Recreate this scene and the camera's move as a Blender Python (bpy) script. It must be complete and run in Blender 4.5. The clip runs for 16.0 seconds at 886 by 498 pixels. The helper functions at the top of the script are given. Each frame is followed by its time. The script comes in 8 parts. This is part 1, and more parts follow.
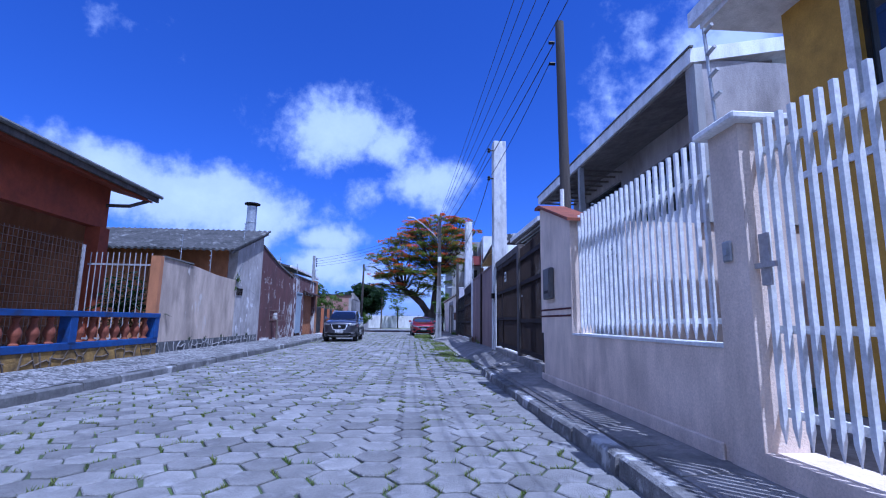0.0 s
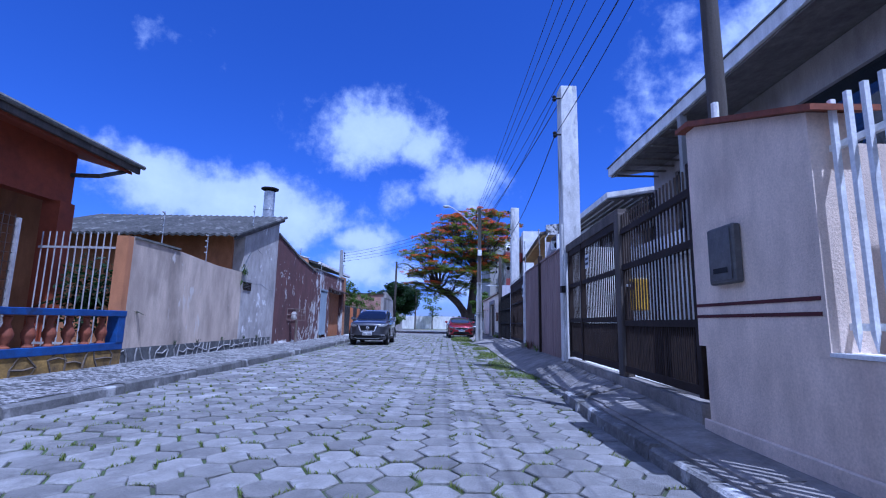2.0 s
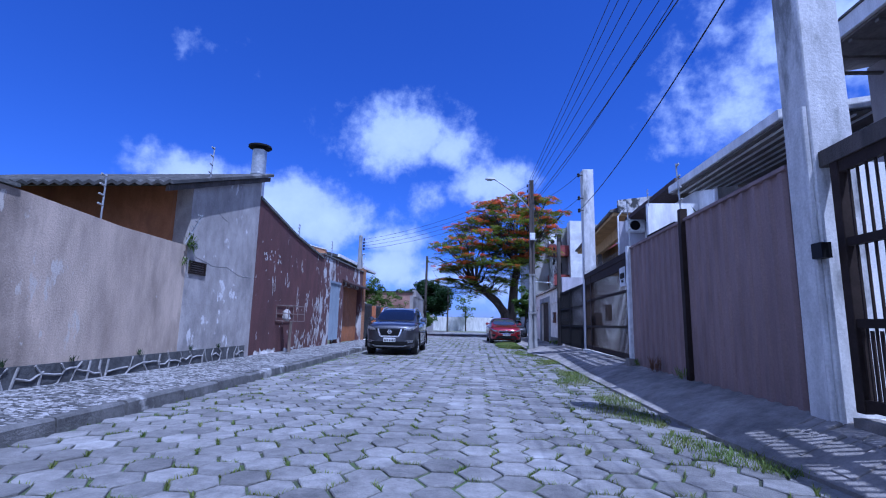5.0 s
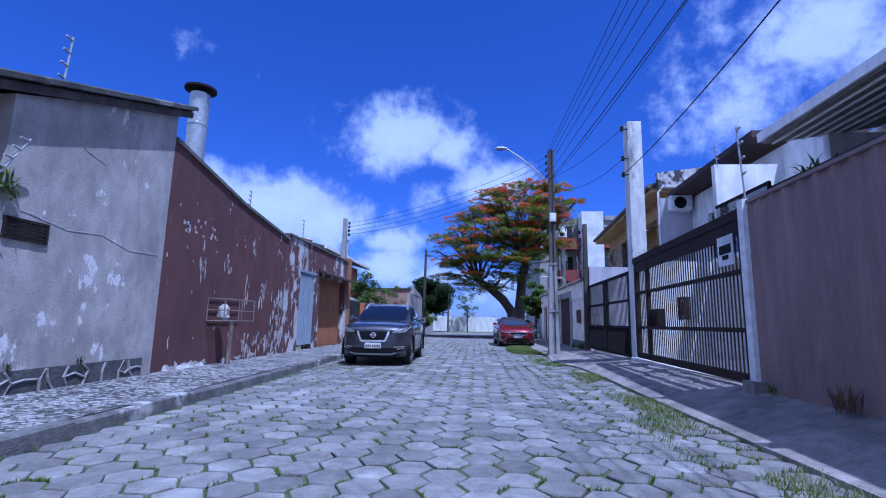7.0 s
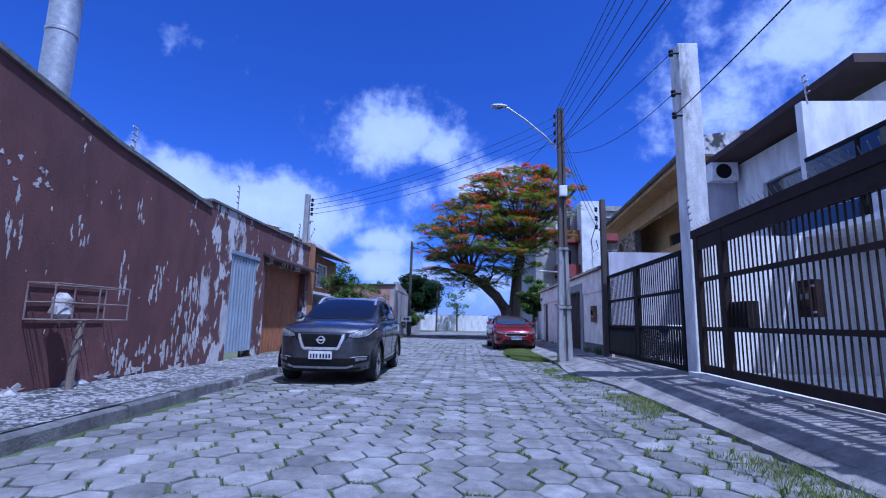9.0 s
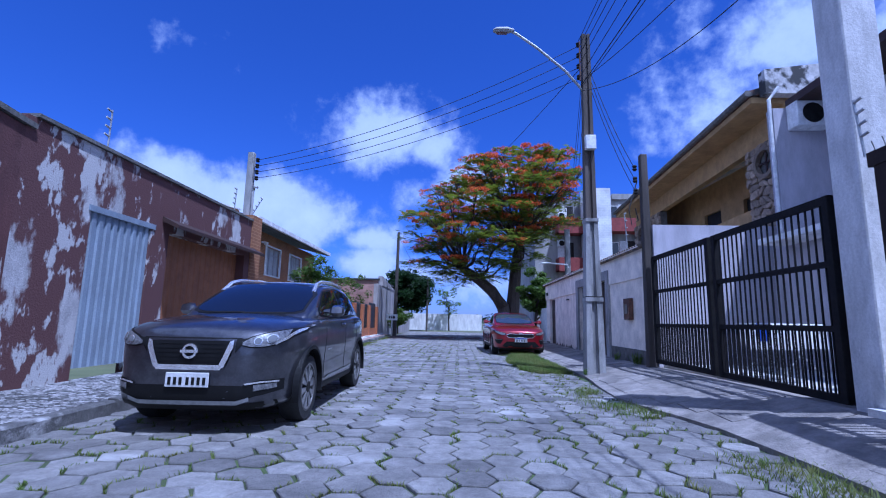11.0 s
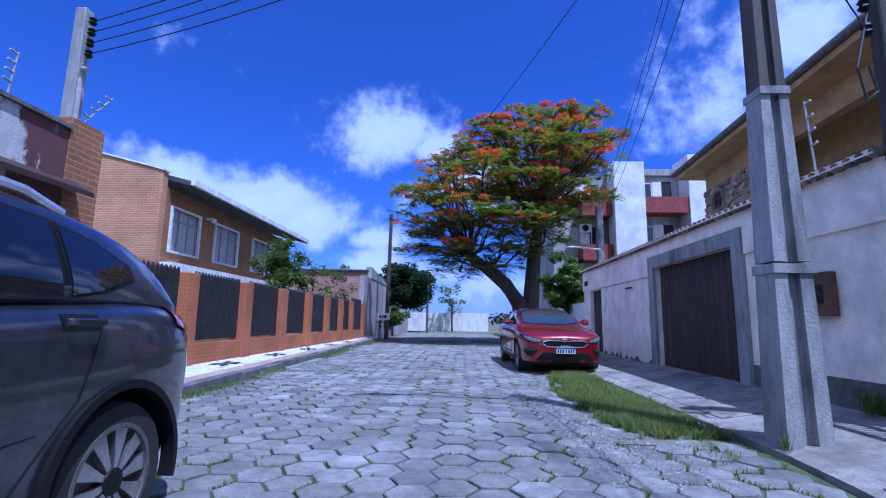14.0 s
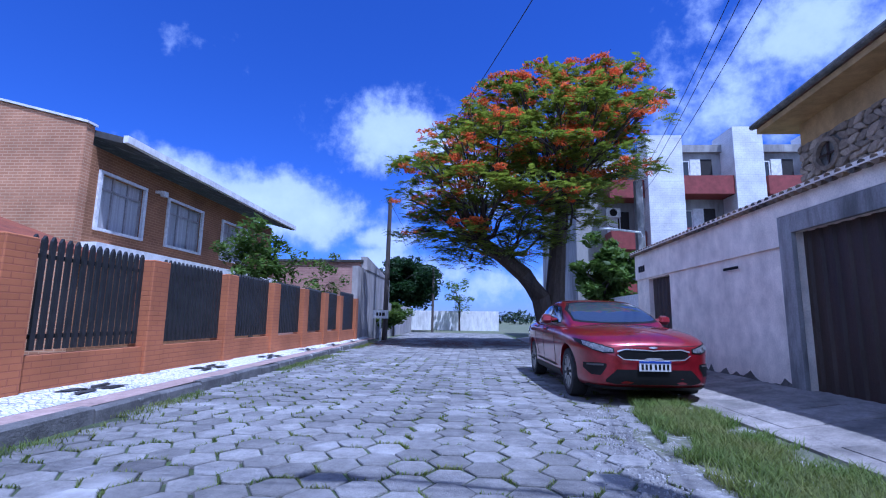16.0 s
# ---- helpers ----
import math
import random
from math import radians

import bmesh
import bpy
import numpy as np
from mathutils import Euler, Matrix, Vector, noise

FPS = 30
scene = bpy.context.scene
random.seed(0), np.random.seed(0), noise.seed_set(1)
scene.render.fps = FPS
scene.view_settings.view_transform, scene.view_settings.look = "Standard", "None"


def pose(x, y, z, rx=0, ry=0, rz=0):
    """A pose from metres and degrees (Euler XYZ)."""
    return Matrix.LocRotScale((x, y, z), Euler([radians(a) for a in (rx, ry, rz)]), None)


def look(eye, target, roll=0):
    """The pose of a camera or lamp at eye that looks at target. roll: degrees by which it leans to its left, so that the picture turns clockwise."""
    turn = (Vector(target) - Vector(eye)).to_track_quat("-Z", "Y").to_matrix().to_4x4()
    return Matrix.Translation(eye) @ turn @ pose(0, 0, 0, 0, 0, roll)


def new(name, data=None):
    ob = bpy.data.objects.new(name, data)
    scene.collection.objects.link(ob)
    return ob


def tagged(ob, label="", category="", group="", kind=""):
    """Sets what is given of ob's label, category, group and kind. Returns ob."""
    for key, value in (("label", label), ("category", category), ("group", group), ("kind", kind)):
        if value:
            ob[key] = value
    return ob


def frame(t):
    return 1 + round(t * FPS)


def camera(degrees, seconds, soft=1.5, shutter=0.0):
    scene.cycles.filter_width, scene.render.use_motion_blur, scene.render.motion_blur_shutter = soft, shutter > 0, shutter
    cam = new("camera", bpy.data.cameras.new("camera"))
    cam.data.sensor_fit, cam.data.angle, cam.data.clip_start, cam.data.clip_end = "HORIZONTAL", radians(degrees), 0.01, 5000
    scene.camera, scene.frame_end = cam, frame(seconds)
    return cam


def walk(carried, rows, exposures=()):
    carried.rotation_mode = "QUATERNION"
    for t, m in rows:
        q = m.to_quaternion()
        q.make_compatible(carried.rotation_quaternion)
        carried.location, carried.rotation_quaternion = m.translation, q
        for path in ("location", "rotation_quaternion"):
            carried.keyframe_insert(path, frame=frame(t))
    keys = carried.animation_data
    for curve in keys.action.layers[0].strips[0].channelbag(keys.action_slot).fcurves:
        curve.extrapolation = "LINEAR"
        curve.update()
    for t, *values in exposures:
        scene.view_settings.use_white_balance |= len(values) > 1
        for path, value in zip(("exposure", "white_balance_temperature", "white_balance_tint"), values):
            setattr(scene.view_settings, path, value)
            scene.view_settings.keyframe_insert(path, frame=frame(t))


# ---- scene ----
cam = camera(86.8, 16.0, soft=1.1)
METRES, EYE, TILT, LEAN, TURN = 27.5, 0.99, -0.85, 0.0, -3.6
ROWS = [
    (0.0, 0.0, 0.0, 0.0, -0.13, 9.71, -0.74),
    (0.5, -0.0029, 0.0266, 0.0003, 0.9, 9.71, -0.84),
    (1.0, -0.0054, 0.0516, 0.0008, 1.85, 9.75, -0.93),
    (1.5, -0.0094, 0.0819, 0.0012, 2.97, 9.75, -1.01),
    (2.0, -0.0137, 0.1096, 0.0022, 3.94, 9.72, -1.1),
    (2.5, -0.0194, 0.1426, 0.0027, 4.98, 9.71, -1.18),
    (3.0, -0.0246, 0.1723, 0.0031, 5.76, 9.72, -1.25),
    (3.5, -0.0316, 0.2061, 0.0036, 6.51, 9.73, -1.28),
    (4.0, -0.0368, 0.2358, 0.0044, 7.03, 9.75, -1.34),
    (6.5, -0.0612, 0.3917, 0.0071, 7.82, 9.83, -1.25),
    (7.0, -0.0649, 0.4246, 0.0077, 7.61, 9.77, -1.26),
    (7.5, -0.0679, 0.4536, 0.0084, 7.33, 9.73, -1.23),
    (8.0, -0.071, 0.4866, 0.0083, 6.98, 9.73, -1.18),
    (8.5, -0.0726, 0.5151, 0.0091, 6.69, 9.72, -1.21),
    (9.0, -0.0742, 0.5439, 0.0099, 6.38, 9.67, -1.19),
    (11.5, -0.0846, 0.7023, 0.0111, 5.39, 9.57, -1.16),
    (12.0, -0.0865, 0.7327, 0.0118, 5.39, 9.53, -1.15),
    (12.5, -0.0892, 0.7631, 0.0122, 5.42, 9.52, -1.14),
    (13.0, -0.0922, 0.7982, 0.012, 5.5, 9.57, -1.08),
    (13.5, -0.095, 0.8288, 0.0129, 5.64, 9.59, -1.01),
    (14.0, -0.0984, 0.8634, 0.0136, 5.84, 9.57, -0.94),
    (14.5, -0.1014, 0.8934, 0.014, 6.04, 9.52, -0.87),
    (15.0, -0.1059, 0.9277, 0.0144, 6.23, 9.47, -0.89),
    (15.5, -0.1091, 0.9579, 0.0145, 6.41, 9.45, -0.89),
    (16.0, -0.1133, 0.9926, 0.0146, 6.6, 9.42, -0.91),
]
walk(cam, [(t, pose(0, 0, EYE, TILT, LEAN, TURN) @ pose(METRES * x, METRES * y, METRES * z, 90 + pitch, roll, yaw)) for t, x, y, z, yaw, pitch, roll in ROWS], exposures=[(0.0, 0.11, 4400, 23), (3.0, 0.05, 4400, 23), (9.0, 0.0, 4400, 23), (12.0, 0.05, 4400, 23), (16.0, 0.17, 4400, 23)])

# world, sun and exposure
SUN_WAY = Vector((0.28, -0.375, 1.0)).normalized()
sun_data = bpy.data.lights.new("sun", "SUN")
sun_data.energy, sun_data.angle, sun_data.color = 4.7, radians(0.55), (1.0, 0.95, 0.88)
sun = new("sun", sun_data)
sun.matrix_basis = look(SUN_WAY * 60, (0, 0, 0))

world = bpy.data.worlds.new("sky")
scene.world = world
world.use_nodes = True
wt = world.node_tree
wt.nodes.clear()


def wnode(kind, **values):
    n = wt.nodes.new(kind)
    for key, value in values.items():
        n.inputs[key].default_value = value
    return n


def wmath(op, a, b=0.0):
    n = wt.nodes.new("ShaderNodeMath")
    n.operation = op
    for i, v in enumerate((a, b)):
        if isinstance(v, (int, float)):
            n.inputs[i].default_value = v
        else:
            wt.links.new(v, n.inputs[i])
    return n.outputs[0]


sky = wt.nodes.new("ShaderNodeTexSky")
sky.sky_type, sky.sun_disc = "NISHITA", False
sky.sun_elevation = math.asin(SUN_WAY.z)
sky.sun_rotation = math.atan2(SUN_WAY.x, SUN_WAY.y)
sky.air_density, sky.dust_density, sky.ozone_density = 1.0, 0.3, 2.5
way = wt.nodes.new("ShaderNodeTexCoord").outputs["Generated"]
warp = wnode("ShaderNodeTexNoise", Scale=9.0, Detail=6.0, Roughness=0.62)
wt.links.new(way, warp.inputs["Vector"])
fine = wnode("ShaderNodeTexNoise", Scale=26.0, Detail=5.0, Roughness=0.6)
wt.links.new(way, fine.inputs["Vector"])
# each cloud: direction, breadth, height, strength
CLOUDS = [
    (-0.16, 0.915, 0.375, 0.15, 0.085, 1.0), (-0.06, 0.93, 0.36, 0.10, 0.07, 0.9), (-0.20, 0.92, 0.33, 0.09, 0.05, 0.7),
    (0.02, 0.955, 0.285, 0.12, 0.065, 0.85), (-0.10, 0.955, 0.27, 0.08, 0.05, 0.5),
    (-0.40, 0.89, 0.225, 0.17, 0.085, 1.1), (-0.30, 0.93, 0.205, 0.14, 0.075, 1.05), (-0.52, 0.83, 0.24, 0.16, 0.07, 1.0),
    (-0.20, 0.965, 0.17, 0.09, 0.04, 0.8), (-0.19, 0.972, 0.115, 0.10, 0.045, 1.0), (-0.08, 0.99, 0.09, 0.14, 0.04, 0.9), (0.05, 0.99, 0.07, 0.16, 0.05, 0.8),
    (-0.475, 0.74, 0.475, 0.055, 0.035, 0.36),
    (0.54, 0.72, 0.46, 0.20, 0.13, 0.80), (0.64, 0.64, 0.46, 0.23, 0.15, 0.72), (0.44, 0.82, 0.36, 0.14, 0.07, 0.65), (0.36, 0.86, 0.33, 0.09, 0.03, 0.4),
]
field = None
for cx, cy, cz, wide, tall, strength in CLOUDS:
    c = Vector((cx, cy, cz)).normalized()
    off = wt.nodes.new("ShaderNodeVectorMath")
    off.operation = "SUBTRACT"
    wt.links.new(way, off.inputs[0])
    off.inputs[1].default_value = c
    sc = wt.nodes.new("ShaderNodeVectorMath")
    sc.operation = "MULTIPLY"
    wt.links.new(off.outputs[0], sc.inputs[0])
    sc.inputs[1].default_value = (1 / wide, 1 / wide, 1 / tall)
    ln = wt.nodes.new("ShaderNodeVectorMath")
    ln.operation = "LENGTH"
    wt.links.new(sc.outputs[0], ln.inputs[0])
    blob = wmath("MULTIPLY", wmath("SUBTRACT", 1.3, ln.outputs["Value"]), strength)
    field = blob if field is None else wmath("MAXIMUM", field, blob)
# unseen cumulus added behind and overhead, as white fill light for the shaded sides
broad = wnode("ShaderNodeTexNoise", Scale=2.6, Detail=4.0, Roughness=0.55)
wt.links.new(way, broad.inputs["Vector"])
ahead = wt.nodes.new("ShaderNodeVectorMath")
ahead.operation = "DOT_PRODUCT"
wt.links.new(way, ahead.inputs[0])
ahead.inputs[1].default_value = Vector((0.0, 0.94, 0.34)).normalized()
fill_clouds = wt.nodes.new("ShaderNodeMapRange")
for key, value in (("From Min", 0.68), ("From Max", 0.45), ("To Min", -1.6), ("To Max", 0.95)):
    fill_clouds.inputs[key].default_value = value
wt.links.new(ahead.outputs["Value"], fill_clouds.inputs["Value"])
field = wmath("MAXIMUM", field, wmath("ADD", fill_clouds.outputs["Result"], wmath("MULTIPLY", wmath("SUBTRACT", broad.outputs["Fac"], 0.5), 4.5)))
field = wmath("ADD", field, wmath("MULTIPLY", wmath("SUBTRACT", warp.outputs["Fac"], 0.50), 2.0))
field = wmath("ADD", field, wmath("MULTIPLY", wmath("SUBTRACT", fine.outputs["Fac"], 0.5), 0.7))
ramp = wt.nodes.new("ShaderNodeMapRange")
ramp.interpolation_type = "SMOOTHSTEP"
for key, value in (("From Min", 0.20), ("From Max", 0.95), ("To Min", 0.0), ("To Max", 0.95)):
    ramp.inputs[key].default_value = value
wt.links.new(field, ramp.inputs["Value"])
lit = wt.nodes.new("ShaderNodeMapRange")
for key, value in (("From Min", 0.5), ("From Max", 1.6), ("To Min", 0.55), ("To Max", 1.0)):
    lit.inputs[key].default_value = value
wt.links.new(field, lit.inputs["Value"])
tone = wt.nodes.new("ShaderNodeMix")
tone.data_type = "RGBA"
wt.links.new(lit.outputs["Result"], tone.inputs["Factor"])
tone.inputs["A"].default_value, tone.inputs["B"].default_value = (2.6, 3.3, 5.3, 1), (6.7, 7.1, 8.1, 1)
deep = wt.nodes.new("ShaderNodeMix")
deep.data_type, deep.blend_type = "RGBA", "MULTIPLY"
deep.inputs["Factor"].default_value = 1.0
wt.links.new(sky.outputs["Color"], deep.inputs["A"])
deep.inputs["B"].default_value = (0.46, 0.56, 1.05, 1)
cover = wt.nodes.new("ShaderNodeMix")
cover.data_type = "RGBA"
wt.links.new(ramp.outputs["Result"], cover.inputs["Factor"])
wt.links.new(deep.outputs["Result"], cover.inputs["A"])
wt.links.new(tone.outputs["Result"], cover.inputs["B"])
back = wnode("ShaderNodeBackground", Strength=0.106)
wt.links.new(cover.outputs["Result"], back.inputs["Color"])
wt.links.new(back.outputs["Background"], wt.nodes.new("ShaderNodeOutputWorld").inputs["Surface"])

# materials


def surf(name, base, dark=None, scale=3.0, rough=0.8, bump=0.2, bscale=50.0, metal=0.0, stain=None, sscale=0.8, sth=0.530, rnd=0.0, streak=1.0, coat=0.0, soft=0.08, base_link=None, fleck=None, fscale=5.0, fth=0.6, spec=0.5):
    """A surface: two colours mixed by a coarse noise, a fine grain in colour and relief, and stains with an edge."""
    m = bpy.data.materials.new(name)
    m.use_nodes = True
    t = m.node_tree
    b = t.nodes["Principled BSDF"]
    b.inputs["Roughness"].default_value, b.inputs["Metallic"].default_value = rough, metal
    b.inputs["Coat Weight"].default_value = coat
    b.inputs["Specular IOR Level"].default_value = spec
    b.inputs["Coat Roughness"].default_value = 0.06
    co = t.nodes.new("ShaderNodeTexCoord").outputs["Object"]
    sm = t.nodes.new("ShaderNodeMapping")
    sm.inputs["Scale"].default_value = (1, 1, streak)
    t.links.new(co, sm.inputs["Vector"])

    def noi(s, detail, vec):
        n = t.nodes.new("ShaderNodeTexNoise")
        n.inputs["Scale"].default_value, n.inputs["Detail"].default_value, n.inputs["Roughness"].default_value = s, detail, 0.62
        t.links.new(vec, n.inputs["Vector"])
        return n.outputs["Fac"]

    def mix(fac, a, c, mode="MIX"):
        n = t.nodes.new("ShaderNodeMix")
        n.data_type, n.blend_type = "RGBA", mode
        for key, v in (("Factor", fac), ("A", a), ("B", c)):
            if isinstance(v, (int, float)):
                n.inputs[key].default_value = v
            elif isinstance(v, tuple):
                n.inputs[key].default_value = (*v, 1)
            else:
                t.links.new(v, n.inputs[key])
        return n.outputs["Result"]

    def rng(v, a, c, lo=0.0, hi=1.0):
        n = t.nodes.new("ShaderNodeMapRange")
        for key, x in (("From Min", a), ("From Max", c), ("To Min", lo), ("To Max", hi)):
            n.inputs[key].default_value = x
        t.links.new(v, n.inputs["Value"])
        return n.outputs["Result"]

    dark = dark or tuple(0.72 * c for c in base)
    col = mix(rng(noi(scale, 6, sm.outputs[0]), 0.35, 0.68), base_link(t, base) if base_link else base, dark)
    grain = noi(bscale, 4, co)
    col = mix(1.0, col, mix(rng(grain, 0.3, 0.7), (0.86, 0.86, 0.86), (1.1, 1.1, 1.1)), "MULTIPLY")
    col = mix(1.0, col, mix(rng(noi(scale * 4.3, 5, sm.outputs[0]), 0.32, 0.68), (0.78, 0.78, 0.78), (1.16, 1.16, 1.16)), "MULTIPLY")
    if stain:
        col = mix(rng(noi(sscale, 9, sm.outputs[0]), sth, sth + soft), col, stain)
    if fleck:
        both = t.nodes.new("ShaderNodeMath")
        both.operation = "MULTIPLY_ADD"
        t.links.new(noi(fscale, 8, sm.outputs[0]), both.inputs[0])
        both.inputs[1].default_value = 0.7
        half = t.nodes.new("ShaderNodeMath")
        half.operation = "MULTIPLY"
        half.inputs[1].default_value = 0.5
        t.links.new(noi(fscale * 0.17, 3, co), half.inputs[0])
        t.links.new(half.outputs[0], both.inputs[2])
        col = mix(rng(both.outputs[0], fth, fth + 0.03), col, fleck)
    if rnd:
        info = t.nodes.new("ShaderNodeObjectInfo").outputs["Random"]
        isl = t.nodes.new("ShaderNodeNewGeometry").outputs["Random Per Island"]
        r = t.nodes.new("ShaderNodeMath")
        r.operation = "ADD"
        t.links.new(info, r.inputs[0])
        t.links.new(isl, r.inputs[1])
        fr = t.nodes.new("ShaderNodeMath")
        fr.operation = "FRACT"
        t.links.new(r.outputs[0], fr.inputs[0])
        lo, hi = (1 - rnd,) * 3, (1 + rnd,) * 3
        col = mix(1.0, col, mix(fr.outputs[0], lo, hi), "MULTIPLY")
    t.links.new(col, b.inputs["Base Color"])
    if bump:
        bp = t.nodes.new("ShaderNodeBump")
        bp.inputs["Strength"].default_value, bp.inputs["Distance"].default_value = bump, 0.02
        t.links.new(grain, bp.inputs["Height"])
        t.links.new(bp.outputs["Normal"], b.inputs["Normal"])
    return m


def bricks(name, c1, c2, mortar, w, h, joint, rough=0.85, axis="yz", offset=0.5, bump=0.6, rot=0.0):
    """Small bricks or tiles far off: colour and relief by a brick pattern on the wall's own plane."""
    m = surf(name, c1, rough=rough, bump=0.1)
    t = m.node_tree
    b = t.nodes["Principled BSDF"]
    co = t.nodes.new("ShaderNodeTexCoord").outputs["Object"]
    sep, com = t.nodes.new("ShaderNodeSeparateXYZ"), t.nodes.new("ShaderNodeCombineXYZ")
    t.links.new(co, sep.inputs[0])
    add = t.nodes.new("ShaderNodeMath")
    add.operation = "ADD"
    t.links.new(sep.outputs["X"], add.inputs[0])
    t.links.new(sep.outputs["Y"], add.inputs[1])
    if axis == "yz":
        t.links.new(add.outputs[0], com.inputs[0])
        t.links.new(sep.outputs["Z"], com.inputs[1])
    else:
        t.links.new(sep.outputs["Y"], com.inputs[0])
        t.links.new(sep.outputs["X"], com.inputs[1])
    br = t.nodes.new("ShaderNodeTexBrick")
    t.links.new(com.outputs[0], br.inputs["Vector"])
    for key, v in (("Color1", (*c1, 1)), ("Color2", (*c2, 1)), ("Mortar", (*mortar, 1)), ("Scale", 1.0), ("Mortar Size", joint), ("Mortar Smooth", 0.2), ("Brick Width", w), ("Row Height", h)):
        br.inputs[key].default_value = v
    br.offset = offset
    mx = t.nodes.new("ShaderNodeMix")
    mx.data_type, mx.blend_type = "RGBA", "MULTIPLY"
    mx.inputs["Factor"].default_value = 1.0
    n = t.nodes.new("ShaderNodeTexNoise")
    n.inputs["Scale"].default_value, n.inputs["Detail"].default_value = 1.3, 7
    t.links.new(co, n.inputs["Vector"])
    rp = t.nodes.new("ShaderNodeMapRange")
    for key, x in (("From Min", 0.3), ("From Max", 0.7), ("To Min", 0.75), ("To Max", 1.12)):
        rp.inputs[key].default_value = x
    t.links.new(n.outputs["Fac"], rp.inputs["Value"])
    t.links.new(br.outputs["Color"], mx.inputs["A"])
    t.links.new(rp.outputs["Result"], mx.inputs["B"])
    t.links.new(mx.outputs["Result"], b.inputs["Base Color"])
    bp = t.nodes.new("ShaderNodeBump")
    bp.invert = True
    bp.inputs["Strength"].default_value, bp.inputs["Distance"].default_value = bump, 0.01
    t.links.new(br.outputs["Fac"], bp.inputs["Height"])
    t.links.new(bp.outputs["Normal"], b.inputs["Normal"])
    return m


def mosaic(name, light, dark, share, scale):
    """Small cut stones laid irregularly: voronoi cells, light or dark."""
    m = surf(name, light, rough=0.8)
    t = m.node_tree
    b = t.nodes["Principled BSDF"]
    co = t.nodes.new("ShaderNodeTexCoord").outputs["Object"]
    vo = t.nodes.new("ShaderNodeTexVoronoi")
    vo.inputs["Scale"].default_value = scale
    t.links.new(co, vo.inputs["Vector"])
    ed = t.nodes.new("ShaderNodeTexVoronoi")
    ed.feature = "DISTANCE_TO_EDGE"
    ed.inputs["Scale"].default_value = scale
    t.links.new(co, ed.inputs["Vector"])
    sp = t.nodes.new("ShaderNodeSeparateColor")
    t.links.new(vo.outputs["Color"], sp.inputs[0])
    n = t.nodes.new("ShaderNodeTexNoise")
    n.inputs["Scale"].default_value, n.inputs["Detail"].default_value = 2.2, 5
    t.links.new(co, n.inputs["Vector"])
    ad = t.nodes.new("ShaderNodeMath")
    ad.operation = "MULTIPLY_ADD"
    t.links.new(n.outputs["Fac"], ad.inputs[0])
    ad.inputs[1].default_value = 1.2
    t.links.new(sp.outputs[0], ad.inputs[2])
    rp = t.nodes.new("ShaderNodeValToRGB")
    rp.color_ramp.elements[0].position, rp.color_ramp.elements[0].color = share - 0.12, (*dark, 1)
    rp.color_ramp.elements[1].position, rp.color_ramp.elements[1].color = share + 0.18, (*light, 1)
    hf = t.nodes.new("ShaderNodeMath")
    hf.operation = "MULTIPLY"
    hf.inputs[1].default_value = 0.5
    t.links.new(ad.outputs[0], hf.inputs[0])
    t.links.new(hf.outputs[0], rp.inputs["Fac"])
    jr = t.nodes.new("ShaderNodeMapRange")
    for key, x in (("From Min", 0.0), ("From Max", 0.12), ("To Min", 0.35), ("To Max", 1.0)):
        jr.inputs[key].default_value = x
    t.links.new(ed.outputs["Distance"], jr.inputs["Value"])
    mx = t.nodes.new("ShaderNodeMix")
    mx.data_type, mx.blend_type = "RGBA", "MULTIPLY"
    mx.inputs["Factor"].default_value = 1.0
    t.links.new(rp.outputs["Color"], mx.inputs["A"])
    t.links.new(jr.outputs["Result"], mx.inputs["B"])
    t.links.new(mx.outputs["Result"], b.inputs["Base Color"])
    bp = t.nodes.new("ShaderNodeBump")
    bp.inputs["Strength"].default_value, bp.inputs["Distance"].default_value = 0.6, 0.02
    t.links.new(jr.outputs["Result"], bp.inputs["Height"])
    t.links.new(bp.outputs["Normal"], b.inputs["Normal"])
    return m


def glass(name, tint, rough=0.03):
    m = bpy.data.materials.new(name)
    m.use_nodes = True
    b = m.node_tree.nodes["Principled BSDF"]
    b.inputs["Base Color"].default_value = (*tint, 1)
    b.inputs["Roughness"].default_value = rough
    b.inputs["Coat Weight"].default_value = 0.6
    return m


M = {}
M["paver"] = surf("hex_concrete", (0.265, 0.255, 0.243), (0.14, 0.134, 0.13), 2.6, 0.9, 0.9, 55, rnd=0.28, stain=(0.37, 0.36, 0.35), sscale=1.3, sth=0.545, soft=0.15)
M["petal"] = surf("dry_petal", (0.16, 0.06, 0.04), (0.10, 0.05, 0.035), 1.5, 0.9, 0.0, rnd=0.4)
M["joint"] = surf("joint_soil", (0.040, 0.044, 0.028), (0.085, 0.13, 0.03), 1.2, 0.95, 0.5, 30)
M["soil"] = surf("field", (0.10, 0.13, 0.05), (0.16, 0.15, 0.09), 0.2, 0.95, 0.3, 5)
M["kerb"] = surf("kerb_concrete", (0.17, 0.165, 0.16), (0.075, 0.073, 0.07), 2.6, 0.9, 0.6, 40, stain=(0.40, 0.39, 0.38), sscale=1.6, sth=0.58)
M["kerb_broken"] = surf("broken_kerb_concrete", (0.26, 0.25, 0.24), (0.09, 0.086, 0.08), 3.2, 0.9, 0.8, 40, stain=(0.52, 0.51, 0.50), sscale=2.2, sth=0.54)
M["walkway"] = surf("old_concrete", (0.34, 0.31, 0.28), (0.15, 0.137, 0.125), 1.6, 0.9, 0.7, 35, stain=(0.11, 0.105, 0.095), sscale=1.0, sth=0.54, soft=0.15)
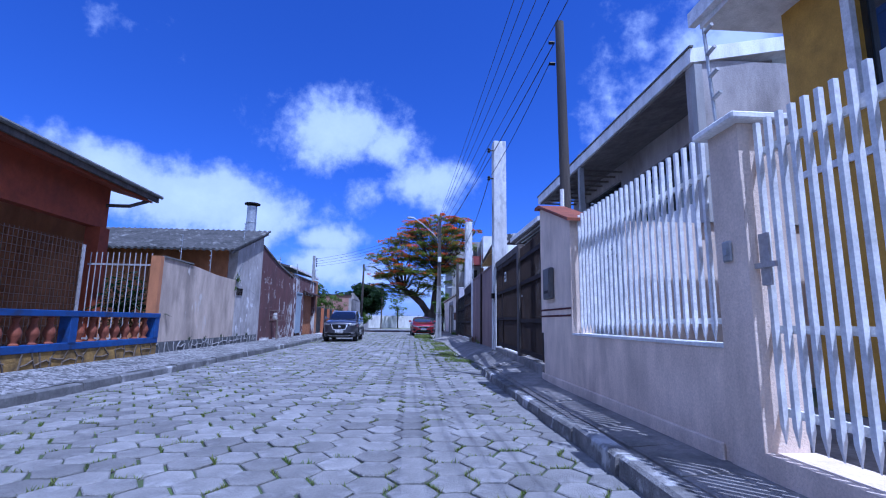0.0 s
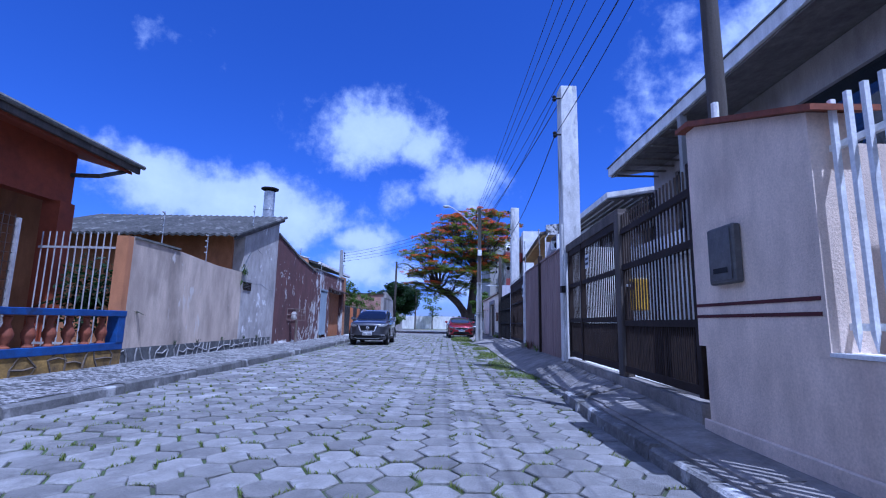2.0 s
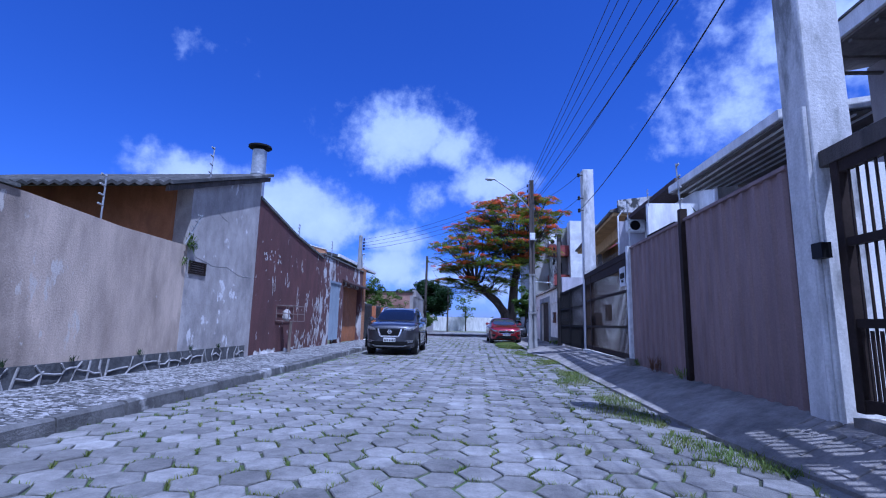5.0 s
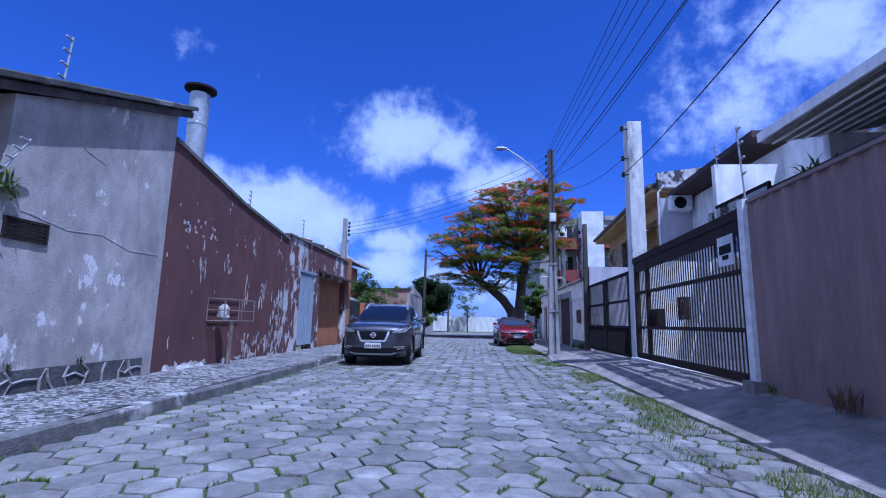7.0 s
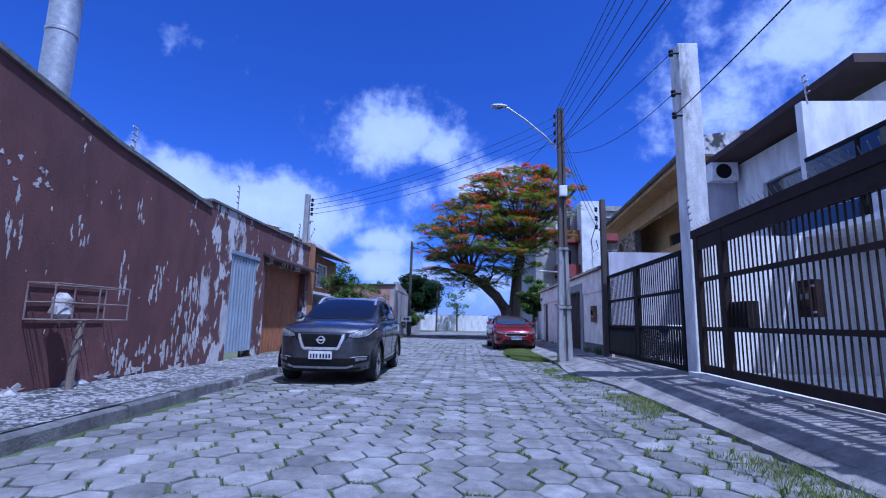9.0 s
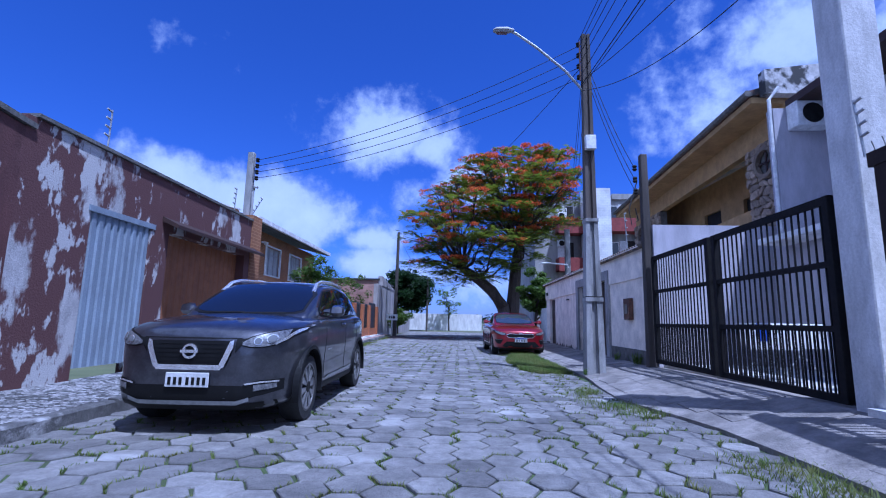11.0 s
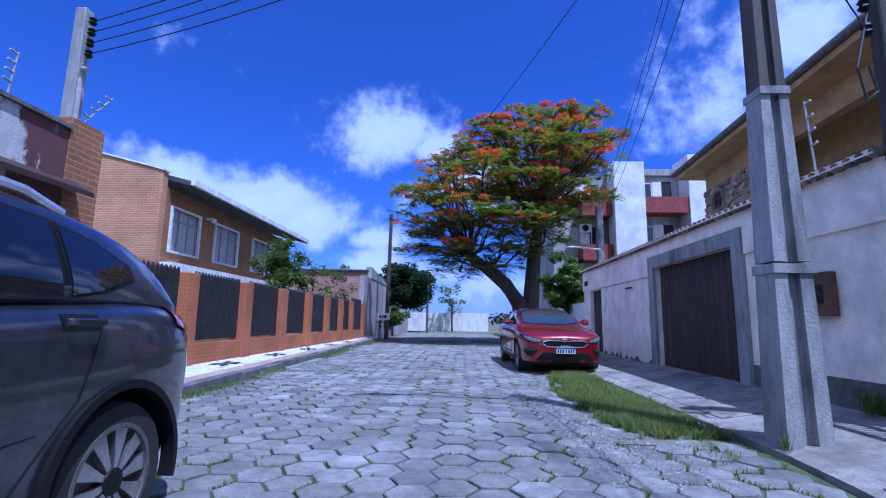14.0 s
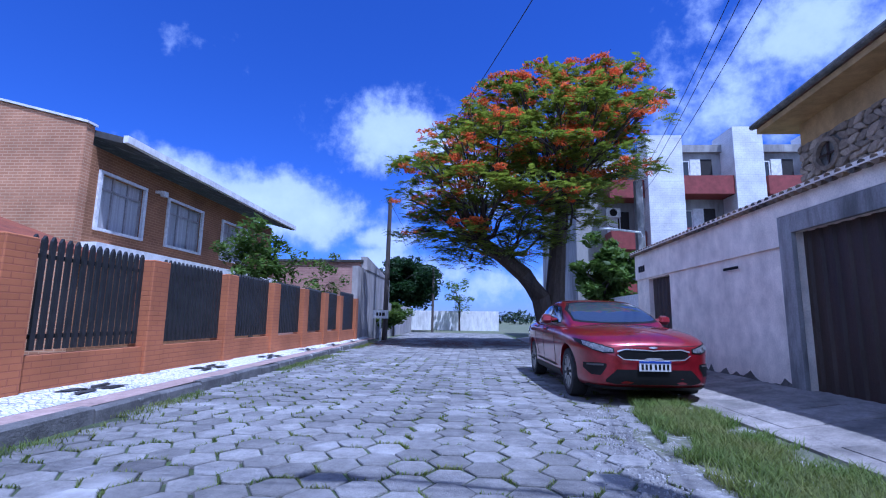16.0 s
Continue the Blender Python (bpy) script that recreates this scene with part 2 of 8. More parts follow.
M["verge_soil"] = surf("verge_soil", (0.22, 0.21, 0.18), (0.10, 0.11, 0.06), 3.0, 0.95, 0.8, 45, stain=(0.40, 0.39, 0.37), sscale=3.5, sth=0.55)
M["gravel"] = surf("pale_gravel", (0.38, 0.37, 0.36), (0.24, 0.23, 0.225), 8, 0.9, 0.3, rnd=0.3)
M["mosaic"] = mosaic("dirty_mosaic", (0.36, 0.35, 0.34), (0.06, 0.06, 0.058), 0.5, 22)
M["mosaic_white"] = mosaic("white_mosaic", (0.75, 0.74, 0.72), (0.4, 0.4, 0.4), 0.3, 16)
M["mosaic_black"] = mosaic("black_mosaic", (0.06, 0.06, 0.06), (0.02, 0.02, 0.02), 0.5, 16)
M["pinkband"] = surf("pink_band", (0.42, 0.30, 0.26), None, 2, 0.9, 0.3, 30)
M["grass"] = surf("grass_blade", (0.11, 0.18, 0.024), (0.21, 0.22, 0.06), 2.0, 0.7, 0.0, 30, rnd=0.35)
# pale walls darkened to lilac-grey: the colour carries shade the sun doesn't leave
M["lilac"] = surf("shade_toned_wall", (0.50, 0.48, 0.52), (0.42, 0.40, 0.44), 0.8, 0.85, 0.2, stain=(0.33, 0.32, 0.34), sscale=0.9, sth=0.610, streak=0.3, soft=0.2)
M["beige"] = surf("beige_render", (0.79, 0.65, 0.53), (0.71, 0.58, 0.47), 0.7, 0.9, 0.35, 60, stain=(0.44, 0.34, 0.28), sscale=1.4, sth=0.58, streak=0.4, soft=0.2)
M["stripe"] = surf("red_stripe", (0.085, 0.014, 0.014), None, 3, 0.8, 0.2)
M["white"] = surf("white_paint", (0.80, 0.80, 0.79), (0.70, 0.70, 0.70), 2, 0.5, 0.08)
M["white_wall"] = surf("white_wall", (0.82, 0.81, 0.80), (0.72, 0.71, 0.70), 0.8, 0.85, 0.2, stain=(0.45, 0.44, 0.43), sscale=0.9, sth=0.610, streak=0.3, soft=0.2)
M["cream"] = surf("cream_wall", (0.88, 0.80, 0.69), (0.84, 0.76, 0.65), 0.7, 0.85, 0.12, stain=(0.66, 0.60, 0.52), sscale=1.2, sth=0.64, streak=0.9, soft=0.2)
M["mould"] = surf("mould", (0.10, 0.10, 0.09), (0.2, 0.19, 0.17), 6, 0.95, 0.4)
M["black_stained"] = surf("black_stained_render", (0.62, 0.61, 0.60), (0.45, 0.44, 0.43), 2.0, 0.9, 0.3, 40, stain=(0.05, 0.05, 0.048), sscale=2.2, sth=0.47, soft=0.08)
M["mustard"] = surf("mustard_paint", (0.50, 0.29, 0.035), (0.44, 0.25, 0.03), 1, 0.8, 0.15)
M["tan_render"] = surf("tan_render", (0.52, 0.42, 0.33), (0.36, 0.285, 0.225), 0.8, 0.9, 0.28, 40, stain=(0.19, 0.155, 0.125), sscale=1.1, sth=0.56, streak=0.35, soft=0.2, fleck=(0.55, 0.50, 0.44), fscale=5.0, fth=0.70)
M["grey_wall"] = surf("grey_render", (0.47, 0.43, 0.41), (0.29, 0.27, 0.26), 0.8, 0.9, 0.22, 40, stain=(0.17, 0.155, 0.145), sscale=1.1, sth=0.56, streak=0.35, soft=0.2, fleck=(0.55, 0.53, 0.51), fscale=5.0, fth=0.74)
M["grey_peel"] = surf("grey_peeling", (0.46, 0.425, 0.40), (0.30, 0.275, 0.255), 0.9, 0.9, 0.28, 40, stain=(0.20, 0.19, 0.185), sscale=1.3, sth=0.57, soft=0.15, streak=0.6, fleck=(0.68, 0.66, 0.65), fscale=4.2, fth=0.685)
M["red_wall"] = surf("maroon_peeling", (0.135, 0.055, 0.048), (0.095, 0.043, 0.04), 0.8, 0.85, 0.35, 40, stain=(0.20, 0.10, 0.09), sscale=1.3, sth=0.60, streak=0.45, soft=0.1, fleck=(0.60, 0.58, 0.56), fscale=7.0, fth=0.735)
M["bare_plaster"] = surf("bare_plaster", (0.52, 0.50, 0.48), (0.34, 0.32, 0.31), 5, 0.95, 0.4, 40, stain=(0.25, 0.20, 0.19), sscale=6.0, sth=0.56, soft=0.1)
M["peel"] = surf("peeled_parapet", (0.60, 0.58, 0.56), (0.44, 0.42, 0.41), 2, 0.9, 0.4, 40, stain=(0.12, 0.055, 0.05), sscale=1.6, sth=0.40, streak=0.5, soft=0.05, fleck=(0.55, 0.53, 0.51), fscale=5.0, fth=0.64)
M["orange"] = surf("orange_paint", (0.44, 0.19, 0.08), (0.36, 0.15, 0.06), 1.0, 0.85, 0.2, stain=(0.30, 0.13, 0.06), sscale=1.5, sth=0.550, streak=0.4)
M["redpaint"] = surf("red_orange_paint", (0.30, 0.062, 0.020), (0.22, 0.046, 0.016), 1.0, 0.8, 0.15)
M["blue"] = surf("blue_paint", (0.020, 0.070, 0.25), (0.014, 0.045, 0.17), 2.0, 0.6, 0.2, stain=(0.015, 0.03, 0.09), sscale=2.5, sth=0.570)
M["terracotta"] = surf("terracotta", (0.25, 0.068, 0.026), (0.15, 0.042, 0.02), 3.0, 0.75, 0.25)
M["stone_y"] = surf("ochre_stone", (0.33, 0.20, 0.045), (0.10, 0.065, 0.025), 3.5, 0.9, 0.6, 25, rnd=0.3)
M["stone_g"] = surf("grey_stone", (0.11, 0.11, 0.11), (0.05, 0.05, 0.05), 3.5, 0.9, 0.6, 25, rnd=0.3)
M["rib"] = surf("mortar_rib", (0.17, 0.13, 0.09), (0.09, 0.07, 0.05), 5, 0.9, 0.4)
M["rib_g"] = surf("mortar_rib_grey", (0.38, 0.37, 0.36), (0.22, 0.21, 0.20), 5, 0.9, 0.4)
M["roof"] = surf("fibre_cement", (0.078, 0.075, 0.072), (0.034, 0.034, 0.032), 1.6, 0.95, 0.4, 30, stain=(0.20, 0.195, 0.185), sscale=2.2, sth=0.550, soft=0.15)
M["tile"] = surf("clay_tile", (0.26, 0.13, 0.085), (0.10, 0.07, 0.06), 2.5, 0.9, 0.4, 30, stain=(0.07, 0.065, 0.06), sscale=2.0, sth=0.500, soft=0.1, rnd=0.2)
M["tile_y"] = surf("old_clay_tile", (0.30, 0.21, 0.12), (0.12, 0.10, 0.075), 3.5, 0.9, 0.4, 30, stain=(0.07, 0.065, 0.06), sscale=2.6, sth=0.510, soft=0.1, rnd=0.25)
M["ribbed_brown"] = surf("brown_door", (0.055, 0.036, 0.026), (0.032, 0.021, 0.016), 2.0, 0.55, 0.3, streak=0.1)
M["darkwood"] = surf("dark_wood", (0.055, 0.028, 0.02), (0.035, 0.018, 0.014), 2.0, 0.7, 0.3, streak=0.1)
M["brownpaint"] = surf("brown_painted_metal", (0.036, 0.024, 0.019), (0.022, 0.015, 0.012), 2.0, 0.75, 0.1, spec=0.2)
M["picket"] = surf("picket_paint", (0.024, 0.023, 0.023), (0.014, 0.0135, 0.0135), 3.0, 0.55, 0.1)
M["darkgate"] = surf("dark_metal", (0.010, 0.010, 0.011), (0.018, 0.016, 0.015), 3.0, 0.75, 0.1, spec=0.15)
M["mauve"] = surf("mauve_sheet", (0.27, 0.19, 0.18), (0.22, 0.155, 0.15), 0.9, 0.75, 0.1, stain=(0.16, 0.11, 0.10), sscale=1.2, sth=0.58, streak=0.2, soft=0.2)
M["bluedoor"] = surf("blue_grey_sheet", (0.28, 0.33, 0.39), (0.24, 0.28, 0.33), 1.0, 0.5, 0.1, stain=(0.14, 0.10, 0.08), sscale=2.0, sth=0.630, streak=0.3)
M["browndoor"] = surf("brown_sheet", (0.32, 0.13, 0.05), (0.26, 0.10, 0.04), 1.0, 0.6, 0.15)
M["steel"] = surf("galvanised", (0.45, 0.46, 0.47), (0.36, 0.37, 0.38), 3.0, 0.4, 0.1, metal=0.6)
M["meter_grey"] = surf("meter_case", (0.11, 0.105, 0.10), (0.07, 0.067, 0.064), 3.0, 0.5, 0.1)
M["lightmetal"] = surf("grey_bar", (0.42, 0.40, 0.40), (0.30, 0.28, 0.28), 3.0, 0.5, 0.1)
M["grille_brown"] = surf("brown_mesh", (0.055, 0.030, 0.021), (0.03, 0.018, 0.014), 4, 0.8, 0.1)
M["rust"] = surf("rusty_iron", (0.17, 0.085, 0.05), (0.10, 0.06, 0.045), 6, 0.9, 0.3)
M["pale_tile"] = surf("pale_yard_tiles", (0.68, 0.67, 0.65), (0.58, 0.57, 0.55), 1.2, 0.6, 0.1)
M["concrete"] = surf("pole_concrete", (0.36, 0.355, 0.35), (0.24, 0.235, 0.23), 2.5, 0.9, 0.4, 40, stain=(0.12, 0.12, 0.115), sscale=2.5, sth=0.530, streak=0.25, soft=0.15)
M["pole_white"] = surf("whitewashed_pole", (0.68, 0.67, 0.66), (0.56, 0.55, 0.54), 1.5, 0.9, 0.3, 40, stain=(0.22, 0.22, 0.215), sscale=1.6, sth=0.570, streak=0.35, soft=0.08)
M["woodpole"] = surf("weathered_wood", (0.115, 0.095, 0.082), (0.05, 0.043, 0.037), 4, 0.9, 0.4, streak=0.08)
M["pale_rust"] = surf("pale_rust", (0.24, 0.19, 0.17), (0.15, 0.11, 0.095), 6, 0.85, 0.2)
M["logwood"] = surf("weathered_log", (0.24, 0.19, 0.15), (0.13, 0.10, 0.085), 5, 0.9, 0.4, streak=0.1)
M["wire"] = surf("black_cable", (0.018, 0.018, 0.02), None, 3, 0.6, 0.0)
M["black"] = surf("black_plastic", (0.009, 0.009, 0.0095), None, 3, 0.55, 0.05, spec=0.25)
M["grey_plastic"] = surf("grey_plastic", (0.42, 0.42, 0.42), None, 3, 0.5, 0.05)
M["yellow"] = surf("yellow_plastic", (0.62, 0.38, 0.02), None, 3, 0.5, 0.05)
M["glass"] = glass("window_glass", (0.02, 0.025, 0.03))
M["carglass"] = glass("tinted_glass", (0.008, 0.009, 0.011))
# lighter bluish base imitates the bright sky reflected in the sedans' windscreens
M["carglass_sheen"] = glass("sky_sheen_screen", (0.04, 0.05, 0.065), 0.02)
M["curtain"] = surf("curtain", (0.55, 0.55, 0.56), (0.38, 0.38, 0.40), 8, 0.9, 0.1, streak=0.02)
# near black stands in for the unlit depth of porch, windows and doorways
M["dark"] = surf("unlit_interior", (0.03, 0.028, 0.028), None, 2, 0.9, 0.1)
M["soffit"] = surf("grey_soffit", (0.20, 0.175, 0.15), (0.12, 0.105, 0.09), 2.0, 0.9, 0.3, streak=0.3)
M["tan"] = surf("tan_soffit", (0.47, 0.31, 0.13), (0.42, 0.28, 0.115), 0.8, 0.85, 0.15)
M["rubble"] = surf("rubble_stone", (0.40, 0.32, 0.235), (0.22, 0.17, 0.125), 3, 0.9, 0.5, 25, rnd=0.35)
M["aptwhite"] = bricks("white_tiles", (0.76, 0.76, 0.77), (0.72, 0.72, 0.73), (0.6, 0.6, 0.61), 0.25, 0.12, 0.008, 0.5)
M["aptgrey"] = surf("weathered_grey", (0.42, 0.41, 0.40), (0.28, 0.275, 0.27), 0.5, 0.9, 0.2, stain=(0.16, 0.155, 0.15), sscale=0.6, sth=0.510, streak=0.3, soft=0.15)
M["balcony"] = surf("brick_red_paint", (0.25, 0.055, 0.05), (0.21, 0.045, 0.04), 1.0, 0.8, 0.15)
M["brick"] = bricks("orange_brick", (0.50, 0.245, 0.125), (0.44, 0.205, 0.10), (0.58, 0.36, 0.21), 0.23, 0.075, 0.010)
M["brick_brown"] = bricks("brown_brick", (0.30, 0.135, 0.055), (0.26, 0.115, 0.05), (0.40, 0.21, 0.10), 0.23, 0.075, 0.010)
M["brick_paint"] = bricks("painted_brick", (0.42, 0.15, 0.055), (0.40, 0.14, 0.05), (0.33, 0.11, 0.05), 0.24, 0.07, 0.007)
M["pinkbrick"] = bricks("pink_brick", (0.44, 0.25, 0.20), (0.40, 0.22, 0.18), (0.46, 0.30, 0.25), 0.22, 0.08, 0.01)
M["bark"] = surf("bark", (0.085, 0.065, 0.05), (0.045, 0.036, 0.03), 5, 0.95, 0.6, 20, streak=0.25)
M["leaf"] = surf("leaf", (0.165, 0.235, 0.030), (0.085, 0.145, 0.020), 0.6, 0.6, 0.0, 10, rnd=0.4)
M["flame_leaf"] = surf("feathery_leaf", (0.23, 0.27, 0.02), (0.12, 0.18, 0.016), 0.35, 0.55, 0.0, 10, rnd=0.45)
M["leaf_dark"] = surf("dark_leaf", (0.030, 0.068, 0.016), (0.020, 0.045, 0.012), 0.6, 0.6, 0.0, 10, rnd=0.4)
M["leaf_light"] = surf("light_leaf", (0.13, 0.20, 0.030), (0.08, 0.14, 0.022), 0.8, 0.6, 0.0, 10, rnd=0.35)
M["flower"] = surf("red_flower", (0.74, 0.135, 0.03), (0.58, 0.17, 0.035), 0.8, 0.7, 0.0, 10, rnd=0.3)
M["suvpaint"] = surf("graphite_paint", (0.105, 0.105, 0.12), (0.10, 0.10, 0.115), 2, 0.38, 0.0, metal=0.9, coat=1.0)
M["redpaintcar"] = surf("red_car_paint", (0.235, 0.008, 0.014), (0.22, 0.007, 0.013), 2, 0.3, 0.0, metal=0.35, coat=1.0)
M["chrome"] = surf("chrome", (0.86, 0.86, 0.87), (0.84, 0.84, 0.85), 2, 0.22, 0.0, metal=0.75)
M["tyre"] = surf("tyre", (0.018, 0.018, 0.018), (0.03, 0.03, 0.029), 5, 0.9, 0.2)
M["rim"] = surf("alloy", (0.52, 0.52, 0.53), None, 2, 0.3, 0.0, metal=0.9)
M["reflector"] = surf("lamp_reflector", (0.30, 0.30, 0.31), (0.07, 0.07, 0.075), 30, 0.35, 0.0, metal=0.35, coat=0.5)
M["lamp"] = glass("headlamp_glass", (0.16, 0.165, 0.175), 0.08)
M["tail"] = glass("red_lens", (0.30, 0.006, 0.008), 0.08)
M["plate"] = surf("plate", (0.75, 0.75, 0.75), None, 2, 0.5, 0.0)
M["plateblue"] = surf("plate_blue", (0.02, 0.06, 0.35), None, 2, 0.5, 0.0)
M["treeline"] = surf("far_trees", (0.035, 0.06, 0.03), (0.02, 0.035, 0.02), 0.3, 0.9, 0.0, 2)



def thin(m, share):
    """A leaf lets part of the light through."""
    t = m.node_tree
    b = t.nodes["Principled BSDF"]
    tr, mx = t.nodes.new("ShaderNodeBsdfTranslucent"), t.nodes.new("ShaderNodeMixShader")
    t.links.new(b.inputs["Base Color"].links[0].from_socket, tr.inputs["Color"])
    mx.inputs[0].default_value = share
    t.links.new(b.outputs[0], mx.inputs[1])
    t.links.new(tr.outputs[0], mx.inputs[2])
    t.links.new(mx.outputs[0], t.nodes["Material Output"].inputs["Surface"])


for key in ("leaf", "leaf_dark", "leaf_light", "flower", "grass", "flame_leaf"):
    thin(M[key], 0.5)

# builders


def box(bm, x0, x1, y0, y1, z0, z1):
    vs = [bm.verts.new((x, y, z)) for z in (z0, z1) for y in (y0, y1) for x in (x0, x1)]
    for f in ((0, 2, 3, 1), (4, 5, 7, 6), (0, 1, 5, 4), (2, 6, 7, 3), (0, 4, 6, 2), (1, 3, 7, 5)):
        bm.faces.new([vs[i] for i in f])
    return vs


def loft(bm, rings, ends=True, closed=True):
    rows = [[bm.verts.new(p) for p in r] for r in rings]
    n = len(rows[0])
    for a, b in zip(rows, rows[1:]):
        for i in range(n if closed else n - 1):
            j = (i + 1) % n
            bm.faces.new((a[i], a[j], b[j], b[i]))
    if ends and closed:
        bm.faces.new(list(reversed(rows[0])))
        bm.faces.new(rows[-1])
    return rows


def ring(centre, along, r, n, r2=None):
    z = Vector(along).normalized()
    x = z.cross(Vector((0, 0, 1)) if abs(z.z) < 0.9 else Vector((0, 1, 0))).normalized()
    y = z.cross(x)
    c = Vector(centre)
    return [c + x * r * math.cos(2 * math.pi * i / n) + y * (r2 or r) * math.sin(2 * math.pi * i / n) for i in range(n)]


def tube(bm, pts, r, n=8, r1=None):
    pts = [Vector(p) for p in pts]
    rings = []
    for i, p in enumerate(pts):
        d = pts[min(i + 1, len(pts) - 1)] - pts[max(i - 1, 0)]
        k = i / max(1, len(pts) - 1)
        rings.append(ring(p, d, r + ((r1 if r1 is not None else r) - r) * k, n))
    loft(bm, rings)


def prism(bm, pts, axis, a, b):
    def at(p, v):
        return {"x": (v, p[0], p[1]), "y": (p[0], v, p[1]), "z": (p[0], p[1], v)}[axis]
    loft(bm, [[at(p, a) for p in pts], [at(p, b) for p in pts]])


def lathe(bm, profile, centre, n=14):
    cx, cy, cz = centre
    loft(bm, [[(cx + r * math.cos(2 * math.pi * i / n), cy + r * math.sin(2 * math.pi * i / n), cz + z) for i in range(n)] for r, z in profile])


def finish(bm, smooth=False, bevel=0.0):
    bmesh.ops.recalc_face_normals(bm, faces=bm.faces)
    if bevel:
        bmesh.ops.bevel(bm, geom=list(bm.edges), offset=bevel, segments=1, affect="EDGES", clamp_overlap=True)
    for f in bm.faces:
        f.smooth = smooth
    if smooth:
        for e in bm.edges:
            if len(e.link_faces) == 2 and e.calc_face_angle(0) > 0.62:
                e.smooth = False


def part(name, bm, material, parent=None, label="", smooth=False, bevel=0.0):
    finish(bm, smooth, bevel)
    me = bpy.data.meshes.new(name)
    bm.to_mesh(me)
    bm.free()
    me.materials.append(M[material])
    ob = new(name, me)
    if parent is not None:
        ob.parent = parent
        if parent.type == "EMPTY" and not parent.get("local"):
            ob.matrix_parent_inverse = parent.matrix_basis.inverted()
    if label:
        ob["label"] = label
    return ob


def thing(name, place, label, category, group="", kind="", local=False, turn=0.0):
    ob = new(name)
    ob.empty_display_size = 0.2
    ob.matrix_basis = pose(*place, 0, 0, turn)
    if local:
        ob["local"] = 1
    return tagged(ob, label, category, group, kind)


def B():
    return bmesh.new()


def boxes(*rows):
    bm = B()
    for r in rows:
        box(bm, *r)
    return bm


def tubes(r, *lines, n=8):
    bm = B()
    for pts in lines:
        tube(bm, pts, r, n)
    return bm


def wall_cells(a0, a1, z0, z1, holes):
    """The solid cells of a wall that runs from a0 to a1, round its holes (a, b, low, high)."""
    cuts = sorted({a0, a1, *[v for h in holes for v in h[:2]]})
    rise = sorted({z0, z1, *[v for h in holes for v in h[2:]]})
    for a, b in zip(cuts, cuts[1:]):
        for lo, hi in zip(rise, rise[1:]):
            if not any(h[0] <= a + 1e-6 and h[1] >= b - 1e-6 and h[2] <= lo + 1e-6 and h[3] >= hi - 1e-6 for h in holes):
                yield a, b, lo, hi


def joined(bm):
    """Cells welded into one wall, without the faces between them."""
    bmesh.ops.remove_doubles(bm, verts=bm.verts, dist=1e-5)
    bm.verts.index_update()
    seen = {}
    for f in bm.faces:
        seen.setdefault(tuple(sorted(v.index for v in f.verts)), []).append(f)
    bmesh.ops.delete(bm, geom=[f for fs in seen.values() if len(fs) > 1 for f in fs], context="FACES_ONLY")
    return bm


def wall_along_y(x0, x1, y0, y1, z0, z1, holes=()):
    return joined(boxes(*[(x0, x1, a, b, lo, hi) for a, b, lo, hi in wall_cells(y0, y1, z0, z1, holes)]))


def wall_along_x(y0, y1, x0, x1, z0, z1, holes=()):
    return joined(boxes(*[(a, b, y0, y1, lo, hi) for a, b, lo, hi in wall_cells(x0, x1, z0, z1, holes)]))


def between(table, v):
    return float(np.interp(v, [p[0] for p in table], [p[1] for p in table]))


def structure(ob, label, category):
    return tagged(ob, label, category, kind="structure")

# ---- ground, road, pavements
LEFT_EDGE = [(-20, -4.4), (5, -4.4), (15, -4.45), (25, -4.72), (32, -4.87), (46, -5.35), (60, -5.7)]
RIGHT_EDGE = [(-20, 1.32), (9.4, 1.36), (10.2, 1.70), (13.5, 1.42), (17.5, 1.42), (21.8, 1.49), (23.6, 1.45), (25.0, 1.06), (26.2, 1.12), (27.5, 1.30), (33, 1.28), (34, 1.25), (60, 1.25)]
RIGHT_WALL = [(-20, 1.97), (7.2, 1.97), (9.3, 2.12), (12.3, 2.2), (17.7, 2.28), (23, 2.52), (28, 2.68), (60, 2.68)]
WALL_Z = [(-20, 0.17), (6.5, 0.17), (8.5, 0.26), (12, 0.32), (18, 0.32), (23, 0.28), (28, 0.22), (60, 0.18)]
EDGE_Z = [(-20, 0.13), (8.6, 0.13), (10, 0.03), (27, 0.03), (60, 0.04)]

bm = B()
for y0, y1 in ((-60, 80), (80, 700)):
    vs = [bm.verts.new((x, y, -0.05)) for x, y in ((-500, y0), (500, y0), (500, y1), (-500, y1))]
    bm.faces.new(vs)
structure(part("ground", bm, "soil"), "flat grassy and dusty ground under the whole street", "ground")

bm = B()
rows = []
for i in range(141):
    y = -20 + i * 0.6
    rows.append([(between(LEFT_EDGE, y) - 0.02, y, -0.018), (between(RIGHT_EDGE, y) + 0.25, y, -0.018)])
loft(bm, rows, ends=False, closed=False)
road = structure(part("road", bm, "joint"), "street of grey hexagonal concrete pavers with grassy joints", "road")

bm = B()
rows = []
for i in range(141):
    y = -20 + i * 0.55
    e = between(LEFT_EDGE, y)
    rows.append([(e - 0.13, y, 0.125), (-5.0 if e > -4.9 else e - 0.3, y, 0.14), (-5.95, y, 0.20), (-5.95, y, -0.1)])
    if y > 29.2:
        break
loft(bm, rows, ends=False, closed=False)
structure(part("pavement_left", bm, "mosaic"), "worn black and white stone mosaic pavement", "pavement")
bm = B()
rows = []
for i in range(40):
    y = 29.25 + i * 0.5
    e = between(LEFT_EDGE, y)
    rows.append([(e - 0.42, y, 0.13), (-6.05, y, 0.19), (-6.05, y, -0.1)])
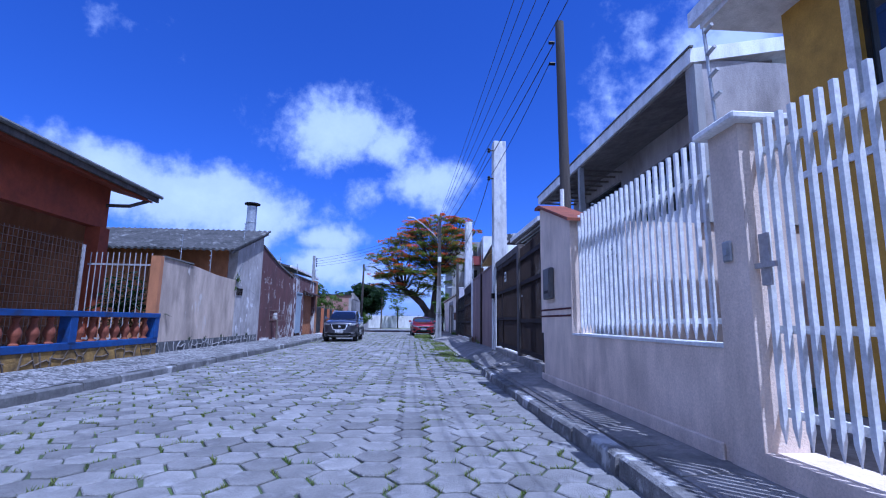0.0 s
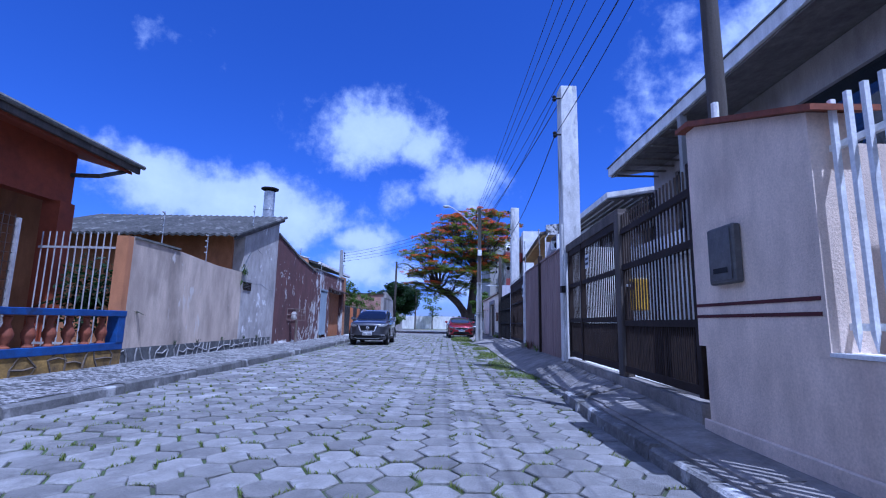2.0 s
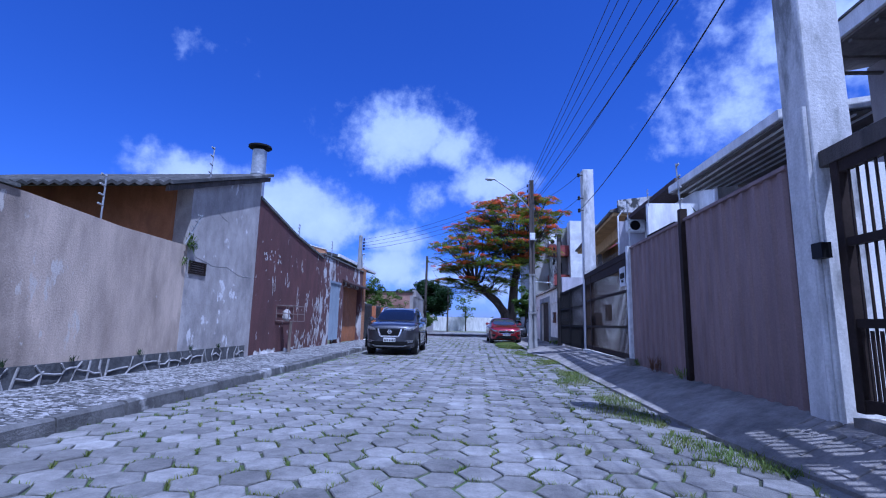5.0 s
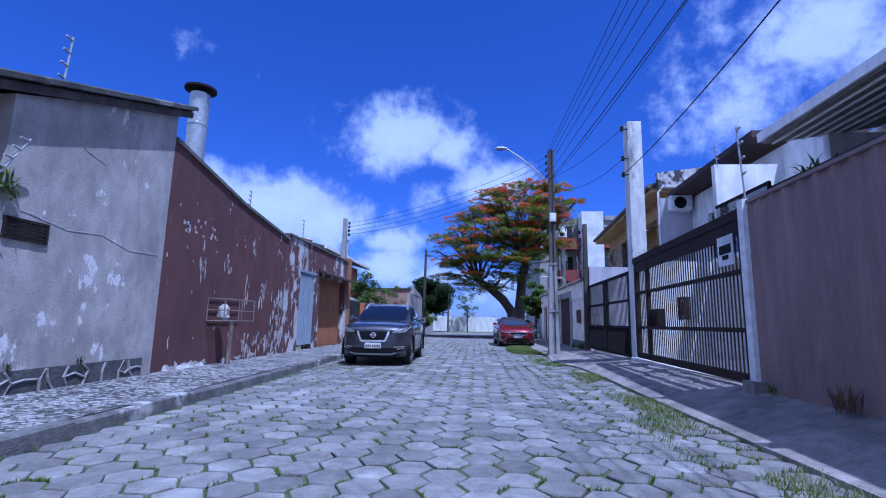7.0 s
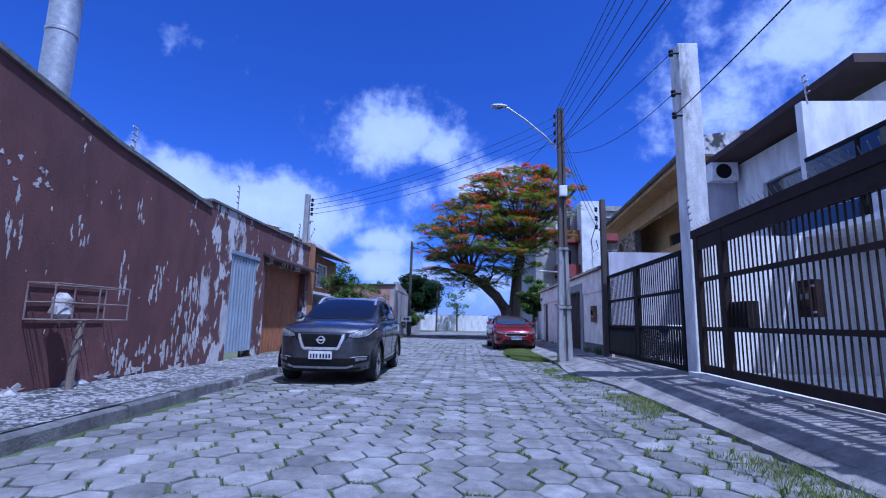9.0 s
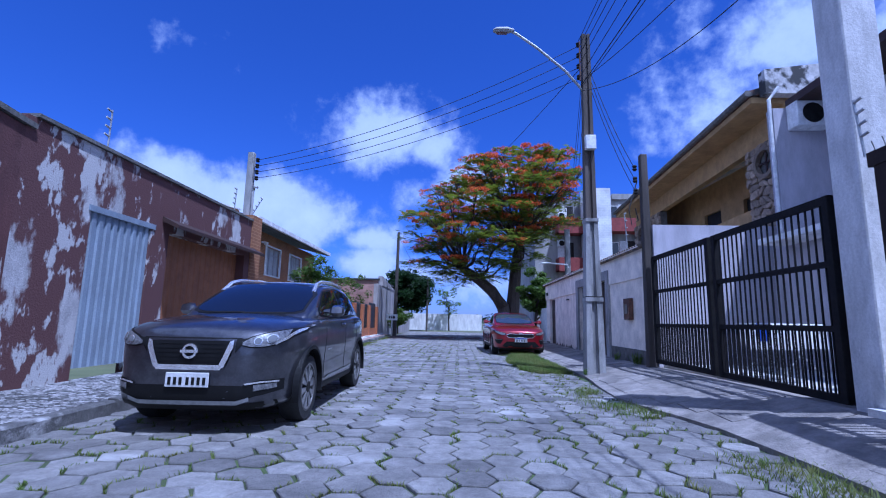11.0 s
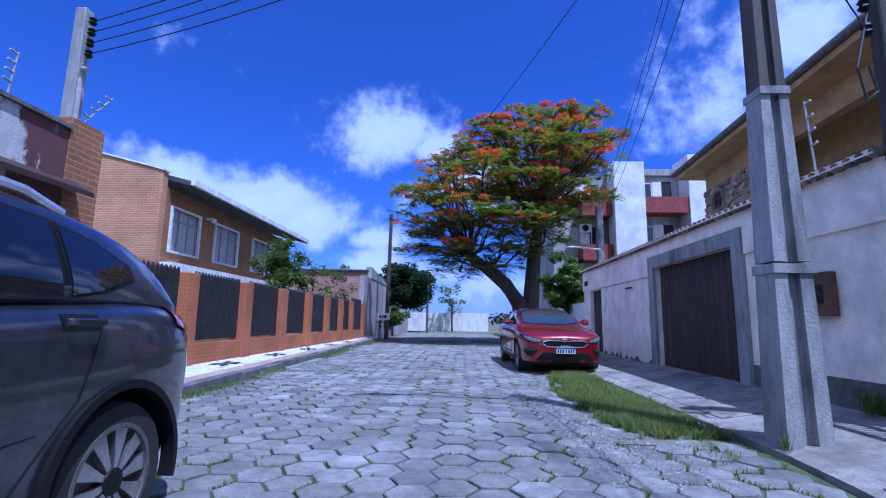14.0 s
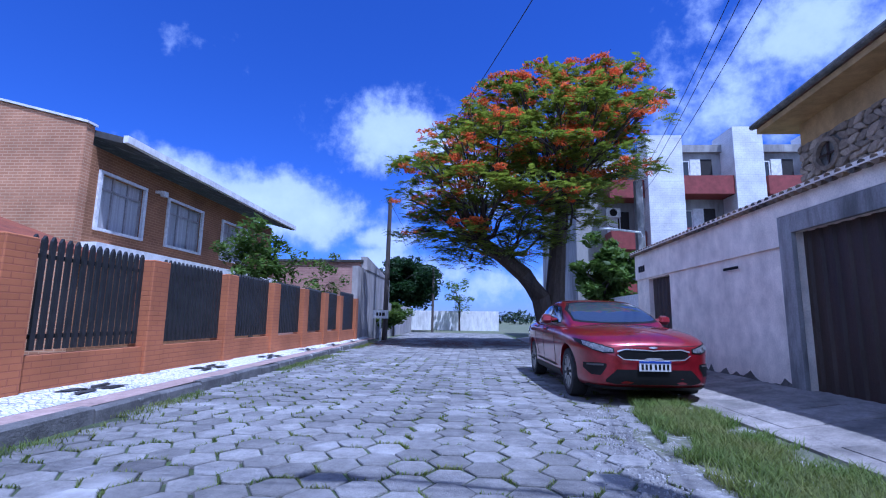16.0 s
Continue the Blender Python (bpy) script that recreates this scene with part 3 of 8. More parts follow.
loft(bm, rows, ends=False, closed=False)
structure(part("pavement_mosaic", bm, "mosaic_white"), "bright white stone mosaic pavement with dark motifs", "pavement")
bm = B()
loft(bm, [[(between(LEFT_EDGE, y) - 0.11, y, 0.124), (between(LEFT_EDGE, y) - 0.42, y, 0.128)] for y in [29.25 + 0.5 * i for i in range(40)]], ends=False, closed=False)
structure(part("pavement_band", bm, "pinkband"), "pinkish cement band along the kerb", "pavement")
bm = B()
for i in range(7):
    y, x = 30.3 + i * 2.4, -5.62
    for k in range(4):
        a = math.pi / 4 + k * math.pi / 2
        pts = [(x, y), (x + 0.16 * math.cos(a - 0.5), y + 0.34 * math.sin(a - 0.5)), (x + 0.2 * math.cos(a), y + 0.55 * math.sin(a)), (x + 0.12 * math.cos(a + 0.5), y + 0.3 * math.sin(a + 0.5))]
        bm.faces.new([bm.verts.new((px, py, 0.172 - 0.062 * (px + 5.9) + 0.014)) for px, py in pts])
structure(part("pavement_motif", bm, "mosaic_black"), "black star-shaped motifs laid in the white mosaic", "pavement")

rnd = random.Random(4)


def kerb_run(table, sign, y0, y1, parent, material, rough):
    y = y0
    while y < y1:
        step = rnd.uniform(0.8, 1.0)
        a, b = between(table, y + 0.01), between(table, y + step - 0.015)
        h, o = 0.125 + rnd.uniform(-rough, rough), rnd.uniform(-rough, rough)
        bm = B()
        ring0 = [(a + o, y + 0.01, -0.06), (a + o + sign * 0.012, y + 0.01, h - 0.02), (a + o + sign * 0.035, y + 0.01, h), (a + o + sign * 0.14, y + 0.01, h), (a + o + sign * 0.14, y + 0.01, -0.06)]
        tip = rnd.uniform(-rough, rough)
        ring1 = [(x - a + b + tip, y + step - 0.012, z + (tip * 0.8 if z > 0 else 0)) for x, _, z in ring0]
        loft(bm, [ring0, ring1])
        part("kerbstone", bm, material, parent)
        y += step


kerb_left = structure(thing("kerb_left", (-4.5, 0, 0), "", "", local=False), "row of worn dark concrete kerbstones", "kerb")
kerb_run(LEFT_EDGE, -1, -4, 46, kerb_left, "kerb", 0.012)
kerb_right = structure(thing("kerb_right", (1.3, 0, 0), "", "", local=False), "row of broken stained concrete kerbstones", "kerb")
kerb_run(RIGHT_EDGE, 1, -4, 9.2, kerb_right, "kerb_broken", 0.022)

bm = B()
rows = []
for i in range(120):
    y = -20 + i * 0.62
    e, w, ez, wz = between(RIGHT_EDGE, y), between(RIGHT_WALL, y), between(EDGE_Z, y), between(WALL_Z, y)
    e += 0.12 if y < 9.4 else 0.0
    rows.append([(e, y, -0.05), (e, y, ez), (e + (w - e) * 0.5, y, ez + (wz - ez) * 0.55), (w + 0.05, y, wz), (w + 2.2, y, wz), (w + 2.2, y, -0.05)])
loft(bm, rows, ends=False, closed=False)
structure(part("pavement_right", bm, "walkway"), "stained old concrete pavement and driveways", "pavement")


# ---- left side: house with the balustrade
def baluster(place):
    t = B()
    lathe(t, [(0.075, 0), (0.075, 0.04), (0.05, 0.06), (0.045, 0.09), (0.085, 0.17), (0.09, 0.22), (0.06, 0.3), (0.038, 0.36), (0.05, 0.41), (0.055, 0.44), (0.04, 0.455), (0.07, 0.47), (0.07, 0.5)], place, 12)
    return t


fence = thing("balustrade_fence", (-5.85, 9.2, 0.16), "low blue-railed balustrade with terracotta balusters on a stone base", "fence")
part("stone_base", boxes((-6.0, -5.82, -6, 11.3, 0.1, 0.44)), "stone_y", fence, "ochre irregular stone base")
part("bottom_rail", boxes((-5.98, -5.80, -6, 11.3, 0.44, 0.56)), "blue", fence, "blue painted rail", bevel=0.008)
part("top_rail", boxes((-5.99, -5.78, -6, 11.3, 1.0, 1.1)), "blue", fence, "blue painted rail", bevel=0.008)
for y in (0.2, 2.9, 5.7, 8.55, 11.2):
    part("post", boxes((-5.985, -5.79, y - 0.09, y + 0.09, 0.555, 1.005)), "blue", fence, "blue painted post", bevel=0.006)
y = -2.4
while y < 11.1:
    if min(abs(y - p) for p in (0.2, 2.9, 5.7, 8.55, 11.2)) > 0.16:
        part("baluster", baluster((-5.89, y, 0.53)), "terracotta", fence, smooth=True)
    y += 0.34


def ribbed_stones(parent, x, y0, y1, z0, z1, ribmat, seed):
    r = random.Random(seed)
    y = y0
    while y < y1 - 0.1:
        w = r.uniform(0.14, 0.36)
        mid = z0 + (z1 - z0) * r.uniform(0.3, 0.75)
        b = (y + r.uniform(-0.05, 0.05), mid)
        lines = [[(y + r.uniform(-0.09, 0.09), z0), b, (y + r.uniform(-0.12, 0.12), z1)]]
        if r.random() < 0.6:
            lines.append([b, (y + w * 0.5, mid + r.uniform(-0.05, 0.05)), (y + w, z0 + (z1 - z0) * r.uniform(0.3, 0.75))])
        bm = B()
        for ln in lines:
            tube(bm, [(x + 0.004, p[0], p[1]) for p in ln], 0.015, 5)
        part("mortar_rib", bm, ribmat, parent)
        y += w


ribbed_stones(fence, -5.82, 3.0, 11.25, 0.15, 0.44, "rib", 3)

house = thing("orange_house", (-8.5, 8, 0.15), "low red and orange house with tiled roof and dark porch", "house")
part("porch_floor", boxes((-12.0, -6.3, -8, 12.2, 0.0, 0.32)), "walkway", house)
# the porch's deep shade is put into this wall's colour
part("back_wall", boxes((-12.2, -12.0, -8, 12.4, 0.0, 4.6)), "dark", house, "porch wall coloured near black for the porch's shade")
part("side_wall", boxes((-12.0, -8.06, 12.2, 12.35, 0.0, 4.3)), "orange", house, "orange end wall")
part("beam", boxes((-8.05, -7.8, -8, 12.2, 3.2, 4.3)), "redpaint", house, "red painted roof beam")
for y in (12.0, 6.0):
    part("porch_post", boxes((-8.05, -7.7, y - 0.18, y + 0.18, 0.3, 3.2)), "redpaint", house, "dark red porch post")
part("fascia", boxes((-7.05, -6.99, -8, 12.95, 4.10, 4.30)), "woodpole", house, "grey weathered fascia board")
part("gutter", tubes(0.05, [(-6.95, -8, 4.26), (-6.95, 13.0, 4.26)]), "mould", house, "dark metal gutter")
bm = B()
prism(bm, [(-7.1, 4.12), (-12.4, 5.67), (-12.4, 5.57), (-7.1, 4.06)], "y", -8, 12.85)
part("soffit", bm, "redpaint", house, "red boarded soffit")
bm = B()
prism(bm, [(-7.06, 4.2), (-12.6, 5.80), (-12.6, 5.74), (-7.06, 4.14)], "y", -8, 13.0)
part("roof", bm, "roof", house, "dark weathered tiled roof")
for i in range(65):
    bm = B()
    y = -2 + i * 0.23
    tube(bm, [(-7.06, y, 4.25), (-8.6, y, 4.70), (-12.5, y, 5.82)], 0.065, 8)
    part("roof_tile", bm, "tile", house, smooth=True)
bm = B()
tube(bm, [(-7.8, 12.1, 3.8), (-7.3, 12.2, 3.82), (-7.15, 12.7, 4.08)], 0.045, 8)
part("drain_pipe", bm, "woodpole", house)

grille = thing("security_grille", (-6.9, 8, 0.3), "tall rusty wire mesh grille in front of the porch", "grille")
for i in range(100):
    part("bar", boxes((-6.905, -6.895, 0.2 + i * 0.1, 0.208 + i * 0.1, 0.33, 2.55)), "grille_brown", grille)
for i in range(16):
    part("cross_wire", boxes((-6.915, -6.9055, 0.2, 10.2, 0.4 + i * 0.14, 0.408 + i * 0.14)), "grille_brown", grille)
part("post", boxes((-6.93, -6.88, 10.15, 10.2, 0.3, 2.5)), "lightmetal", grille, "pale metal post")

gate = thing("side_gate", (-6.4, 11.3, 0.3), "pale grey spiked bar gate beside the porch", "gate")
for i in range(12):
    x = -7.5 + i * 0.125
    bm = B()
    tube(bm, [(x, 11.32, 0.35), (x, 11.32, 2.42), (x, 11.32, 2.5)], 0.012, 6)
    part("bar", bm, "lightmetal", gate)
part("rail", boxes((-7.55, -6.1, 11.31, 11.33, 2.2, 2.24)), "lightmetal", gate)
part("rail", boxes((-7.55, -6.1, 11.31, 11.33, 0.5, 0.54)), "lightmetal", gate)
structure(part("gate_pier", boxes((-6.12, -5.9, 11.28, 11.42, 0.1, 2.44)), "orange"), "narrow orange painted masonry pier", "pier")


def leaf_cloud(bm, centre, radii, count, size, r, flat=0.4):
    """Small bent leaves strewn through an ellipsoid, denser towards its skin."""
    for _ in range(count):
        u = Vector((r.gauss(0, 1), r.gauss(0, 1), r.gauss(0, 1))).normalized() * (r.random() ** 0.4)
        c = Vector((centre[0] + u.x * radii[0], centre[1] + u.y * radii[1], centre[2] + u.z * radii[2]))
        a = Vector((r.gauss(0, 1), r.gauss(0, 1), r.gauss(0, flat))).normalized()
        n = Vector((r.gauss(0, 0.6), r.gauss(0, 0.6), 1)).normalized()
        b = a.cross(n).normalized()
        s = size * r.uniform(0.6, 1.3)
        vs = [bm.verts.new(c + a * s), bm.verts.new(c + b * s * 0.42 - n * s * 0.1), bm.verts.new(c - a * s), bm.verts.new(c - b * s * 0.42 - n * s * 0.1)]
        bm.faces.new(vs)


bush = thing("garden_shrub", (-7.3, 12.0, 0.3), "leafy green shrub behind the bar gate", "shrub")
bm = B()
r = random.Random(11)
for k in range(26):
    a, tilt = r.uniform(0, 6.28), r.uniform(0.2, 0.7)
    p0, d = Vector((-6.9, 11.75, 1.0)), Vector((math.cos(a) * tilt, math.sin(a) * tilt * 0.4, 1)).normalized()
    side = Vector((-math.sin(a), math.cos(a), 0)) * 0.04
    pts = [p0 + d * 0.3 * j + Vector((0, 0, -0.06 * j * j)) + Vector((math.cos(a), math.sin(a) * 0.4, 0)) * 0.03 * j * j for j in range(5)]
    loft(bm, [[p - side * s, p + side * s] for p, s in zip(pts, (0.3, 1, 1.2, 0.8, 0.1))], ends=False, closed=False)
leaf_cloud(bm, (-6.95, 11.85, 1.35), (0.62, 0.34, 0.85), 850, 0.07, r)
part("leaves", bm, "leaf_dark", bush)
part("stem", tubes(0.03, [(-6.95, 11.75, 0.3), (-6.9, 11.75, 1.0)]), "bark", bush)

# ---- left side: grey wall, grey house, maroon wall
bm = B()
prism(bm, [(11.42, 0.0), (16.05, 0.0), (16.05, 2.28), (14.5, 2.3), (13.0, 2.4), (11.42, 2.44)], "x", -6.1, -5.9)
garden_wall = structure(part("garden_wall", bm, "tan_render"), "stained tan-grey rendered garden wall", "wall")
part("coping", boxes((-6.13, -5.87, 11.44, 12.9, 2.42, 2.46)), "mould", garden_wall, "blackened coping")
stone_strip = structure(part("stone_strip", boxes((-5.96, -5.875, 11.32, 18.4, 0.1, 0.44)), "stone_g"), "grey irregular stone cladding at the wall's foot", "wall")
ribbed_stones(stone_strip, -5.875, 11.35, 18.3, 0.17, 0.43, "rib_g", 8)

grey_house = thing("grey_house", (-7, 17.4, 0.2), "grey rendered lean-to house with a corrugated roof", "house")
bm = B()
prism(bm, [(16.05, 0.1), (18.62, 0.1), (18.62, 4.3), (16.05, 3.32)], "x", -6.2, -5.895)
part("street_wall", bm, "grey_peel", grey_house, "cracked grey peeling wall")
part("gable_wall", boxes((-12, -6.2, 15.95, 16.15, 0.1, 3.35)), "orange", grey_house, "orange rendered wall under the eave")
part("far_wall", boxes((-12, -6.2, 18.4, 18.6, 0.1, 4.2)), "grey_wall", grey_house)
bm = B()
rows = []
for i in range(0, 131):
    x = -5.72 - i * 0.05
    dz = 0.025 * math.sin(i * math.pi / 2)
    rows.append([(x, 15.2, 3.22 + dz), (x, 18.85, 4.5 + dz), (x, 18.85, 4.44 + dz), (x, 15.2, 3.16 + dz)])
loft(bm, rows)
part("roof", bm, "roof", grey_house, "grey corrugated fibre-cement roof", smooth=True)
bm = B()
prism(bm, [(15.25, 3.16), (18.85, 4.42), (18.85, 4.32), (15.25, 3.06)], "x", -5.86, -5.80)
part("barge_board", bm, "woodpole", grey_house, "weathered barge board")
# the sedans' screen has its reflected brightness put into the base colour
for pts in ([(16.3, 2.12), (16.9, 2.02), (17.4, 2.06), (17.9, 1.93), (18.5, 1.95)], [(16.6, 3.3), (17.0, 3.05), (17.3, 2.98)], [(17.9, 3.0), (18.0, 2.5), (18.1, 2.0)]):
    part("crack", tubes(0.004, [(-5.893, y, z) for y, z in pts], n=5), "bare_plaster", grey_house, "pale crack in the render")
vent = thing("wall_vent", (-5.88, 16.35, 1.9), "dark louvred vent set in the grey wall", "vent")
part("frame", boxes((-5.895, -5.87, 16.15, 16.62, 1.80, 1.83), (-5.895, -5.87, 16.15, 16.62, 2.0, 2.03), (-5.895, -5.87, 16.13, 16.16, 1.80, 2.03), (-5.895, -5.87, 16.61, 16.64, 1.80, 2.03)), "brownpaint", vent)
for i in range(4):
    part("slat", boxes((-5.893, -5.872, 16.16, 16.61, 1.838 + i * 0.042, 1.862 + i * 0.042)), "brownpaint", vent)

FX, FY, FZ = -7.43, 21.45, 6.22
flue = thing("chimney_flue", (FX, FY, 3.3), "round galvanised flue pipe with a flat cap", "chimney")
bm = B()
lathe(bm, [(0.21, 2.9 - FZ), (0.21, -0.9), (0.22, -0.89), (0.22, -0.84), (0.21, -0.83), (0.21, -0.12)], (FX, FY, FZ), 20)
part("pipe", bm, "steel", flue, smooth=True)
bm = B()
lathe(bm, [(0.05, -0.03), (0.34, -0.03), (0.34, 0.02), (0.05, 0.06)], (FX, FY, FZ), 20)
part("cap", bm, "darkgate", flue, "dark flat cap")
part("bracket", tubes(0.015, [(FX + 0.2, FY - 0.05, FZ - 0.14), (FX + 0.25, FY - 0.1, FZ - 0.03)], [(FX - 0.2, FY + 0.05, FZ - 0.14), (FX - 0.25, FY + 0.1, FZ - 0.03)], [(FX, FY + 0.21, FZ - 0.14), (FX, FY + 0.27, FZ - 0.03)]), "darkgate", flue)

bm = B()
prism(bm, [(18.63, 0.1), (23.3, 0.1), (23.3, 3.05), (21.0, 3.35), (18.63, 3.83)], "x", -6.15, -5.9)
maroon = structure(part("maroon_wall", bm, "red_wall"), "maroon wall with peeled white patches and crumbling plaster at its foot", "wall")
r = random.Random(52)


def plaster(cy, cz, wide, tall, lift=0.004):
    """A ragged island of bare plaster where the paint has come off."""
    n, bm = 26, B()
    ph = [r.uniform(0, 6.283) for _ in range(4)]
    out = []
    for k in range(n):
        a = 6.283 * k / n
        q = 0.72 + 0.20 * math.sin(3 * a + ph[0]) + 0.16 * math.sin(7 * a + ph[1]) + 0.12 * math.sin(11 * a + ph[2]) + r.uniform(-0.10, 0.10)
        out.append((cy + wide * q * math.cos(a), max(0.12, cz + tall * q * math.sin(a))))
    x = -5.9 + 0.0005
    loft(bm, [[(x - 0.01, p[0], p[1]) for p in out], [(x + lift, p[0], p[1]) for p in out]])
    return bm


def streaks(y0, y1, z0, z1, count, size, tall):
    for _ in range(count):
        cy = r.uniform(y0, y1)
        if cy > 18.8:
            part("bare_plaster", plaster(cy, r.uniform(z0, z1), size * r.uniform(0.4, 1.2), tall * r.uniform(0.4, 1.3), r.uniform(0.003, 0.006)), "bare_plaster", maroon)


streaks(18.9, 23.2, 0.18, 0.27, 12, 0.16, 0.08)
streaks(21.3, 23.2, 0.22, 0.7, 44, 0.030, 0.11)
streaks(22.6, 23.28, 0.4, 1.7, 64, 0.026, 0.12)
streaks(21.95, 22.25, 1.2, 1.8, 14, 0.026, 0.11)
streaks(21.3, 21.45, 1.3, 1.9, 9, 0.020, 0.12)
streaks(19.62, 19.82, 1.7, 2.3, 9, 0.022, 0.10)
streaks(19.0, 20.1, 2.45, 2.72, 22, 0.045, 0.035)
streaks(21.45, 21.65, 2.4, 2.7, 8, 0.024, 0.08)
streaks(20.4, 20.7, 1.9, 2.3, 8, 0.02, 0.07)
streaks(18.9, 23.0, 0.8, 3.0, 24, 0.014, 0.03)
for k in range(9):
    bm = B()
    y, w = r.uniform(18.9, 21.2), r.uniform(0.06, 0.17)
    loft(bm, [[(-5.9 + d, y + w * a, z) for a, z in ((-1, 0.16), (-0.6, 0.16 + h), (0.1, 0.16 + h * 1.3), (0.7, 0.16 + h * 0.8), (1, 0.16))] for d, h in ((0.0, r.uniform(0.05, 0.11)), (0.03, r.uniform(0.03, 0.07)), (0.07, 0.015))])
    part("fallen_plaster", bm, "bare_plaster", maroon)
bm = B()
prism(bm, [(18.63, 3.835), (21.0, 3.355), (23.4, 3.055), (23.4, 3.115), (21.0, 3.415), (18.63, 3.90)], "x", -6.3, -5.86)
structure(part("maroon_coping", bm, "mould"), "thin black roof edge over the maroon wall", "trim")
bm = B()
prism(bm, [(18.7, 3.7), (23.4, 3.0), (23.4, 2.9), (18.7, 3.6)], "x", -12, -6.31)
structure(part("shed_roof", bm, "roof"), "flat dark roof behind the maroon wall", "roof")

DOOR_Y, GARAGE_Y = (24.35, 25.55), (26.0, 28.75)
structure(part("parapet_wall", wall_along_y(-6.2, -5.9, 23.3, 29.0, 0.1, 3.2, [(*DOOR_Y, 0.1, 2.36), (*GARAGE_Y, 0.1, 2.38)]), "peel"), "peeling white and maroon parapet wall", "wall")
structure(part("parapet_cap", boxes((-6.24, -5.86, 23.4, 29.0, 3.205, 3.25)), "mould"), "mouldy parapet capping", "trim")


def sheet(bm, p0, p1, z0, z1, pitch, depth):
    """Ribbed sheet metal standing on the line from p0 to p1."""
    p0, p1 = Vector((*p0, 0)), Vector((*p1, 0))
    d = (p1 - p0)
    ln, d = d.length, d.normalized()
    n = Vector((-d.y, d.x, 0))
    rows, s, k = [], 0.0, 0
    while s < ln:
        for ds, o in ((0, 0), (0.3, 0), (0.42, 1), (0.88, 1), (1.0, 0)):
            q = p0 + d * min(ln, s + ds * pitch) + n * o * depth
            rows.append([(q.x, q.y, z0), (q.x, q.y, z1)])
        s += pitch
    loft(bm, rows, ends=False, closed=False)


door = thing("sheet_door", (-5.95, 24.95, 0.2), "blue-grey ribbed sheet metal door", "door", kind="structure")
bm = B()
sheet(bm, (-5.93, DOOR_Y[1]), (-5.93, DOOR_Y[0]), 0.34, 2.34, 0.13, 0.025)
part("panel", bm, "bluedoor", door)
part("rail", boxes((-5.97, -5.88, DOOR_Y[0] - 0.05, DOOR_Y[1] + 0.08, 2.34, 2.42)), "bluedoor", door)
gdoor = thing("garage_door", (-6.05, 27.3, 0.2), "plain brown sheet metal garage door under a small canopy", "garage door", kind="structure")
bm = B()
sheet(bm, (-6.08, GARAGE_Y[1]), (-6.08, GARAGE_Y[0]), 0.2, 2.37, 0.18, 0.012)
part("panel", bm, "browndoor", gdoor)
bm = B()
prism(bm, [(-5.9, 2.52), (-5.62, 2.40), (-5.62, 2.46), (-5.9, 2.60)], "y", 25.8, 29.15)
part("canopy", bm, "darkwood", gdoor, "thin dark canopy")

basket = thing("litter_basket", (-5.7, 20.48, 0.17), "rusty wire litter basket with a bag on a leaning log post", "litter basket")
bm = B()
tube(bm, [(-5.68, 20.44, 0.14), (-5.70, 20.47, 0.5), (-5.71, 20.54, 0.97)], 0.045, 9, 0.038)
part("post", bm, "logwood", basket, "pale weathered log post", smooth=True)
bm = B()
X0, X1 = -5.88, -5.56
for a, b in ((19.95, 20.58), (20.58, 21.08)):
    for z in (0.98, 1.17, 1.38):
        tube(bm, [(X0, a, z), (X1, a, z), (X1, b, z), (X0, b, z), (X0, a, z)], 0.009, 5)
part("frame", bm, "pale_rust", basket, "rusty wire frame")
for y in (19.95, 20.58, 21.08):
    for x in (X0, X1):
        part("upright", tubes(0.010, [(x, y, 0.975), (x, y, 1.385)], n=5), "pale_rust", basket)
for k in range(7):
    y = 19.98 + k * 0.1
    part("floor_wire", tubes(0.005, [(X0, y, 0.985), (X1, y, 0.985)], n=4), "pale_rust", basket)
bm = B()
r = random.Random(3)
loft(bm, [[(-5.72 + q * 0.10 * math.cos(k * 0.524) * r.uniform(0.7, 1.2), 20.24 + q * 0.12 * math.sin(k * 0.524) * r.uniform(0.7, 1.2), z + r.uniform(-0.01, 0.01)) for k in range(12)] for q, z in ((0.5, 0.995), (1.0, 1.05), (0.9, 1.13), (0.95, 1.22), (0.45, 1.28))])
part("bag", bm, "bare_plaster", basket, "crumpled pale rubbish bag")


def spike_post(place, height, lean=(0.0, 0.0), label="thin electric-fence post with insulators on the wall top"):
    x, y, z = place
    t = thing("electric_fence_post", place, label, "fence post", "electric fence posts")
    top = (x + lean[0], y + lean[1], z + height)
    part("rod", tubes(0.012, [place, top]), "steel", t)
    for i in range(4):
        k = 0.35 + 0.2 * i
        p = Vector(place).lerp(Vector(top), k)
        part("insulator", tubes(0.014, [p, p + Vector((0.0, -0.09, 0.015))]), "grey_plastic", t)
    return t


for p, h, ln in (((-6.0, 14.2, 2.3), 0.7, (0, 0)), ((-5.95, 16.6, 3.5), 0.85, (0, 0.05)), ((-5.85, 15.9, 2.3), 0.55, (0.1, 0.25)), ((-6.0, 21.4, 3.3), 0.5, (0, 0.03)), ((-6.0, 24.6, 3.25), 0.6, (0, 0)), ((-6.0, 28.3, 3.25), 0.55, (0, 0.05)), ((-6.1, 29.3, 3.34), 0.6, (0.1, 0.4)), ((-6.0, 12.4, 2.45), 0.7, (0, 0))):
    spike_post(p, h, ln)

for p in ((2.3, 17.72, 2.6, 1.0), (2.08, 2.95, 2.26, 0.85), (2.52, 22.7, 2.54, 0.55), (4.48, 22.6, 4.7, 0.5), (2.25, 15.2, 2.58, 0.9), (2.6, 28.9, 2.68, 0.8)):
    spike_post(p[:3], p[3], (-0.03, 0.02))


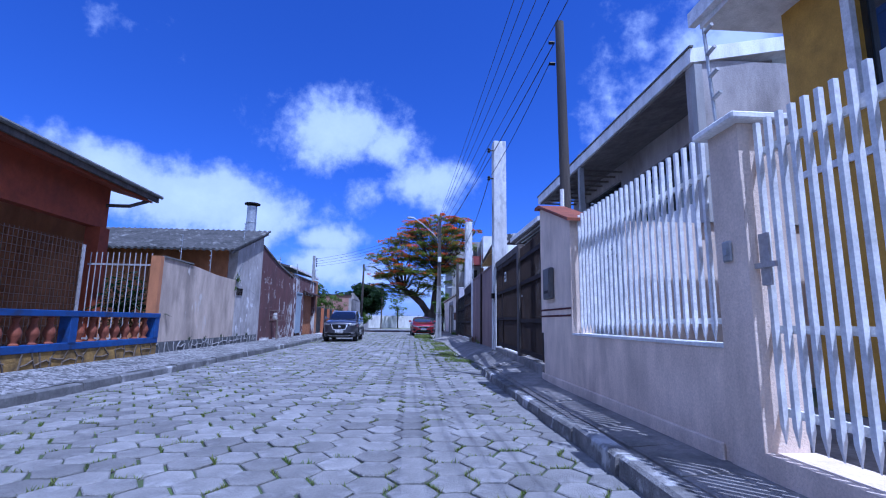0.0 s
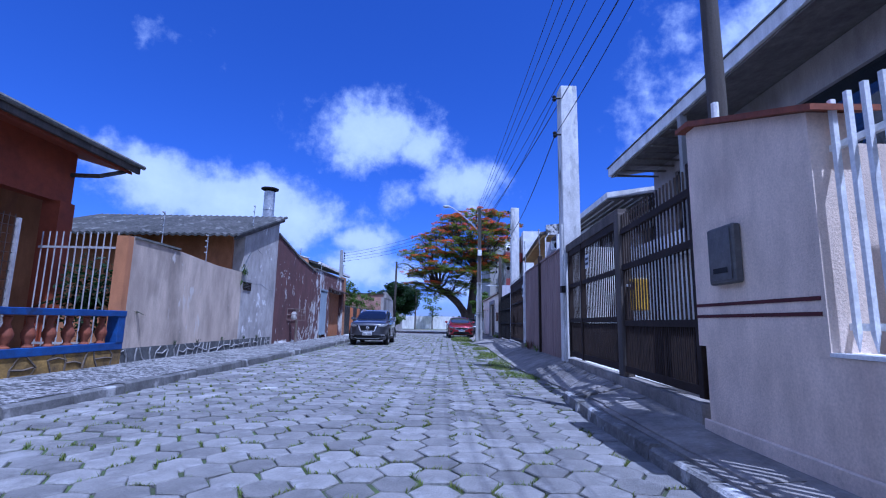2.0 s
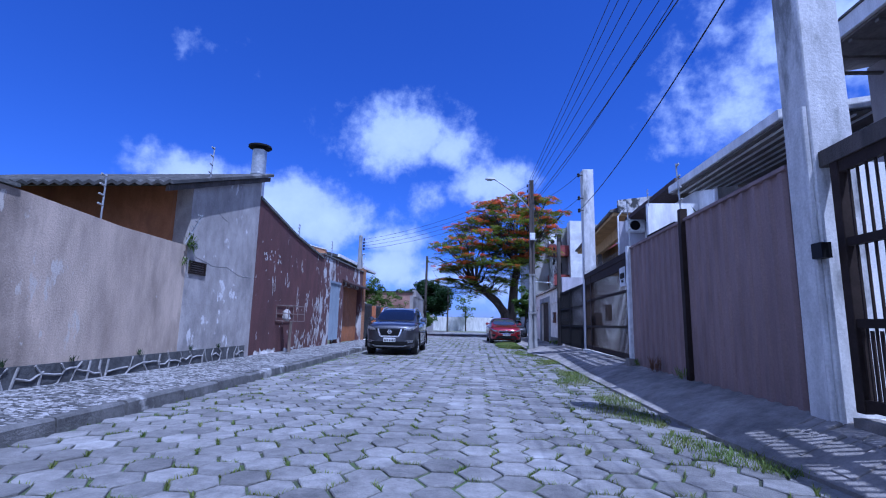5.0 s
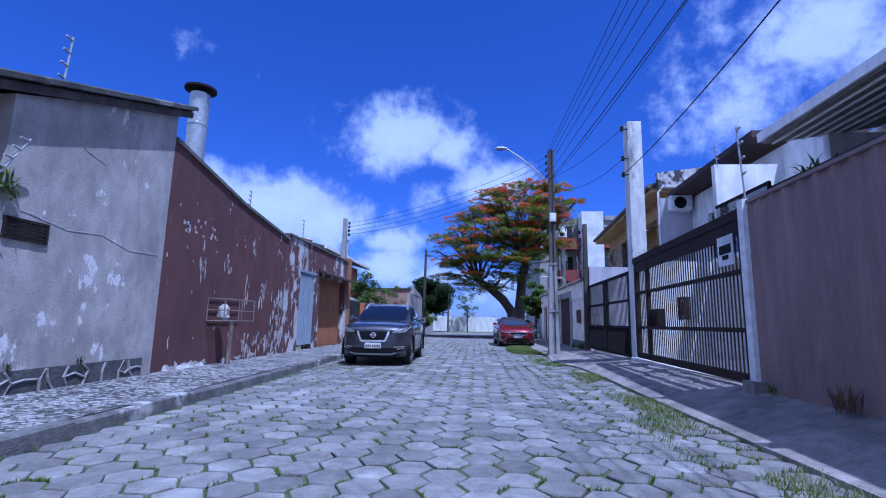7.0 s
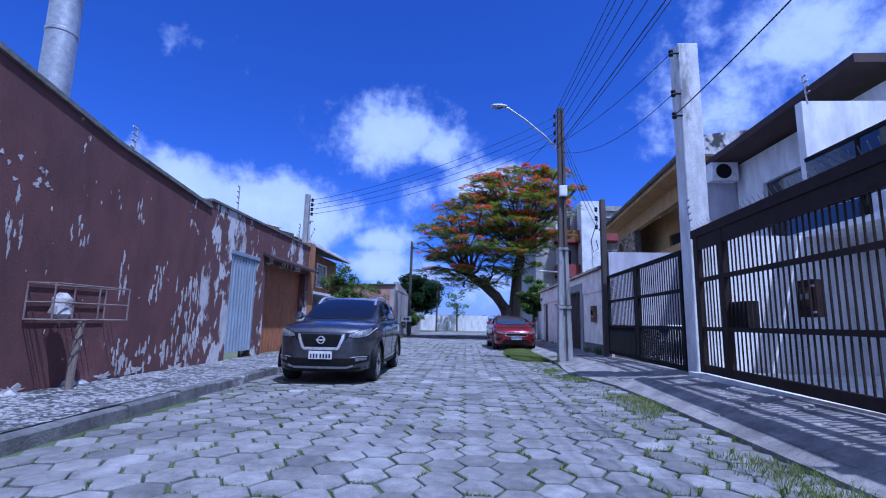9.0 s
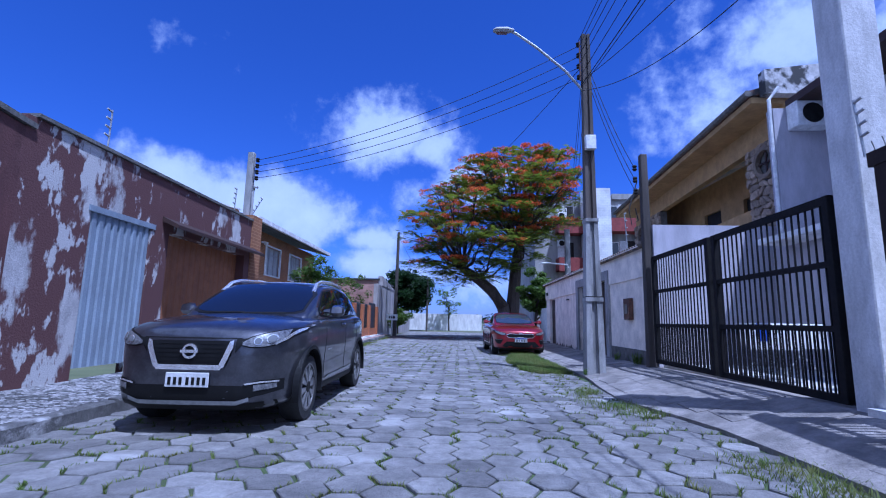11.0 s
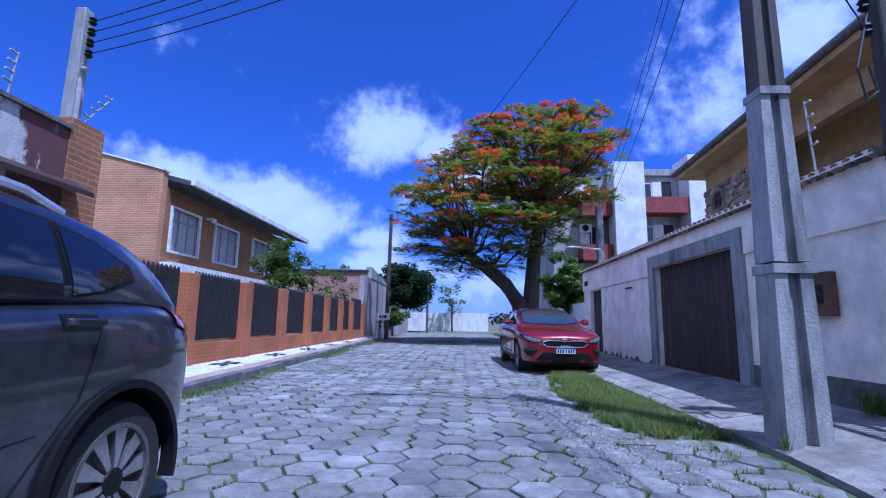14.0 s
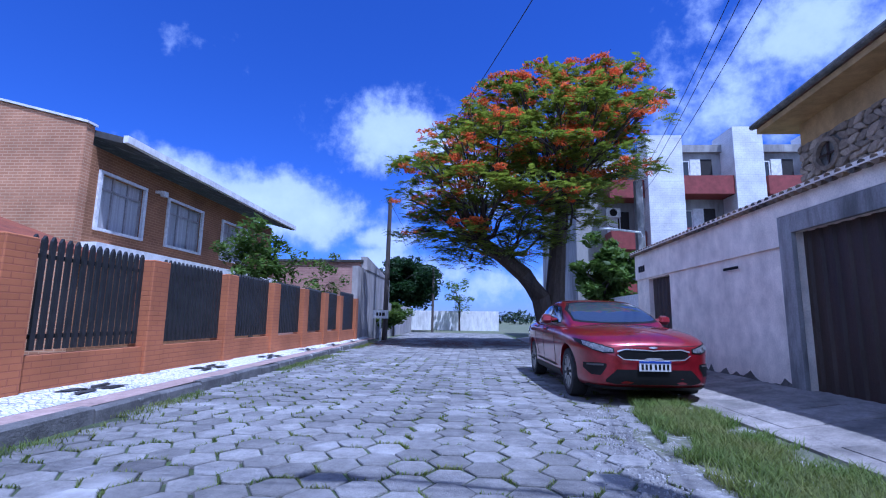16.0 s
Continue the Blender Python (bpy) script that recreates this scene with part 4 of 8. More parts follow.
def weed(place, size, material, label, seed, count=60):
    r = random.Random(seed)
    x, y, z = place
    t = thing("weed", place, label, "plant", "weeds")
    bm = B()
    for _ in range(count):
        a, k = r.uniform(0, 6.283), r.uniform(0.4, 1.0)
        p = Vector((x + r.gauss(0, size * 0.12), y + r.gauss(0, size * 0.12), z))
        q = p + Vector((math.cos(a) * size * 0.5 * k, math.sin(a) * size * 0.5 * k, size * r.uniform(0.3, 1.0) * (1 if z < 1 else r.uniform(-0.6, 1))))
        s = Vector((-math.sin(a), math.cos(a), 0)) * size * 0.035
        m = p.lerp(q, 0.55) + Vector((0, 0, size * 0.12))
        v = [bm.verts.new(p), bm.verts.new(m + s), bm.verts.new(q), bm.verts.new(m - s)]
        bm.faces.new(v)
    part("leaves", bm, material, t)


weed((-5.88, 16.08, 2.28), 0.34, "leaf", "green fern growing from the wall top", 1)
weed((-5.87, 15.95, 1.95), 0.22, "leaf", "green fern growing from the wall", 2, 30)
weed((2.12, 16.2, 0.3), 0.30, "rust", "dry brown weed at the foot of the sheet wall", 3, 40)
weed((2.12, 15.2, 0.3), 0.20, "leaf", "small green weed at the foot of the sheet wall", 4, 30)
weed((2.22, 17.4, 0.3), 0.16, "leaf", "small green weed by the white post", 5, 24)
weed((2.56, 28.5, 0.2), 0.30, "leaf", "green weed at the foot of the cream wall", 6, 50)
weed((2.5, 29.6, 0.2), 0.22, "leaf", "green weed at the foot of the cream wall", 7, 40)
weed((1.32, 27.8, 0.04), 0.16, "leaf_light", "green weed by the pole", 8, 30)
weed((4.5, 19.6, 3.5), 0.6, "leaf_light", "leafy plant hanging over the balcony", 9, 90)
weed((4.6, 8.6, 2.6), 0.9, "leaf_dark", "dark leafy plant on the balcony", 10, 90)
weed((4.6, 10.2, 2.6), 0.7, "leaf_dark", "dark leafy plant on the balcony", 11, 70)
for i, y in enumerate((13.0, 13.9, 15.1, 16.4, 17.3)):
    weed((-5.86, y, 0.43), 0.12, "leaf_dark", "dark moss and weeds on the wall's ledge", 20 + i, 24)

# ---- left side: brick fence and brick house
pier = structure(part("brick_pier", boxes((-6.35, -5.88, 29.0, 29.5, 0.1, 3.36)), "brick_brown"), "tall brown brick pier", "pier")
bfence = thing("brick_fence", (-6.0, 38, 0.18), "orange brick fence with black picket panels", "fence")
PIERS = [31.9, 34.1, 36.25, 38.35, 40.4, 42.3, 44.1]
part("plinth", boxes((-6.14, -5.95, 31.7, 46.6, 0.1, 0.55)), "brick_paint", bfence, "painted orange brick plinth")
for y in PIERS + [46.45]:
    part("pier", boxes((-6.18, -5.90, y - 0.19, y + 0.19, 0.1, 1.78)), "brick_paint", bfence, "painted orange brick pier", bevel=0.012)


def picket(y, z0, z1):
    bm = B()
    prism(bm, [(y - 0.028, z0), (y + 0.028, z0), (y + 0.028, z1 - 0.05), (y, z1), (y - 0.028, z1 - 0.05)], "x", -6.055, -6.02)
    return bm


def picket_run(parent, y0, y1, z0, z1, step=0.108):
    n = int((y1 - y0) / step)
    for i in range(n):
        y = y0 + (i + 0.5) * (y1 - y0) / n
        part("picket", picket(y, z0, z1), "picket", parent)
    part("rail", boxes((-6.075, -6.057, y0, y1, z0 + 0.12, z0 + 0.17), (-6.075, -6.057, y0, y1, z1 - 0.25, z1 - 0.2)), "darkgate", parent)


for a, b in zip(PIERS, PIERS[1:]):
    picket_run(bfence, a + 0.21, b - 0.21, 0.6, 1.84)
bgate = thing("picket_gate", (-6.05, 30.6, 0.2), "black metal picket driveway gate", "gate")
picket_run(bgate, 29.55, 31.68, 0.2, 1.86)
bgate2 = thing("picket_gate", (-6.05, 45.3, 0.2), "dark solid metal pedestrian gate", "gate")
picket_run(bgate2, 44.32, 46.24, 0.2, 1.95, 0.06)

bh = thing("brick_house", (-12, 43, 0), "two-storey orange brick house with white-framed windows", "house")
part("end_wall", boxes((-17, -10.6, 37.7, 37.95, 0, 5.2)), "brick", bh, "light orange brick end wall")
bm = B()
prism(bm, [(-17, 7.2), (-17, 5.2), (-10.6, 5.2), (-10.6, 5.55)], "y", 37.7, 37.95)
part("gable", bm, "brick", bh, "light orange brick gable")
bm = B()
prism(bm, [(-17, 7.21), (-17, 7.26), (-10.55, 5.62), (-10.55, 5.56)], "y", 37.66, 37.99)
part("gable_cap", bm, "white_wall", bh)
HW = [(38.3, 39.9), (41.0, 42.8), (44.2, 46.1)]
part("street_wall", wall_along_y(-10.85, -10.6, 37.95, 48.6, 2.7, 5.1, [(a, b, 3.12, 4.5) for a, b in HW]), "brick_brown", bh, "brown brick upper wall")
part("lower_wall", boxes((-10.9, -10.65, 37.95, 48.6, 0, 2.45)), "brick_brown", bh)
part("ledge", boxes((-10.9, -10.2, 37.95, 48.6, 2.45, 2.7)), "white_wall", bh, "white concrete ledge")
bm = B()
prism(bm, [(-9.85, 5.30), (-17, 7.10), (-17, 6.98), (-9.85, 5.14)], "y", 37.96, 49.3)
part("roof", bm, "roof", bh, "grey roof with a deep eave")
part("gutter", boxes((-9.849, -9.72, 37.96, 49.3, 5.16, 5.34)), "white_wall", bh, "pale gutter board")
for a, b in HW:
    w = part("window", boxes((-10.62, -10.54, a - 0.07, a + 0.02, 3.05, 4.57), (-10.62, -10.54, b - 0.02, b + 0.07, 3.05, 4.57), (-10.62, -10.54, a + 0.02, b - 0.02, 4.5, 4.57), (-10.62, -10.54, a + 0.02, b - 0.02, 3.05, 3.12)), "white", bh, "white painted window surround")
    part("mullion", boxes(*[(-10.70, -10.66, a + (b - a) * k - 0.03, a + (b - a) * k + 0.03, 3.12, 4.5) for k in (0.02, 0.34, 0.67, 0.98)], (-10.70, -10.66, a, b, 4.12, 4.17)), "lightmetal", w)
    part("pane", boxes((-10.72, -10.71, a, b, 3.12, 4.5)), "curtain", w, "pane with pale curtains behind")
part("floodlight", boxes((-10.6, -10.4, 40.35, 40.5, 4.55, 4.62), (-10.42, -10.3, 40.33, 40.52, 4.45, 4.6)), "white", bh)
porch = thing("garden_roof", (-9, 34, 2), "small orange clay-tiled porch roof behind the fence", "roof")
bm = B()
prism(bm, [(-8.8, 2.2), (-11, 2.95), (-11, 2.85), (-8.8, 2.1)], "y", 33.0, 36.4)
part("tiles", bm, "terracotta", porch)
part("wall", boxes((-11, -10.8, 33.1, 36.3, 0, 2.85), (-9.0, -8.85, 33.1, 33.25, 0, 2.15), (-9.0, -8.85, 36.15, 36.3, 0, 2.15)), "brick_brown", porch)

# ---- left side: far end
fb = thing("pink_brick_building", (-9, 51, 0), "low pinkish brick building with a grey side wall", "building")
part("front", boxes((-11.5, -6.3, 48.6, 48.9, 0, 3.55)), "pinkbrick", fb, "pinkish brick wall")
part("side", boxes((-6.3, -6.05, 47.0, 55, 0, 3.2)), "grey_wall", fb, "grey rendered side wall")
bm = B()
prism(bm, [(48.6, 3.2), (55, 3.2), (48.6, 3.8)], "x", -6.32, -6.02)
part("side_gable", bm, "grey_wall", fb)
part("roof", boxes((-11.6, -6.2, 48.5, 55, 3.55, 3.65)), "roof", fb)
low = structure(part("far_garden_wall", boxes((-6.2, -6.0, 55, 66, -0.05, 1.9)), "grey_wall"), "weathered grey garden wall further along the street", "wall")
ww = structure(part("white_boundary_wall", boxes((-14, 1.6, 74.0, 74.25, -0.05, 1.85)), "white_wall"), "long white boundary wall at the end of the street", "wall")


def sign_board(place):
    x, y, z = place
    s = thing("post_sign", place, "small white sign board on a short white post", "sign")
    part("post", boxes((x - 0.04, x + 0.04, y - 0.03, y + 0.03, 0, 1.05)), "white", s)
    part("board", boxes((x - 0.36, x + 0.36, y - 0.05, y - 0.03, 1.0, 1.38)), "white", s, bevel=0.005)
    part("lettering", boxes((x - 0.2, x - 0.1, y - 0.056, y - 0.052, 1.12, 1.27), (x - 0.06, x + 0.03, y - 0.056, y - 0.052, 1.12, 1.27), (x + 0.06, x + 0.2, y - 0.056, y - 0.052, 1.12, 1.27)), "black", s, "dark bars")


sign_board((-5.4, 49.0, 0))

# ---- trees


def limb(bm, p0, d, length, r0, depth, r, tips, droop=0.0):
    pts, p, d = [Vector(p0)], Vector(p0), Vector(d).normalized()
    n = 5
    for i in range(n):
        d = (d + Vector((r.gauss(0, 0.12), r.gauss(0, 0.12), r.gauss(0, 0.07) - droop))).normalized()
        p = p + d * length / n
        pts.append(p.copy())
    tube(bm, pts, r0, 7 if depth > 1 else 5, r0 * 0.55)
    if depth <= 0:
        tips.append((pts[-1], d))
        return
    for k in range(3 if depth > 1 else 3):
        a = r.uniform(0, 6.28)
        side = Vector((math.cos(a), math.sin(a), r.uniform(-0.05, 0.25)))
        q = pts[-1] if k < 2 else pts[3]
        limb(bm, q, d * 0.9 + side * 0.85, length * r.uniform(0.6, 0.78), r0 * 0.52, depth - 1, r, tips, droop + 0.02)
    if depth <= 2:
        tips.append((pts[3], d))


CROWN_LEFT = [(3.2, -1.8), (4.2, -3.5), (4.9, -4.1), (6.3, -4.6), (7.8, -4.2), (9.2, -3.2), (10.4, -1.7), (11.3, -0.4), (12.1, 3.4)]
CROWN_RIGHT = [(3.2, -0.9), (4.2, 2.3), (4.9, 3.2), (6.3, 5.2), (7.8, 5.7), (8.9, 6.0), (10.4, 6.4), (11.3, 5.8), (12.1, 4.9)]


def frond(verts, faces, p, d, length, r, width=0.085):
    """A feathery leaf: pairs of leaflets along a drooping stalk."""
    side = d.cross(Vector((0, 0, 1)))
    side = side.normalized() if side.length > 1e-3 else Vector((1, 0, 0))
    n = 6
    for k in range(n):
        f = (k + 0.6) / n
        c = p + d * length * f + Vector((0, 0, -0.35 * length * f * f))
        w = width * math.sin(math.pi * min(0.93, 0.25 + 0.75 * f)) * r.uniform(0.8, 1.25)
        for s in (-1, 1):
            b0 = len(verts)
            tip = c + side * s * w + d * 0.045 + Vector((0, 0, r.uniform(-0.03, 0.012)))
            verts += [c - d * 0.022, c + d * 0.03, tip + d * 0.012, tip - d * 0.03]
            faces.append((b0, b0 + 1, b0 + 2, b0 + 3))


def from_lists(name, verts, faces, material, parent, label=""):
    me = bpy.data.meshes.new(name)
    me.from_pydata([tuple(v) for v in verts], [], faces)
    me.materials.append(M[material])
    ob = new(name, me)
    ob.parent = parent
    ob.matrix_parent_inverse = parent.matrix_basis.inverted()
    if label:
        ob["label"] = label
    return ob


def flame_tree():
    r = random.Random(21)
    t = thing("flame_tree", (2.0, 46.5, 0), "wide flame tree with feathery green leaves and orange-red flowers", "tree")
    bm, tips = B(), []
    base = Vector((1.95, 46.5, -0.1))
    tube(bm, [base, base + Vector((-0.02, 0, 0.5)), base + Vector((-0.1, 0, 1.2))], 0.72, 12, 0.55)
    tube(bm, [base + Vector((-0.1, 0, 0.4)), base + Vector((0.15, 0.1, 2.0)), base + Vector((0.35, 0.2, 4.4)), base + Vector((0.6, 0.2, 6.0))], 0.46, 10, 0.26)
    tube(bm, [base + Vector((-0.15, 0, 0.8)), base + Vector((-0.45, -0.1, 2.0)), base + Vector((-1.1, -0.2, 2.9)), base + Vector((-1.95, -0.3, 3.6)), base + Vector((-2.9, -0.4, 4.25))], 0.42, 10, 0.24)
    # clumps of foliage in flat layers, with gaps between them
    clumps = []
    tries = 0
    while len(clumps) < 135 and tries < 20000:
        tries += 1
        z = r.uniform(3.5, 11.9)
        x0, x1 = between(CROWN_LEFT, z), between(CROWN_RIGHT, z)
        cx, hx = (x0 + x1) / 2, (x1 - x0) / 2
        a, q = r.uniform(0, 6.283), r.random() ** 0.32
        depth = min(4.6, hx) * (0.85 if z > 6 else 0.7)
        p = Vector((cx + hx * q * math.cos(a) * 0.92, 46.4 + depth * q * math.sin(a), z))
        p.z *= 1 - 0.04 * max(0.0, 46.4 - p.y) - 0.02
        if any((p - o).length < 0.90 + 0.28 * abs(p.z - o.z) for o, _ in clumps):
            continue
        clumps.append((p, q))
    hubs = [base + Vector((0.6, 0.2, 5.9)), base + Vector((0.4, 0.2, 4.6)), base + Vector((-2.8, -0.4, 4.2)), base + Vector((-1.9, -0.3, 3.6))]
    for p, q in clumps:
        hub = min(hubs, key=lambda h: (p - h).length + (3 if h.z > p.z else 0))
        mid = hub.lerp(p, 0.55) + Vector((r.uniform(-0.4, 0.4), r.uniform(-0.4, 0.4), r.uniform(0.0, 0.6) - 0.04 * (p - hub).length))
        low = hub.lerp(mid, 0.5) + Vector((r.uniform(-0.2, 0.2), r.uniform(-0.2, 0.2), -0.1))
        tube(bm, [hub, low, mid, mid.lerp(p, 0.6) + Vector((0, 0, 0.1)), p - Vector((0, 0, 0.1))], 0.062, 6, 0.014)
        for _ in range(3):
            e = p + Vector((r.uniform(-0.9, 0.9), r.uniform(-0.9, 0.9), r.uniform(-0.05, 0.25)))
            tube(bm, [mid.lerp(p, 0.5), p.lerp(e, 0.4), e], 0.035, 5, 0.008)
    part("trunk", bm, "bark", t, smooth=True)
    lv, lf, blooms = [], [], B()
    for p, q in clumps:
        wide = r.uniform(0.85, 1.35)
        for _ in range(11):
            a, k = r.uniform(0, 6.283), r.random() ** 0.5
            c = p + Vector((math.cos(a) * k * wide, math.sin(a) * k * wide, r.uniform(-0.2, 0.2) - 0.2 * k * k))
            for _ in range(10):
                b = r.uniform(0, 6.283)
                d = Vector((math.cos(b), math.sin(b), r.uniform(-0.15, 0.42))).normalized()
                frond(lv, lf, c + Vector((r.gauss(0, 0.09), r.gauss(0, 0.09), r.gauss(0, 0.05))), d, r.uniform(0.30, 0.52), r)
        top = between([(4, 0.06), (6.0, 0.18), (7.5, 0.45), (8.8, 0.9), (12, 1.0)], p.z + 0.12 * (p.x - 1.0))
        if r.random() < top or (q > 0.82 and r.random() < 0.40):
            for _ in range(r.randint(7, 15)):
                a, k = r.uniform(0, 6.283), r.random() ** 0.5
                c = p + Vector((math.cos(a) * k * wide, math.sin(a) * k * wide, 0.16 - 0.14 * k * k))
                leaf_cloud(blooms, c, (0.24, 0.24, 0.10), 34, 0.075, r, 0.6)
    from_lists("crown", lv, lf, "flame_leaf", t, "feathery green foliage")
    part("blossom", blooms, "flower", t, "orange-red blossom clusters")


flame_tree()


def leafy_tree(name, place, height, spread, material, label, seed, leaf=0.14, count=60, pads=40, trunk_r=0.15):
    r = random.Random(seed)
    x, y, z = place
    t = thing(name, place, label, "tree")
    bm, tips = B(), []
    tube(bm, [(x, y, z - 0.1), (x + r.uniform(-0.1, 0.1), y, z + height * 0.25), (x, y, z + height * 0.5)], trunk_r, 8, trunk_r * 0.6)
    for k in range(5):
        a = k * 1.26 + r.uniform(-0.3, 0.3)
        limb(bm, (x, y, z + height * (0.3 + 0.05 * k)), (math.cos(a), math.sin(a), 0.9), spread * 0.6, trunk_r * 0.45, 1, r, tips)
    part("trunk", bm, "bark", t)
    bm = B()
    for k in range(pads):
        u = Vector((r.gauss(0, 1), r.gauss(0, 1), r.gauss(0, 1))).normalized() * r.uniform(0.35, 1.0)
        c = (x + u.x * spread, y + u.y * spread, z + height * 0.64 + u.z * height * 0.34)
        q = r.uniform(0.22, 0.42) * spread
        leaf_cloud(bm, c, (q, q, q * 0.7), count, leaf, r, 0.5)
    part("crown", bm, material, t)


leafy_tree("dark_tree", (-6.7, 68, 0), 6.4, 2.9, "leaf_dark", "dense dark green tree behind the garden wall", 5, 0.2, 190, 90)
leafy_tree("dark_tree", (-10.2, 70, 0), 5.4, 2.6, "leaf_dark", "dark green tree further back", 6, 0.24, 80, 45)
leafy_tree("slender_tree", (-2.2, 72.5, 0), 5.6, 1.6, "leaf", "slender tree with sparse foliage by the white wall", 7, 0.16, 30, 22, 0.1)
leafy_tree("garden_tree", (-8.4, 42.5, 0), 4.3, 1.3, "leaf_light", "bright green garden tree behind the picket fence", 8, 0.11, 80, 34, 0.08)
leafy_tree("garden_shrub", (-8.2, 30.4, 0), 3.0, 0.9, "leaf_light", "yellow-green shrub behind the picket gate", 9, 0.09, 70, 26, 0.05)
leafy_tree("garden_tree", (-7.4, 46.8, 0), 3.9, 0.9, "leaf", "thin shrub with brownish leaves behind the fence", 10, 0.09, 40, 22, 0.05)
leafy_tree("verge_bush", (-5.9, 56.0, 0), 2.0, 1.0, "leaf_light", "overgrown bush on the verge", 12, 0.12, 80, 30, 0.05)
leafy_tree("verge_bush", (-5.6, 51.5, 0), 1.6, 0.7, "leaf", "overgrown bush on the verge", 13, 0.1, 70, 26, 0.04)
leafy_tree("small_tree", (2.75, 42.0, 0), 3.85, 0.95, "leaf_light", "small round bright green tree behind the red car", 14, 0.13, 110, 44, 0.09)

bm = B()
r = random.Random(30)
for k in range(260):
    x = -160 + 320 * r.random()
    leaf_cloud(bm, (x, 165 + r.uniform(-6, 6), r.uniform(0.8, 2.8)), (3.2, 1.5, 1.5), 26, 0.8, r, 0.8)
tagged(part("far_woods", bm, "treeline"), "low dark line of far trees beyond the field", "trees", kind="stuff")

# ---- right side: beige wall with the white fence
bm = wall_along_y(1.97, 2.17, 2.882, 7.0, 0.05, 0.85)
beige = structure(part("beige_wall", bm, "beige"), "beige rendered garden wall with a white bar fence on top", "wall")
part("sill", boxes((1.96, 2.19, 2.882, 5.72, 0.852, 0.875)), "white_wall", beige, "pale sill")
part("plinth", boxes((1.94, 1.968, 2.95, 7.05, 0.05, 0.27)), "beige", beige, "projecting plinth", bevel=0.008)
bm = B()
prism(bm, [(5.72, 0.85), (7.1, 0.85), (7.1, 2.74), (6.95, 2.74), (5.72, 2.30)], "x", 1.968, 2.24)
meter = structure(part("meter_pier", bm, "beige"), "broad beige masonry pier with a meter box", "pier")
part("stripe", boxes((1.962, 1.9679, 5.75, 7.1, 1.17, 1.195)), "stripe", meter, "dark red painted line")
part("stripe", boxes((1.962, 1.9679, 5.75, 7.1, 1.08, 1.105)), "stripe", meter, "dark red painted line")
bm = B()
prism(bm, [(5.6, 2.30), (6.95, 2.79), (7.16, 2.79), (7.16, 2.75), (6.95, 2.745), (5.6, 2.262)], "x", 1.90, 2.31)
part("tile_cap", bm, "terracotta", meter, "red clay tile capping")
mb = thing("meter_box", (1.95, 6.55, 1.3), "grey metal meter box on the beige pier", "meter box")
part("case", boxes((1.90, 1.966, 6.42, 6.76, 1.33, 1.77)), "meter_grey", mb, bevel=0.012)
part("door", boxes((1.893, 1.899, 6.45, 6.73, 1.36, 1.74)), "meter_grey", mb)
part("lettering", boxes((1.889, 1.8925, 6.50, 6.68, 1.41, 1.45)), "black", mb)

post1 = structure(part("gate_pier", boxes((1.955, 2.22, 2.60, 2.88, 0.05, 2.22)), "beige"), "beige masonry gate pier with a doorbell", "pier")
part("cap", boxes((1.88, 2.30, 2.53, 2.94, 2.222, 2.27)), "white_wall", post1, "chipped pale cap", bevel=0.01)
bell = thing("doorbell", (1.95, 2.68, 1.3), "small grey doorbell plate", "doorbell")
part("plate", boxes((1.935, 1.954, 2.72, 2.80, 1.38, 1.51)), "grey_plastic", bell, bevel=0.008)
part("button", boxes((1.928, 1.934, 2.745, 2.775, 1.42, 1.46)), "steel", bell)


def white_bar(x, y, z0, z1):
    bm = B()
    s = 0.0145
    loft(bm, [[(x, y - 0.004, z0), (x + 0.004, y, z0), (x, y + 0.004, z0), (x - 0.004, y, z0)], [(x - s, y - s, z0 + 0.1), (x + s, y - s, z0 + 0.1), (x + s, y + s, z0 + 0.1), (x - s, y + s, z0 + 0.1)], [(x - s, y - s, z1), (x + s, y - s, z1), (x + s, y + s, z1), (x - s, y + s, z1)]])
    return bm


wf = thing("white_bar_fence", (2.08, 4.35, 0.87), "white painted square-bar fence with pointed lower ends", "fence")
n = 25
for i in range(n):
    y = 3.0 + (5.64 - 3.0) * i / (n - 1)
    part("bar", white_bar(2.06, y, 0.885, 2.34), "white", wf)
part("rail", boxes((2.085, 2.115, 2.882, 5.72, 1.0, 1.04)), "white", wf)
part("rail", boxes((2.085, 2.115, 2.882, 5.72, 2.05, 2.09)), "white", wf)
wg = thing("white_bar_gate", (2.1, 1.2, 0.3), "white painted square-bar driveway gate with a bolt", "gate")
for i in range(42):
    y = 2.545 - i * 0.087
    part("bar", white_bar(2.04, y, 0.36, 2.195), "white", wg)
for z in (0.5, 0.95, 2.0):
    part("rail", boxes((2.062, 2.085, -1.1, 2.598, z, z + 0.045)), "white", wg)
part("bolt", boxes((2.005, 2.02, 2.50, 2.57, 1.22, 1.52), (1.99, 2.005, 2.44, 2.598, 1.32, 1.35)), "lightmetal", wg, "worn steel bolt")
structure(part("gate_sill", boxes((1.95, 2.25, -1.2, 2.598, 0.05, 0.30)), "beige"), "beige threshold under the gate", "wall")

